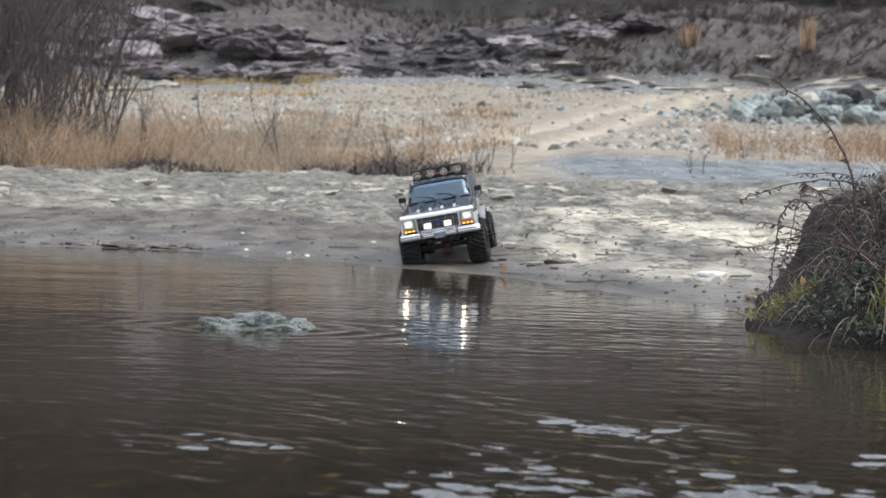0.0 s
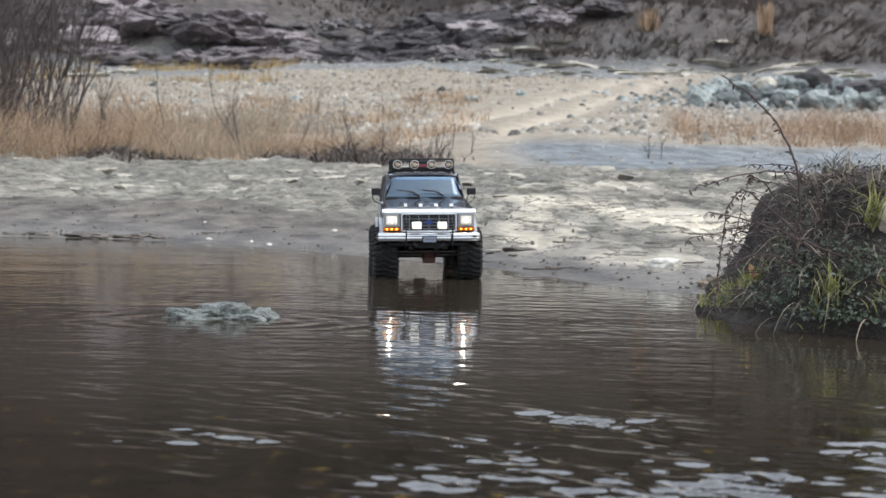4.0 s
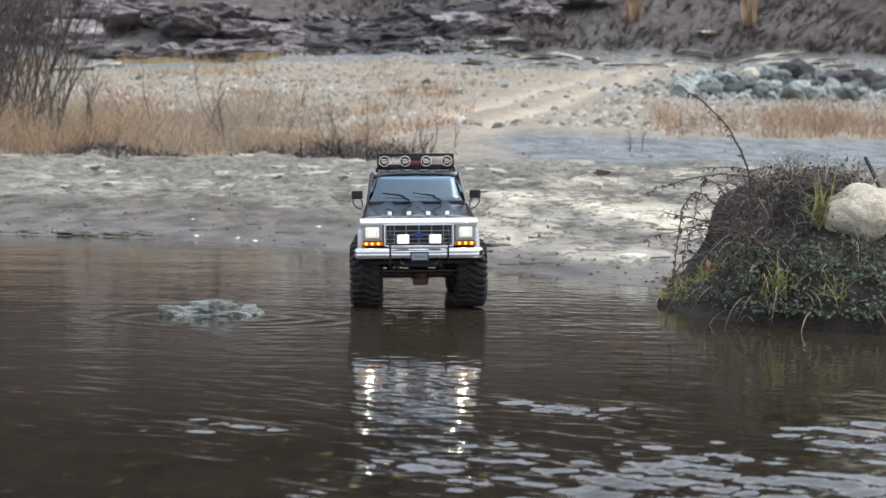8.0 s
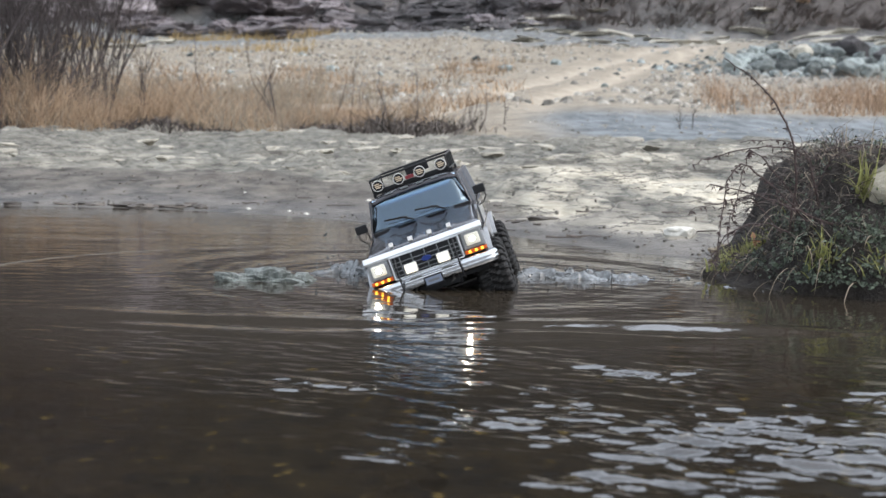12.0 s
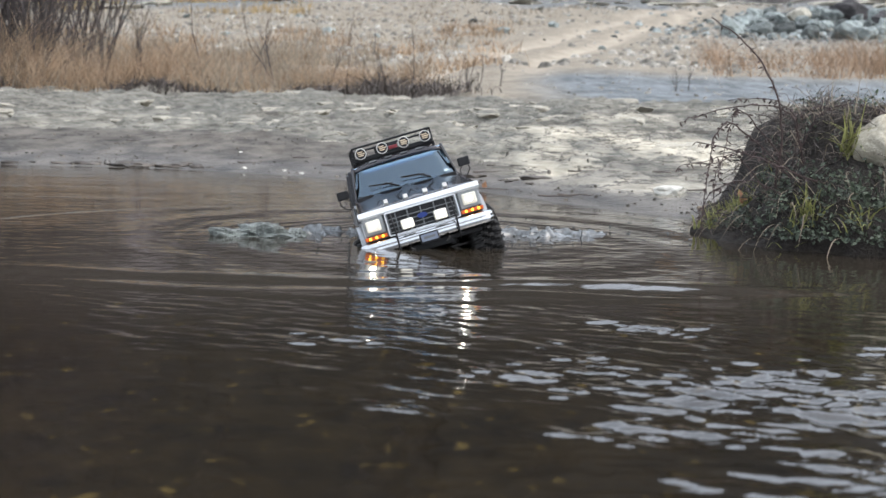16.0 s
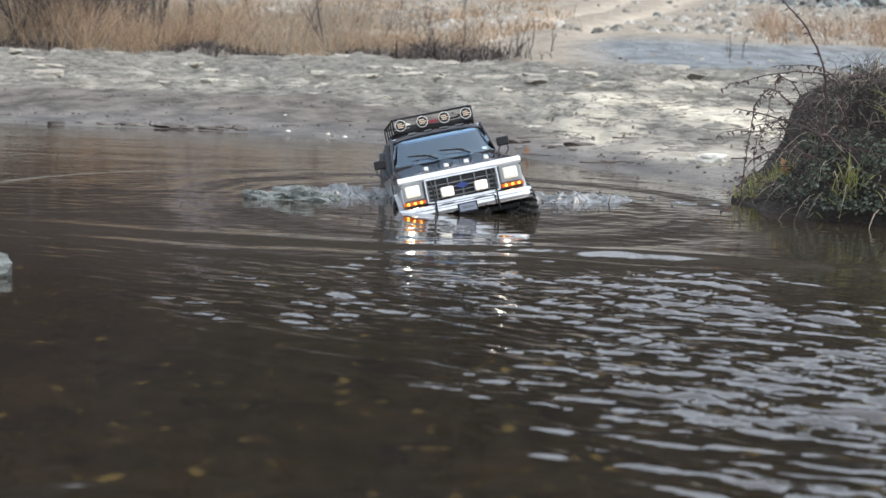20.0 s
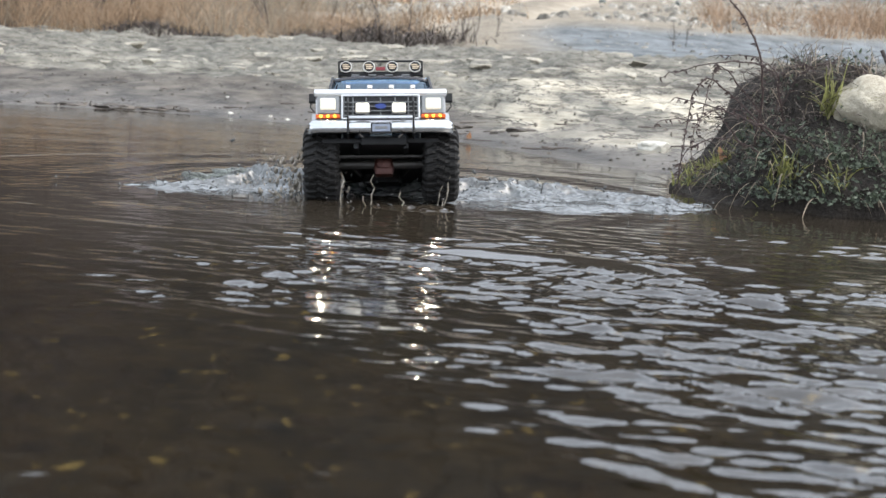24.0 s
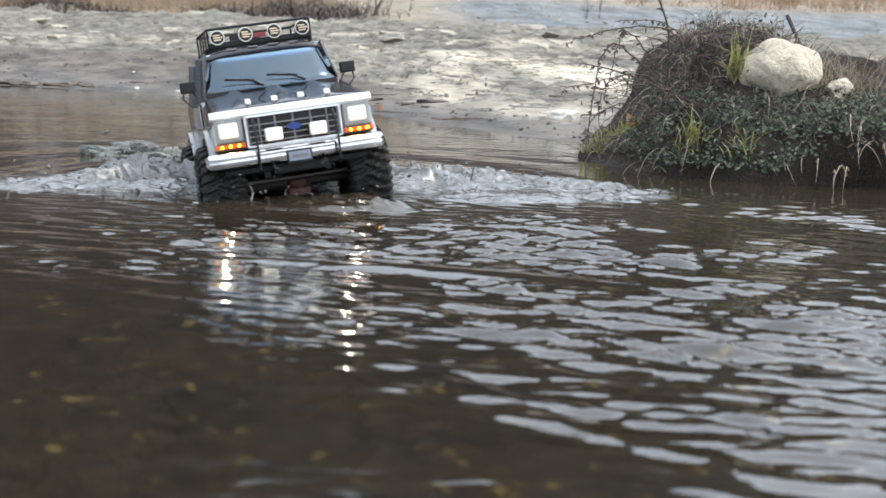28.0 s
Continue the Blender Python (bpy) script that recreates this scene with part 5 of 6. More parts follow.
def wheel_meshes():
    """A lugged mud tyre and a black rim with lug nuts, about the x axis."""
    prof = [(-0.026, 0.030), (-0.0268, 0.038), (-0.0265, 0.046), (-0.0262, 0.050), (-0.0245, 0.0535), (-0.021, 0.0555), (-0.013, 0.0563), (-0.006, 0.0566), (-0.002, 0.0567),
            (0.002, 0.0567), (0.006, 0.0566), (0.013, 0.0563), (0.021, 0.0555), (0.0245, 0.0535), (0.0262, 0.050), (0.0265, 0.046), (0.0268, 0.038), (0.026, 0.030)]
    rings, count = [], 168
    for i in range(count):
        ring = []
        for x, r in prof:
            side = 1 if x > 0 else -1
            shift = (3 if side > 0 else 0) + abs(x) * 110
            lug = ((i + shift) % 6) < 3.4
            if r > 0.052:
                centre = abs(x) < 0.007
                r = r + (0.0042 if (((i + 1 + x * 300) % 6) < 3 if centre else lug) else 0)
            elif r > 0.044:
                x = x + side * (0.0024 if lug else 0)
            a = 2 * math.pi * i / count
            ring.append((x, r * math.sin(a), r * math.cos(a)))
        rings.append(ring)
    rings.append(rings[0])
    v, f = loft(rings, closed=False, caps=False)
    k = len(prof)
    f = [tuple(j % (count * k) for j in q) for q in f]
    tyre = mesh_of("tyre", v[:count * k], f)
    tyre.materials.append(M_RUBBER)
    bm = bmesh.new()
    for side in (-1, 1):
        for r0, r1, d in ((0.031, 0.0285, 0.006), (0.026, 0.024, 0.003)):
            bmesh.ops.create_cone(bm, cap_ends=False, segments=24, radius1=r0, radius2=r1, depth=d, matrix=Matrix.Translation((side * 0.021, 0, 0)) @ Matrix.Rotation(radians(90 * side), 4, "Y"))
        bmesh.ops.create_cone(bm, cap_ends=True, segments=24, radius1=0.027, radius2=0.024, depth=0.003, matrix=Matrix.Translation((side * 0.015, 0, 0)) @ Matrix.Rotation(radians(90 * side), 4, "Y"))
        for k in range(6):
            t = Matrix.Rotation(2 * math.pi * k / 6, 4, "X")
            add_box(bm, t @ Vector((side * 0.018, 0, 0.017)), (0.005, 0.006, 0.017), 0.001, t)
    bmesh.ops.create_cone(bm, cap_ends=True, segments=18, radius1=0.031, radius2=0.031, depth=0.04, matrix=Matrix.Rotation(radians(90), 4, "Y"))
    rim = bpy.data.meshes.new("rim")
    bm.to_mesh(rim)
    bm.free()
    rim.materials.append(M_STEEL)
    bm = bmesh.new()
    for side in (-1, 1):
        bmesh.ops.create_cone(bm, cap_ends=True, segments=6, radius1=0.006, radius2=0.005, depth=0.007, matrix=Matrix.Translation((side * 0.021, 0, 0)) @ Matrix.Rotation(radians(90), 4, "Y"))
    hub = bpy.data.meshes.new("hub_nut")
    bm.to_mesh(hub)
    bm.free()
    hub.materials.append(M_CHROME)
    return tyre, rim, hub


def build_truck():
    truck = empty("model_truck", pose(0, 0, 0), "charcoal and silver scale-model off-road truck with lit headlamps", "model truck")
    wheels = []
    tyre, rim, hub = wheel_meshes()
    for ax in (AXLE_F, AXLE_R):
        for sx in (-1, 1):
            w = new("wheel")
            w.parent, w.location = truck, (sx * WHEEL_X, ax, TYRE_R)
            for nm, me in (("tyre", tyre), ("rim", rim), ("hub_nut", hub)):
                link(nm, me, None, w)
            wheels.append(w)
    # side panels with wheel arches: silver below, charcoal above
    def arch(cy, r, z0):
        return [(cy - r * math.cos(math.pi * k / 10), z0 + r * 0.86 * math.sin(math.pi * k / 10)) for k in range(11)]
    low, belt = 0.078, 0.140
    outline = [(0.213, low + 0.012), (0.213, belt), (-0.226, belt), (-0.226, low + 0.034)]
    outline += [(-0.210, low + 0.032)] + arch(AXLE_F, 0.062, low)[2:] + [(AXLE_F + 0.066, low - 0.004), (AXLE_R - 0.066, low - 0.004)] + arch(AXLE_R, 0.062, low)
    for sx in (-1, 1):
        bm = bmesh.new()
        add_prism(bm, outline, sx * 0.0905, sx * 0.0985)
        part("side_panel", bm, M_SILVER, truck, "silver lower side panel with wheel arches")
        bm = bmesh.new()
        add_prism(bm, [(0.211, belt), (0.211, 0.176), (-0.078, 0.176), (-0.10, 0.170), (-0.224, 0.1535), (-0.224, belt)], sx * 0.088, sx * 0.0965)
        part("upper_side", bm, M_PAINT, truck)
        bm = bmesh.new()
        add_box(bm, (sx * 0.0990, 0.0, belt + 0.001), (0.0025, 0.40, 0.0035), 0.0008)
        part("side_moulding", bm, M_CHROME, truck)
        for cy in (AXLE_F, AXLE_R):
            bm = bmesh.new()
            o = [(cy + 0.070 * math.cos(math.pi * k / 14), low + 0.062 * math.sin(math.pi * k / 14)) for k in range(2, 13)]
            i_ = [(cy + 0.062 * math.cos(math.pi * k / 14), low + 0.053 * math.sin(math.pi * k / 14)) for k in range(12, 1, -1)]
            add_prism(bm, o + i_, sx * 0.094, sx * 0.1055)
            part("arch_flare", bm, M_SILVER, truck)
        bm = bmesh.new()
        add_prism(bm, [(-0.07, 0.083), (-0.07, 0.172), (0.045, 0.172), (0.045, 0.083)], sx * 0.0975, sx * 0.0992)
        d = part("door", bm, M_SILVER, truck)
        bm = bmesh.new()
        add_box(bm, (sx * 0.1003, 0.032, 0.148), (0.003, 0.016, 0.005), 0.001)
        part("handle", bm, M_CHROME, d)
        bm = bmesh.new()
        add_pipe(bm, [(sx * 0.097, -0.066, 0.080), (sx * 0.107, -0.06, 0.074), (sx * 0.107, 0.06, 0.074), (sx * 0.097, 0.066, 0.080)], 0.0028)
        part("rock_slider", bm, M_BLACK, truck)
        bm = bmesh.new()
        r = Matrix.Rotation(radians(180), 4, "Z")
        add_box(bm, (sx * 0.0880, AXLE_F, 0.118), (0.006, 0.115, 0.05), 0.002)
        part("inner_fender", bm, M_BLACK, truck)
    # hood: a crowned panel with a raised centre rib and side ribs
    rings = []
    for y, z, w in ((-0.228, 0.1525, 0.0985), (-0.222, 0.1575, 0.0985), (-0.20, 0.1605, 0.0975), (-0.15, 0.1690, 0.0955), (-0.10, 0.1780, 0.0930), (-0.076, 0.1835, 0.0915)):
        top = []
        for k in range(25):
            s = k / 24 * 2 - 1
            zz = z + 0.0045 * (1 - abs(s) ** 2.5)
            amt = float(min(max((y + 0.225) / 0.03, 0), 1))
            zz += amt * (0.003 * math.exp(-(s / 0.045) ** 2) + 0.0025 * math.exp(-((abs(s) - 0.58) / 0.06) ** 2) - 0.002 * (1 if 0.12 < abs(s) < 0.5 else 0))
            top.append((s * w, y, zz))
        rings.append(top)
    v, f = loft(rings, closed=False, caps=False)
    me = mesh_of("hood", v, f, M_PAINT, True)
    link("hood", me, None, truck).modifiers.new("thick", "SOLIDIFY").thickness = 0.003
    bm = bmesh.new()
    add_box(bm, (0, -0.2295, 0.1535), (0.2015, 0.0070, 0.0105), 0.002, Matrix.Rotation(radians(-38), 4, "X"))
    part("hood_trim", bm, M_TRIM, truck, "bright chrome strip along the hood's front edge")
    for x, w in ((-0.0495, 0.0058), (-0.0165, 0.0066), (0.0165, 0.0066), (0.0495, 0.0062)):
        bm = bmesh.new()
        add_box(bm, (x, -0.2155, 0.1663), (w * 1.15, 0.0045, 0.0082), 0.0008, Matrix.Rotation(radians(-40), 4, "X"))
        part("hood_mark", bm, M_LAMPRING, truck, "small bright mark on the hood")
    # front face
    bm = bmesh.new()
    add_box(bm, (0, -0.2215, 0.1315), (0.197, 0.010, 0.042), 0.003)
    part("front_panel", bm, M_GREYPLASTIC, truck)
    bm = bmesh.new()
    add_box(bm, (0, -0.2285, 0.130), (0.114, 0.006, 0.036), 0.002)
    g = part("grille", bm, M_BLACK, truck, "black grille with thin grey bars")
    for z in (0.1165, 0.1235, 0.1305, 0.1375):
        bm = bmesh.new()
        add_box(bm, (0, -0.2325, z), (0.112, 0.003, 0.0016), 0.0004)
        part("grille_bar", bm, M_GREYPLASTIC, g)
    for x in (-0.056, -0.042, -0.022, 0.0, 0.022, 0.042, 0.056):
        bm = bmesh.new()
        add_box(bm, (x, -0.2325, 0.130), (0.0018, 0.0034, 0.035), 0.0004)
        part("grille_post", bm, M_GREYPLASTIC, g)
    for c, size in (((0, -0.2322, 0.1482), (0.117, 0.005, 0.0022)), ((0, -0.2322, 0.1118), (0.117, 0.005, 0.0022)), ((-0.0585, -0.2322, 0.130), (0.0022, 0.005, 0.036)), ((0.0585, -0.2322, 0.130), (0.0022, 0.005, 0.036))):
        bm = bmesh.new()
        add_box(bm, c, size, 0.0006)
        part("grille_trim", bm, M_TRIM, g, "thin silver edge of the grille")
    bm = bmesh.new()
    bmesh.ops.create_cone(bm, cap_ends=True, segments=20, radius1=0.0085, radius2=0.0085, depth=0.003, matrix=Matrix.Translation((0, -0.2345, 0.1305)) @ Matrix.Diagonal((1, 1, 0.5, 1)) @ Matrix.Rotation(radians(90), 4, "X"))
    part("badge", bm, M_BLUE, g, "small blue oval badge")
    for sx in (-1, 1):
        bm = bmesh.new()
        add_box(bm, (sx * 0.0795, -0.2285, 0.1345), (0.034, 0.006, 0.0285), 0.002)
        part("lamp_bezel", bm, M_BEZEL, truck, "silver headlamp surround")
        bm = bmesh.new()
        add_box(bm, (sx * 0.0800, -0.2325, 0.1350), (0.0235, 0.005, 0.0185), 0.003)
        lamp = part("headlight", bm, M_HEAD, truck, "lit square warm-white headlamp")
        bm = bmesh.new()
        bmesh.ops.create_icosphere(bm, subdivisions=2, radius=0.0058, matrix=Matrix.Translation((sx * 0.0800, -0.2335, 0.1350)) @ Matrix.Diagonal((1, 0.5, 0.8, 1)))
        part("bulb", bm, M_BULB, lamp)
        bm = bmesh.new()
        add_box(bm, (sx * 0.0800, -0.2300, 0.1158), (0.037, 0.006, 0.0062), 0.001)
        lens = part("turn_signal", bm, M_AMBERLENS, truck, "amber turn signal with lit diodes")
        for k in (-1, 0, 1):
            bm = bmesh.new()
            bmesh.ops.create_icosphere(bm, subdivisions=2, radius=0.0022, matrix=Matrix.Translation((sx * 0.0800 + k * 0.0105, -0.2335, 0.1158)))
            part("diode", bm, M_AMBER, lens)
        bm = bmesh.new()
        add_box(bm, (sx * 0.0970, -0.225, 0.128), (0.003, 0.012, 0.030), 0.001)
        part("corner_trim", bm, M_SILVER, truck)
        # fog lamps on the bull bar
        bm = bmesh.new()
        add_box(bm, (sx * 0.0273, -0.2465, 0.1238), (0.0215, 0.008, 0.0165), 0.003)
        fog = part("fog_lamp", bm, M_LAMPRING, truck)
        bm = bmesh.new()
        add_box(bm, (sx * 0.0273, -0.2512, 0.1238), (0.0185, 0.003, 0.0135), 0.002)
        part("lens", bm, M_FOG, fog, "faintly lit white lens")
        bm = bmesh.new()
        add_pipe(bm, [(sx * 0.0495, -0.236, 0.145), (sx * 0.0495, -0.250, 0.132), (sx * 0.0495, -0.253, 0.108), (sx * 0.0495, -0.249, 0.084), (sx * 0.0495, -0.236, 0.079)], 0.0016)
        part("bull_bar_post", bm, M_BLACK, truck)
    bm = bmesh.new()
    add_box(bm, (0, -0.2465, 0.1095), (0.099, 0.004, 0.0045), 0.001)
    part("bull_bar_rail", bm, M_CHROME, truck)
    # bumper with a rounded section, wrapped back at its ends
    line = [(-0.1095, -0.203), (-0.1110, -0.220), (-0.1085, -0.231), (-0.1010, -0.2385), (-0.090, -0.2400), (-0.03, -0.2400), (0.03, -0.2400), (0.090, -0.2400), (0.1010, -0.2385), (0.1085, -0.231), (0.1110, -0.220), (0.1095, -0.203)]
    section = [(-0.010, 0.1090), (-0.0045, 0.1090), (-0.0015, 0.1078), (0.0006, 0.1045), (0.0012, 0.1010), (0.0004, 0.0992), (0.0012, 0.0975), (0.0008, 0.0945), (-0.0012, 0.0912), (-0.0045, 0.0890), (-0.010, 0.0888)]
    rings = []
    for i, (x, y) in enumerate(line):
        p, q = line[max(i - 1, 0)], line[min(i + 1, len(line) - 1)]
        out = Vector((q[1] - p[1], -(q[0] - p[0]), 0)).normalized()
        rings.append([(x + out.x * d, y + out.y * d, z) for d, z in section])
    v, f = loft(rings)
    link("front_bumper", mesh_of("front_bumper", v, f, M_BUMPER, True), None, truck, "chrome front bumper with a rounded face")
    bm = bmesh.new()
    add_box(bm, (0.0006, -0.2428, 0.0935), (0.0315, 0.003, 0.0165), 0.0008)
    pl = part("number_plate", bm, M_BLACK, truck, "blue-grey number plate in a black frame")
    bm = bmesh.new()
    add_box(bm, (0.0006, -0.2444, 0.0940), (0.027, 0.0012, 0.0115), 0.0003)
    part("plate_face", bm, M_PLATE, pl)
    bm = bmesh.new()
    add_box(bm, (0.0006, -0.2452, 0.0940), (0.019, 0.001, 0.0035), 0.0002)
    part("plate_bar", bm, M_GREYPLASTIC, pl)
    bm = bmesh.new()
    add_prism(bm, [(-0.100, 0.219), (-0.102, 0.226), (0.102, 0.226), (0.100, 0.219)], 0.088, 0.106, "z")
    part("rear_bumper", bm, M_CHROME, truck)
    bm = bmesh.new()
    add_box(bm, (0, 0.211, 0.132), (0.19, 0.008, 0.09), 0.003)
    tail = part("tailgate", bm, M_PAINT, truck)
    bm = bmesh.new()
    add_box(bm, (0, -0.002, 0.083), (0.178, 0.42, 0.008), 0.002)
    part("floor_pan", bm, M_BLACK, truck)
    # cab and hardtop
    def pillar(a, b, w, nm="pillar", mat=None):
        bm = bmesh.new()
        a, b = Vector(a), Vector(b)
        d = b - a
        rot = d.to_track_quat("Z", "Y").to_matrix().to_4x4()
        add_box(bm, (a + b) / 2, (w, w * 1.2, d.length), 0.0015, rot)
        return part(nm, bm, mat or M_PAINT, truck)
    for sx in (-1, 1):
        pillar((sx * 0.0890, -0.080, 0.180), (sx * 0.0795, -0.038, 0.239), 0.0048)
        pillar((sx * 0.0870, 0.048, 0.174), (sx * 0.0785, 0.040, 0.238), 0.010)
        pillar((sx * 0.0860, 0.202, 0.174), (sx * 0.0775, 0.190, 0.237), 0.012)
        for a, b, c, d in ((-0.072, 0.042, 0.034, -0.034), (0.056, 0.194, 0.182, 0.048)):
            v = [(sx * 0.0865, a, 0.1765), (sx * 0.0865, b, 0.1765), (sx * 0.0790, c, 0.235), (sx * 0.0790, d, 0.235)]
            me = mesh_of("side_window", v, [(0, 1, 2, 3)], M_GLASS)
            link("side_window", me, None, truck).modifiers.new("thick", "SOLIDIFY").thickness = 0.001
        bm = bmesh.new()
        add_box(bm, (sx * 0.0835, -0.064, 0.211), (0.0012, 0.0020, 0.062), 0.0003, Matrix.Rotation(radians(-35), 4, "X") @ Matrix.Rotation(radians(-sx * 10), 4, "Y"))
        part("screen_trim", bm, M_STEEL, truck)
    v, f = [], []
    for j in range(6):
        t = j / 5
        w, y, z = 0.0880 - 0.0090 * t, -0.083 + 0.043 * t, 0.1850 + 0.0530 * t
        for k in range(9):
            s = k / 4 - 1
            v.append((s * w, y - 0.006 * (1 - s * s), z))
    f = [(j * 9 + k, j * 9 + k + 1, j * 9 + k + 10, j * 9 + k + 9) for j in range(5) for k in range(8)]
    link("windscreen", mesh_of("windscreen", v, f, M_GLASS, True), None, truck, "tinted windscreen reflecting pale sky").modifiers.new("thick", "SOLIDIFY").thickness = 0.001
    bm = bmesh.new()
    add_box(bm, (0, -0.081, 0.1830), (0.176, 0.010, 0.006), 0.0015)
    part("cowl", bm, M_BLACK, truck)
    rings = []
    for y, z, w in ((-0.047, 0.2370, 0.079), (-0.042, 0.2420, 0.0805), (-0.02, 0.2450, 0.0810), (0.08, 0.2460, 0.0812), (0.17, 0.2450, 0.0808), (0.197, 0.2420, 0.0798), (0.203, 0.235, 0.078)):
        rings.append([(s * w, y, z - 0.007 * abs(s) ** 4) for s in [k / 8 - 1 for k in range(17)]])
    v, f = loft(rings, closed=False, caps=False)
    link("roof", mesh_of("roof", v, f, M_PAINT, True), None, truck, "charcoal hardtop roof").modifiers.new("thick", "SOLIDIFY").thickness = 0.009
    v = [(-0.080, 0.206, 0.178), (0.080, 0.206, 0.178), (0.074, 0.196, 0.234), (-0.074, 0.196, 0.234)]
    link("rear_window", mesh_of("rear_window", v, [(0, 1, 2, 3)], M_GLASS), None, truck).modifiers.new("thick", "SOLIDIFY").thickness = 0.001
    for k in range(4):
        bm = bmesh.new()
        add_box(bm, (-0.042 + k * 0.028, -0.0440, 0.2425), (0.013, 0.003, 0.0022), 0.0005)
        part("roof_marker", bm, M_GREYPLASTIC, truck)
    # wipers and mirrors
    for x in (-0.034, 0.022):
        bm = bmesh.new()
        add_pipe(bm, [(x + 0.022, -0.0900, 0.1880), (x, -0.0880, 0.1995)], 0.0014)
        wp = part("wiper", bm, M_BLACK, truck)
        bm = bmesh.new()
        add_tube(bm, (x + 0.012, -0.0880, 0.1960), (x - 0.028, -0.0850, 0.2015), 0.0014, seg=6)
        part("wiper_blade", bm, M_BLACK, wp)
    for sx in (-1, 1):
        bm = bmesh.new()
        add_box(bm, (sx * 0.1085, -0.055, 0.1985), (0.0205, 0.010, 0.0150), 0.002)
        mir = part("wing_mirror", bm, M_BLACK, truck)
        bm = bmesh.new()
        add_pipe(bm, [(sx * 0.115, -0.055, 0.191), (sx * 0.1165, -0.055, 0.184), (sx * 0.109, -0.056, 0.1745), (sx * 0.0965, -0.058, 0.1705)], 0.0011)
        add_pipe(bm, [(sx * 0.103, -0.055, 0.191), (sx * 0.0985, -0.056, 0.184), (sx * 0.099, -0.058, 0.176)], 0.0011)
        part("mirror_bracket", bm, M_STEEL, mir)
    # cabin: dash, wheel, seats and a red bag
    bm = bmesh.new()
    add_box(bm, (0, -0.062, 0.163), (0.165, 0.03, 0.026), 0.004)
    part("dashboard", bm, M_SEAT, truck)
    bm = bmesh.new()
    for k in range(16):
        a, b = 2 * math.pi * k / 16, 2 * math.pi * (k + 1) / 16
        c = Vector((0.043, -0.038, 0.176))
        add_tube(bm, c + Vector((0.017 * math.cos(a), 0.006 * math.sin(a), 0.016 * math.sin(a))), c + Vector((0.017 * math.cos(b), 0.006 * math.sin(b), 0.016 * math.sin(b))), 0.0016, seg=6)
    add_tube(bm, (0.043, -0.038, 0.176), (0.043, -0.06, 0.168), 0.003, seg=6)
    part("steering_wheel", bm, M_BLACK, truck)
    for sx in (-1, 1):
        bm = bmesh.new()
        add_box(bm, (sx * 0.043, 0.02, 0.135), (0.05, 0.055, 0.02), 0.004)
        add_box(bm, (sx * 0.043, 0.045, 0.172), (0.048, 0.014, 0.065), 0.005)
        add_box(bm, (sx * 0.043, 0.047, 0.212), (0.026, 0.010, 0.016), 0.003)
        part("seat", bm, M_SEAT, truck)
    bm = bmesh.new()
    add_box(bm, (0.002, 0.03, 0.218), (0.030, 0.02, 0.014), 0.003)
    part("cabin_pack", bm, M_RED, truck, "red pack under the roof")
    # roof rack
    bm = bmesh.new()
    x0, y0, y1, za, zb = 0.0700, -0.026, 0.160, 0.2475, 0.2725
    add_pipe(bm, [(-x0 + 0.004, y0, zb), (x0 - 0.004, y0, zb), (x0, y0 + 0.004, zb), (x0, y1 - 0.004, zb + 0.002), (x0 - 0.004, y1, zb + 0.002), (-x0 + 0.004, y1, zb + 0.002), (-x0, y1 - 0.004, zb + 0.002), (-x0, y0 + 0.004, zb), (-x0 + 0.004, y0, zb)], 0.0019)
    rack = part("roof_rack", bm, M_BLACK, truck, "black tubular roof rack")
    bm = bmesh.new()
    add_pipe(bm, [(-x0, y0, za), (x0, y0, za), (x0, y1, za), (-x0, y1, za), (-x0, y0, za)], 0.0019)
    part("lower_rail", bm, M_BLACK, rack)
    for sx in (-1, 1):
        for y in (y0, 0.02, 0.065, 0.11, y1):
            bm = bmesh.new()
            add_tube(bm, (sx * x0, y, za), (sx * x0, y, zb), 0.0016, seg=6)
            part("rack_post", bm, M_BLACK, rack)
        for y in (0.0, 0.13):
            bm = bmesh.new()
            add_box(bm, (sx * 0.072, y, 0.2425), (0.005, 0.010, 0.012), 0.001)
            part("rack_foot", bm, M_BLACK, rack)
    for k in range(9):
        bm = bmesh.new()
        add_box(bm, (0, y0 + 0.018 + k * 0.019, za + 0.001), (0.138, 0.0075, 0.002), 0.0005)
        part("rack_slat", bm, M_BLACK, rack)
    bm = bmesh.new()
    add_box(bm, (0.0, y0 - 0.001, 0.2505), (0.140, 0.003, 0.007), 0.001)
    part("front_rail_plate", bm, M_BLACK, rack)
    bm = bmesh.new()
    add_box(bm, (0, y1 + 0.001, 0.2650), (0.045, 0.006, 0.018), 0.002)
    part("rear_panel", bm, M_BLACK, rack)
    for x in (-0.058, -0.0195, 0.0195, 0.058):
        bm = bmesh.new()
        bmesh.ops.create_cone(bm, cap_ends=True, segments=24, radius1=0.0098, radius2=0.0070, depth=0.009, matrix=Matrix.Translation((x, -0.0300, 0.2600)) @ Matrix.Rotation(radians(-90), 4, "X"))
        lp = part("roof_lamp", bm, M_BLACK, rack, "round roof lamp with a pale ring")
        bm = bmesh.new()
        for k in range(20):
            a, b = 2 * math.pi * k / 20, 2 * math.pi * (k + 1) / 20
            add_tube(bm, (x + 0.0092 * math.cos(a), -0.0350, 0.2600 + 0.0092 * math.sin(a)), (x + 0.0092 * math.cos(b), -0.0350, 0.2600 + 0.0092 * math.sin(b)), 0.0009, seg=6)
        part("ring", bm, M_LAMPRING, lp)
        bm = bmesh.new()
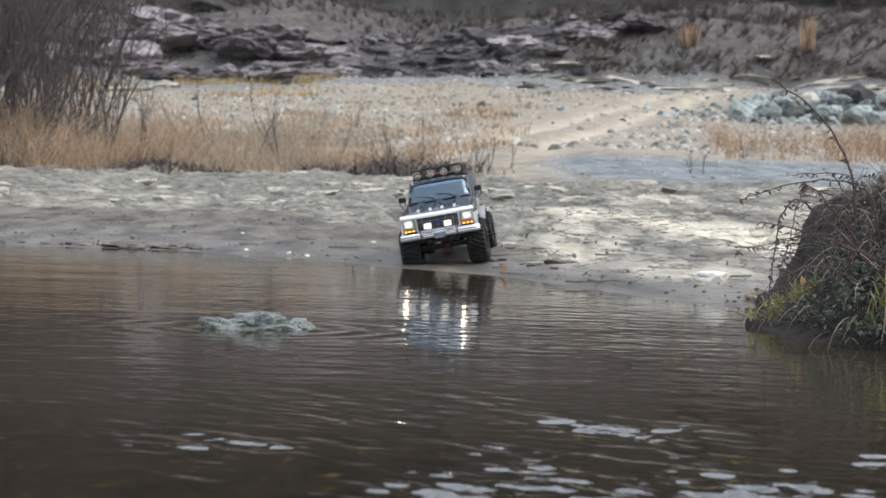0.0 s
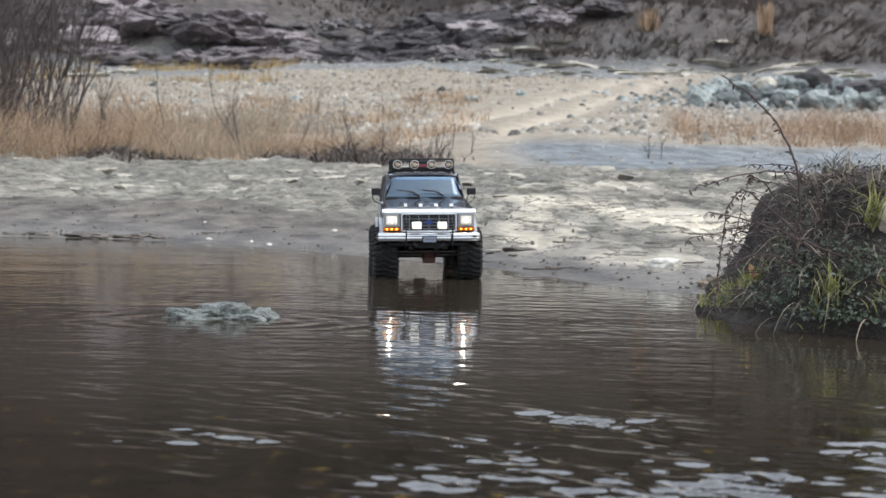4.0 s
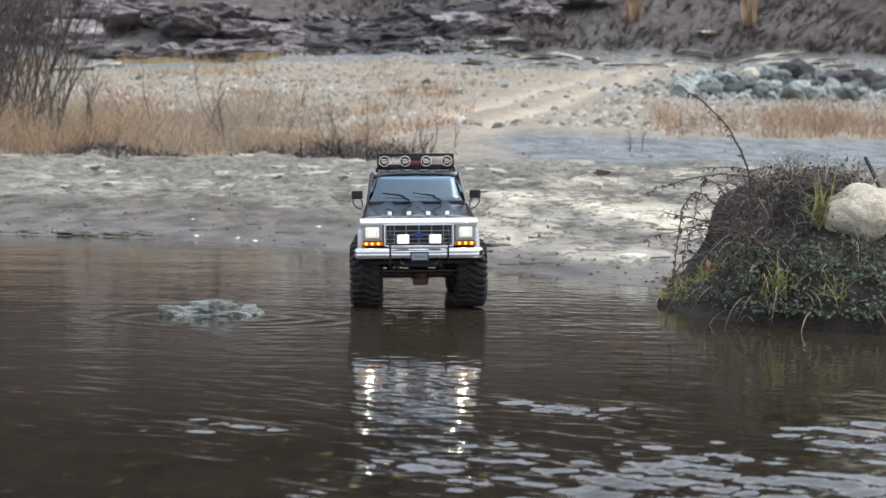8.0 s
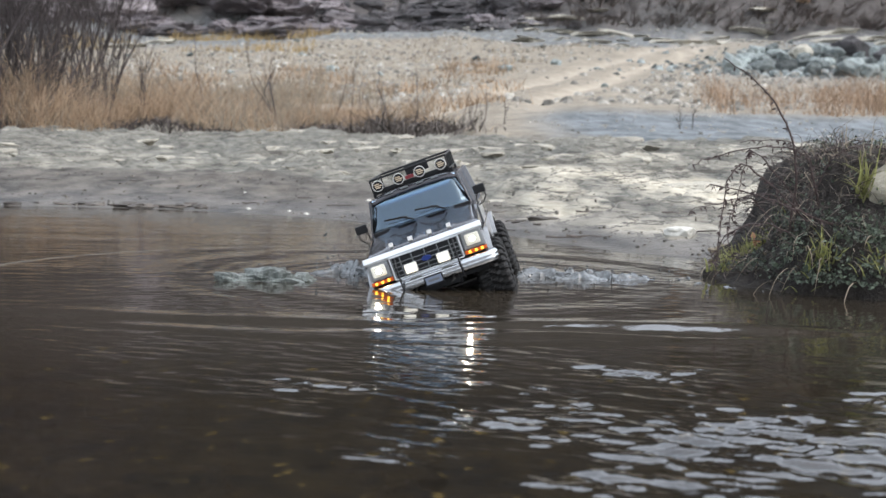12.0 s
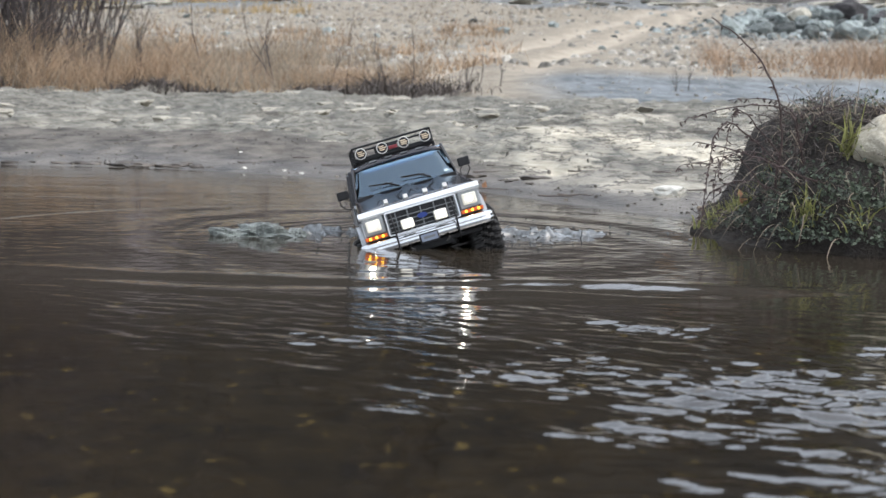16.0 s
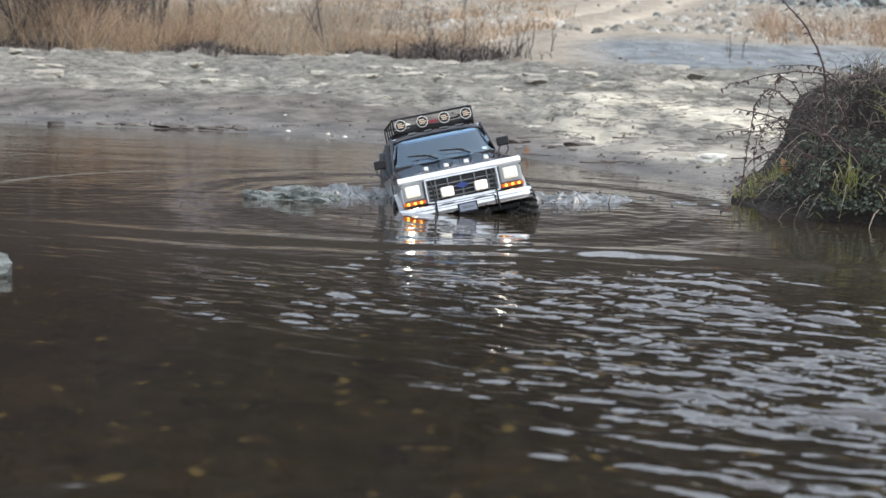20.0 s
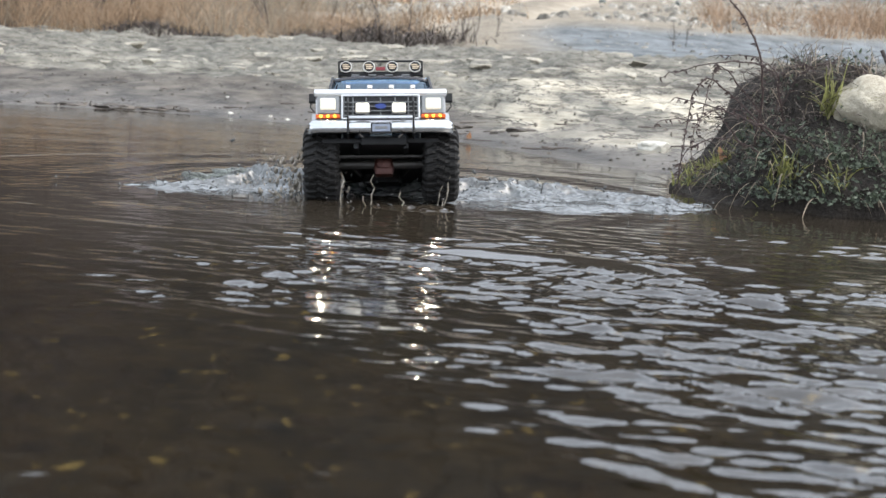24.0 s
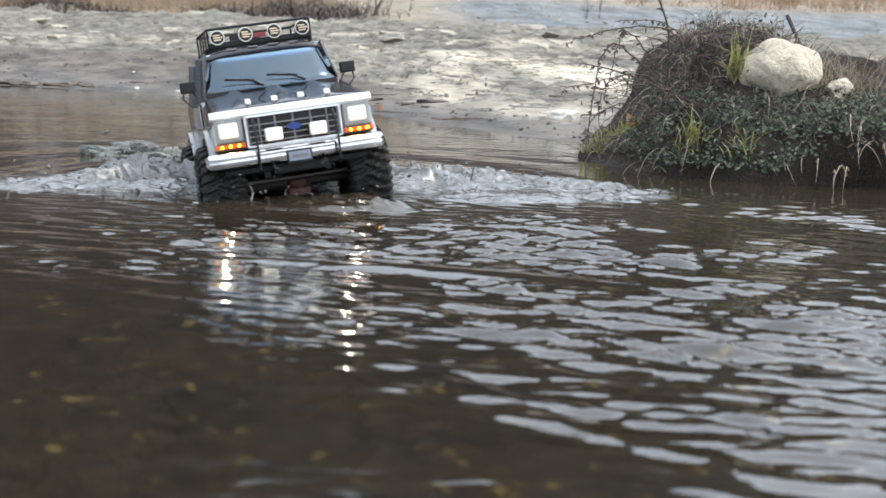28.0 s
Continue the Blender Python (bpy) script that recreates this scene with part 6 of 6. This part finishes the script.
        bmesh.ops.create_cone(bm, cap_ends=True, segments=24, radius1=0.0085, radius2=0.0085, depth=0.001, matrix=Matrix.Translation((x, -0.0349, 0.2600)) @ Matrix.Rotation(radians(90), 4, "X"))
        part("lens", bm, M_BLACK, lp)
        for dx, dz, w in ((-0.001, 0.0032, 0.010), (0.001, 0.0, 0.0125), (0, -0.0032, 0.0095)):
            bm = bmesh.new()
            add_box(bm, (x + dx, -0.0362, 0.2600 + dz), (w, 0.001, 0.0020), 0.0002)
            part("cover_mark", bm, M_LAMPFACE, lp)
    bm = bmesh.new()
    add_box(bm, (0.0, -0.0315, 0.2575), (0.016, 0.003, 0.006), 0.001)
    part("rack_light", bm, M_RED, rack, "small dark red light between the roof lamps")
    # chassis and running gear
    for sx in (-1, 1):
        bm = bmesh.new()
        add_box(bm, (sx * 0.038, 0.0, 0.078), (0.008, 0.42, 0.014), 0.001)
        part("frame_rail", bm, M_BLACK, truck)
    for cy in (AXLE_F, AXLE_R):
        bm = bmesh.new()
        add_tube(bm, (-0.08, cy, TYRE_R), (0.08, cy, TYRE_R), 0.008, seg=12)
        axle = part("axle", bm, M_STEEL, truck)
        bm = bmesh.new()
        bmesh.ops.create_icosphere(bm, subdivisions=2, radius=0.018, matrix=Matrix.Translation((0.004, cy, TYRE_R - 0.002)) @ Matrix.Diagonal((1.0, 0.85, 1.0, 1)))
        add_box(bm, (0.004, cy - 0.006, TYRE_R - 0.014), (0.028, 0.022, 0.012), 0.003)
        part("differential", bm, M_RUST, axle, "rust-red differential housing")
        for sx in (-1, 1):
            bm = bmesh.new()
            add_tube(bm, (sx * 0.050, cy + 0.012, 0.062), (sx * 0.047, cy + 0.02, 0.125), 0.006, seg=10)
            sh = part("shock", bm, M_STEEL, truck)
            bm = bmesh.new()
            for k in range(7):
                z = 0.072 + k * 0.0068
                bmesh.ops.create_cone(bm, cap_ends=False, segments=12, radius1=0.0085, radius2=0.0085, depth=0.0022, matrix=Matrix.Translation((sx * (0.0497 - 0.0003 * k), cy + 0.0135 + 0.0008 * k, z)))
            part("spring", bm, M_STEEL, sh)
            bm = bmesh.new()
            add_tube(bm, (sx * 0.045, cy, 0.056), (sx * 0.034, cy + (0.11 if cy < 0 else -0.11), 0.07), 0.0035, seg=6)
            part("link_rod", bm, M_STEEL, truck)
    bm = bmesh.new()
    add_tube(bm, (-0.07, AXLE_F - 0.025, 0.066), (0.07, AXLE_F - 0.025, 0.066), 0.0028, seg=6)
    part("tie_rod", bm, M_STEEL, truck)
    bm = bmesh.new()
    add_box(bm, (0.004, -0.205, 0.081), (0.07, 0.03, 0.014), 0.003)
    part("skid_plate", bm, M_BLACK, truck)
    for sx in (-1, 1):
        bm = bmesh.new()
        add_pipe(bm, [(sx * 0.032, -0.228, 0.090), (sx * 0.032, -0.240, 0.084), (sx * 0.026, -0.240, 0.080)], 0.0018)
        part("tow_hook", bm, M_STEEL, truck)
    bm = bmesh.new()
    add_box(bm, (0.0, 0.02, 0.078), (0.06, 0.07, 0.025), 0.004)
    part("gearbox", bm, M_BLACK, truck)
    return truck, wheels


truck, wheels = build_truck()


# ---- water thrown up and ringed by the truck ----
def disc_mesh(name, rx, ry, height, rings, sectors, mat):
    """A round patch of water surface; height(x, y, r) with r from 0 to 1, its rim under the pond's level."""
    v, f = [(0, 0, height(0, 0, 0))], []
    for j in range(1, rings + 1):
        r = j / rings
        for i in range(sectors):
            a = 2 * math.pi * i / sectors
            x, y = rx * r * math.cos(a), ry * r * math.sin(a)
            v.append((x, y, height(x, y, r)))
    for i in range(sectors):
        f.append((0, 1 + i, 1 + (i + 1) % sectors))
    for j in range(rings - 1):
        for i in range(sectors):
            a, b = 1 + j * sectors + i, 1 + j * sectors + (i + 1) % sectors
            f.append((a, a + sectors, b + sectors, b))
    return mesh_of(name, v, f, mat, True)


def wake_height(x, y, r):
    d = math.hypot(x, y * 0.8)
    swirl = 0.5 * noise.noise(Vector((x * 5, y * 5, 2)))
    rise = (0.0001 + 0.0006 * max(0, noise.noise(Vector((x * 3, y * 3, 7))))) * math.sin(2 * math.pi * d / 0.042 + swirl * 6) * math.exp(-((d - 0.32) / 0.22) ** 2)
    rise += 0.0007 * math.sin(2 * math.pi * d / 0.16 + swirl * 3) * math.exp(-((d - 0.45) / 0.2) ** 2)
    if y < 0:
        # the bow wave: an arc before the truck that trails down the current on one side, and a fainter one ahead of it
        e = math.hypot(min(x, 0) * 0.55, y) - 0.56 - 0.24 * max(x, 0) - 0.03 * swirl
        side = 0.30 + 0.70 * float(smooth(x, -0.15, 0.15))
        rise += 0.0070 * side * (0.75 + 0.5 * swirl) * math.exp(-(e / 0.032) ** 2) - 0.0016 * math.exp(-((e - 0.06) / 0.03) ** 2)
        rise += 0.0040 * side * (0.5 - swirl) * math.exp(-((e - 0.105) / 0.022) ** 2)
    return 0.0012 + rise * float(1 - smooth(r, 0.75, 1.0)) - 0.006 * float(smooth(r, 0.86, 1.0))


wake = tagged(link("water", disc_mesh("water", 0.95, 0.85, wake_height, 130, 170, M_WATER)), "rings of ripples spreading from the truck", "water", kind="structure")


def drops(rnd, count, box, lo=0.0006, hi=0.0024):
    """Stretched droplets flung about a point."""
    bm = bmesh.new()
    for i in range(count):
        p = Vector([rnd.gauss(0, 1) * b for b in box])
        p.z = abs(p.z)
        turn = Euler((rnd.gauss(0, 0.7), rnd.gauss(0, 0.7), 0)).to_matrix().to_4x4()
        bmesh.ops.create_icosphere(bm, subdivisions=1, radius=lo + (hi - lo) * rnd.random() ** 2, matrix=Matrix.Translation(p) @ turn @ Matrix.Diagonal((1, 1, rnd.uniform(1, 2.4), 1)))
    return bm


def churn(seed, rx, ry, tall, label, mat, many):
    """Broken water: a crest of steep little peaks with a sunken rim, tongues thrown up from it, and loose drops."""
    rnd = random.Random(seed)
    root = empty("splash", pose(0, 0, -0.1), label, "splash", "splashes round the truck")

    def h(x, y, r):
        p = Vector((x * 13 + seed * 7, y * 15, 0.3))
        warp = Vector((noise.noise(p), noise.noise(p + Vector((5, 2, 0))), 0)) * 0.6
        ridge = (1 - abs(noise.noise(p + warp))) ** 2 + 0.5 * (1 - abs(noise.noise(p * 2.3 + warp))) ** 2 + 0.24 * (1 - abs(noise.noise(p * 5.1 + warp))) ** 2
        swell = 0.5 + noise.noise(Vector((x * 5 + seed, y * 6, 2)))
        body = float(1 - smooth(r, 0.30, 1.0))
        return body * tall * (1.5 * ridge - 0.95) * max(0.15, swell) - 0.003 * r - 0.004 * float(smooth(r, 0.7, 1.0)) + 0.001
    link("crest", disc_mesh("crest", rx, ry, h, 76, 190, mat), None, root)
    s = Strands()
    for i in range(many // 2):
        a, q = rnd.uniform(0, 6.283), 0.75 * math.sqrt(rnd.random())
        x, y = rx * q * math.cos(a), ry * q * math.sin(a)
        z = max(0, h(x, y, q))
        d = Vector((rnd.gauss(0, 0.7), rnd.gauss(-0.2, 0.5), 1)).normalized()
        s.stem(curl(rnd, Vector((x, y, z - 0.004)), d, rnd.uniform(0.008, 0.026), 6, 0.3, 0.3), rnd.uniform(0.0010, 0.0026), 0.0005, 5)
    tagged(s.link("tongue", mat, root), kind="stuff")
    part("spray", drops(rnd, many, (rx * 0.45, ry * 0.45, tall * 1.1)), mat, root, smooth=True)["kind"] = "stuff"
    return root


splash_left = churn(1, 0.27, 0.20, 0.026, "churned grey water thrown up beside the wheels", M_CHURN, 140)
splash_right = churn(2, 0.42, 0.22, 0.021, "churned grey water thrown up beside the wheels", M_CHURN, 120)
splash_bow = churn(3, 0.15, 0.06, 0.013, "low bow wave of brown water before the truck", M_WATER, 18)


def spray(seed, count, box):
    return tagged(part("water_drops", drops(random.Random(seed), count, box), M_CHURN, None, smooth=True), "loose drops of water flung up by the wheels", "water drops", kind="stuff")


spray_left = spray(5, 110, (0.06, 0.05, 0.045))
spray_right = spray(6, 60, (0.06, 0.04, 0.022))


def curtain():
    """Muddy water flung up beside the wheel in a ragged sheet of ropes and drops."""
    rnd = random.Random(19)
    root = empty("water_curtain", pose(0, 0, -0.3), "ragged curtain of muddy water flung up by the wheel", "splash", "splashes round the truck")
    s = Strands()
    arcs = []
    for i in range(26):
        x, y = rnd.gauss(0, 0.022), rnd.gauss(0, 0.03)
        top, out = rnd.uniform(0.03, 0.12), rnd.gauss(-0.045, 0.03)
        pts = [(x + out * (k / 9) ** 1.4 + rnd.gauss(0, 0.004), y + rnd.gauss(0, 0.003), top * (1 - (1 - k / 9) ** 1.8) - 0.004) for k in range(10)]
        cut = rnd.randint(3, 6)
        s.stem(pts[:cut], rnd.uniform(0.003, 0.008), rnd.uniform(0.0008, 0.0024), 6)
        arcs += [Vector(p) for p in pts[2:]]
    s.link("rope", M_MUDDYSPRAY, root, kind="stuff")
    bm = bmesh.new()
    for i in range(420):
        p = rnd.choice(arcs) + Vector((rnd.gauss(0, 0.006), rnd.gauss(0, 0.006), rnd.gauss(0, 0.006)))
        bmesh.ops.create_icosphere(bm, subdivisions=1, radius=0.0008 + 0.0034 * rnd.random() ** 3, matrix=Matrix.Translation(p) @ Matrix.Diagonal((1, 1, rnd.uniform(0.9, 2.2), 1)))
    part("spray", bm, M_MUDDYSPRAY, root, smooth=True)["kind"] = "stuff"
    return root


flung = curtain()


def streams():
    """Water running off the front of the truck in thin uneven ropes."""
    rnd = random.Random(17)
    s = Strands()
    for i in range(7):
        x, y, z = rnd.choice((-0.085, -0.072, -0.03, 0.02, 0.078, 0.085)) + rnd.gauss(0, 0.006), rnd.gauss(0, 0.014), rnd.uniform(0.06, 0.12)
        sway = rnd.gauss(-0.006, 0.010)
        pts = [(x + rnd.gauss(0, 0.0026) + sway * (k / 9) ** 2, y + rnd.gauss(0, 0.002), z * (1 - k / 9)) for k in range(10)]
        s.stem(pts, rnd.uniform(0.0005, 0.0017), rnd.uniform(0.0004, 0.0012), 6)
    return s.link("dripping_water", M_MUDDYSPRAY, None, "thin ropes of muddy water running off the bumper", "dripping water", kind="stuff")


drips = streams()
TRUCK_ROWS = [
    (0, pose(0.0363, 3.9218, 0.0060, 2.29, -11.36, -5.80)),
    (0.5, pose(0.0365, 3.7436, -0.0123, 1.78, -3.99, -1.01)),
    (1, pose(0.0476, 3.6942, 0.0002, -0.26, -3.78, 0.14)),
    (1.5, pose(0.0507, 3.5880, -0.0159, 0.19, -2.77, 0.03)),
    (2, pose(0.0480, 3.5402, -0.0123, -0.52, -1.71, 0.02)),
    (2.5, pose(0.0371, 3.4332, -0.0153, -0.16, -2.77, 2.66)),
    (4.5, pose(0.0531, 3.0024, -0.0093, -1.65, -1.00, 2.73)),
    (5, pose(0.0532, 2.9140, -0.0060, -1.57, -0.86, 2.88)),
    (5.5, pose(0.0576, 2.8170, -0.0055, -1.22, -1.40, 2.40)),
    (6, pose(0.0627, 2.7066, -0.0078, -2.42, -0.99, 2.19)),
    (6.5, pose(0.0643, 2.6154, -0.0059, -2.11, -0.70, 2.45)),
    (7, pose(0.0680, 2.5401, -0.0053, -1.78, -1.69, 1.68)),
    (7.5, pose(0.0684, 2.4382, -0.0040, -1.59, -1.55, 1.14)),
    (8, pose(0.0711, 2.3631, -0.0035, -0.81, -1.47, 0.24)),
    (8.5, pose(0.0681, 2.2507, -0.0068, -1.02, -2.68, 0.02)),
    (9, pose(0.0670, 2.2240, -0.0242, 5.68, -6.18, -3.17)),
    (9.5, pose(0.0648, 2.1767, -0.0395, 16.18, -6.88, -4.23)),
    (10, pose(0.0633, 2.2041, -0.0404, 15.80, -3.65, -4.42)),
    (10.5, pose(0.0583, 2.1786, -0.0394, 15.62, -4.79, -3.43)),
    (11, pose(0.0583, 2.1824, -0.0563, 10.97, -7.80, -2.89)),
    (11.5, pose(0.0606, 2.1666, -0.0591, 3.24, -17.28, -2.49)),
    (12, pose(0.0597, 2.1668, -0.0607, 1.79, -20.91, -3.92)),
    (12.5, pose(0.0514, 2.1170, -0.0631, -1.04, -18.88, -1.88)),
    (14.5, pose(0.0402, 2.1167, -0.0824, -3.56, -15.94, 1.39)),
    (15, pose(0.0376, 2.1010, -0.0847, -4.70, -17.13, 3.22)),
    (15.5, pose(0.0298, 2.0981, -0.0881, -5.52, -16.78, 5.58)),
    (16, pose(0.0284, 2.1025, -0.0904, -5.83, -17.14, 6.58)),
    (16.5, pose(0.0238, 2.0966, -0.0911, -7.16, -18.34, 8.92)),
    (17, pose(0.0239, 2.0855, -0.0932, -7.62, -18.09, 9.11)),
    (17.5, pose(0.0179, 2.0896, -0.0979, -7.17, -15.76, 9.31)),
    (18, pose(0.0025, 2.1412, -0.0947, -2.20, -9.95, 8.73)),
    (18.5, pose(-0.0107, 2.1665, -0.1005, -0.09, -5.19, 9.23)),
    (19, pose(-0.0135, 2.1569, -0.1027, 0.43, -5.56, 9.73)),
    (19.5, pose(0.0173, 2.1085, -0.1044, -6.48, -16.02, 12.02)),
    (20, pose(0.0169, 2.1092, -0.1146, -9.14, -12.60, 10.03)),
    (20.5, pose(0.0248, 2.0985, -0.1201, -10.97, -11.75, 8.23)),
    (21, pose(0.0228, 2.0949, -0.1245, -11.34, -10.65, 8.08)),
    (21.5, pose(0.0040, 2.0968, -0.1157, -6.27, -5.87, 3.85)),
    (22, pose(-0.0205, 2.2159, -0.0982, 0.61, -0.70, 4.94)),
    (22.5, pose(-0.0458, 2.2609, -0.0720, 10.18, 14.09, 10.69)),
    (24.5, pose(0.0120, 1.8702, -0.0480, -24.39, -10.43, 2.54)),
    (25, pose(0.0386, 1.8046, -0.0451, -24.16, -13.34, 5.59)),
    (25.5, pose(0.0455, 1.7474, -0.0500, -18.69, -7.82, 10.72)),
    (26, pose(0.0371, 1.6891, -0.0466, -12.30, 1.42, 12.25)),
    (26.5, pose(0.0165, 1.7029, -0.0567, -13.96, -2.49, 15.92)),
    (27, pose(0.0157, 1.6837, -0.0596, -13.48, -7.77, 17.12)),
    (27.5, pose(0.0089, 1.6741, -0.0460, -7.51, -9.42, 15.55)),
    (28, pose(-0.0011, 1.6549, -0.0480, -5.03, -9.34, 10.84)),
]


# ---- what moves ----
def motions():
    walk(truck, TRUCK_ROWS)
    # wheels roll with the way the truck has gone
    way, gone, last = [(0.0, 0.0)], 0.0, TRUCK_ROWS[0]
    for row in TRUCK_ROWS[1:]:
        gone += (row[1].translation - last[1].translation).length * (1 if row[1].translation.y <= last[1].translation.y else -1)
        way.append((row[0], gone))
        last = row
    for w in wheels:
        x, y, z = w.location
        rows, steps = [], 28 * 4
        for k in range(steps + 1):
            t = 28.0 * k / steps
            turned = float(np.interp(t, [q[0] for q in way], [q[1] for q in way])) / TYRE_R
            rows.append((t, pose(x, y, z, math.degrees(turned) % 360)))
        walk(w, rows)
    # the water sheet laps to and fro and creeps down the current
    rows = []
    for k in range(57):
        t = k * 0.5
        rows.append((t, pose(0.006 * t + 0.006 * math.sin(t * 2.9), -0.006 * t + 0.010 * math.sin(t * 4.3), 0.0004 * math.sin(t * 3.1))))
    walk(water, rows)
    rise = ((0, -0.02), (16.0, -0.02), (18.0, -0.0012), (22, 0.0008), (24.5, 0.0025), (28, 0.003))
    walk(riffle, [(k * 0.5, pose(0.02 + 0.014 * math.sin(k * 0.9), 0.016 * math.sin(k * 1.7), float(np.interp(k * 0.5, [q[0] for q in rise], [q[1] for q in rise])))) for k in range(57)])
    # rings travel with the truck
    walk(wake, [(t, pose(m.translation.x, m.translation.y - 0.05, float(np.interp(t, (0, 8.2, 8.9, 28), (-0.014, -0.014, 0, 0))), 0, 0, 9 * math.sin(t * 1.7))) for t, m in TRUCK_ROWS])

    def follow(thing, dx, dy, level):
        """Keeps a piece of water beside the truck; level gives its height at times."""
        rows = []
        for t, m in TRUCK_ROWS:
            turn = m.to_euler().z
            x = m.translation.x + dx * math.cos(turn) - dy * math.sin(turn)
            y = m.translation.y + dx * math.sin(turn) + dy * math.cos(turn)
            z = float(np.interp(t, [q[0] for q in level], [q[1] for q in level]))
            rows.append((t, pose(x, y, z, 0, 0, math.degrees(turn) + 7 * math.sin(t * 5.1 + dx * 30))))
        walk(thing, rows)

    under = -0.07
    follow(splash_left, -0.20, -0.02, ((0, under), (8.4, under), (9.0, -0.019), (9.6, -0.016), (11.5, -0.012), (14, -0.020), (17.5, -0.020), (18.5, -0.014), (22, -0.009), (24.5, 0.001), (28, 0.002)))
    follow(splash_right, 0.23, -0.02, ((0, under), (8.4, under), (9.0, -0.017), (9.6, -0.015), (11.5, -0.012), (14, -0.012), (17.5, -0.014), (18.5, -0.013), (22, -0.009), (24.5, 0.001), (28, 0.002)))
    follow(drips, 0.0, -0.215, ((0, -0.3), (22.5, -0.3), (24.3, 0.0), (26.0, 0.0), (27.5, -0.06), (28, -0.07)))
    follow(splash_bow, 0.0, -0.235, ((0, under), (22.3, under), (24.5, 0.004), (28, 0.007)))
    follow(flung, -0.125, -0.10, ((0, -0.3), (22.6, -0.3), (23.6, 0.0), (25.0, 0.0), (25.5, -0.12), (25.9, -0.3), (28, -0.3)))
    follow(spray_left, -0.17, -0.06, ((0, under - 0.1), (8.6, under - 0.1), (9.4, 0.0), (12.5, 0.0), (14.5, under - 0.1), (21.5, under - 0.1), (22.5, 0.0), (25.2, 0.01), (28, 0.0)))
    follow(spray_right, 0.17, -0.10, ((0, under - 0.1), (8.6, under - 0.1), (9.4, 0.0), (12.0, 0.0), (14.5, under - 0.1), (21.5, under - 0.1), (22.5, 0.0), (28, 0.0)))


motions()
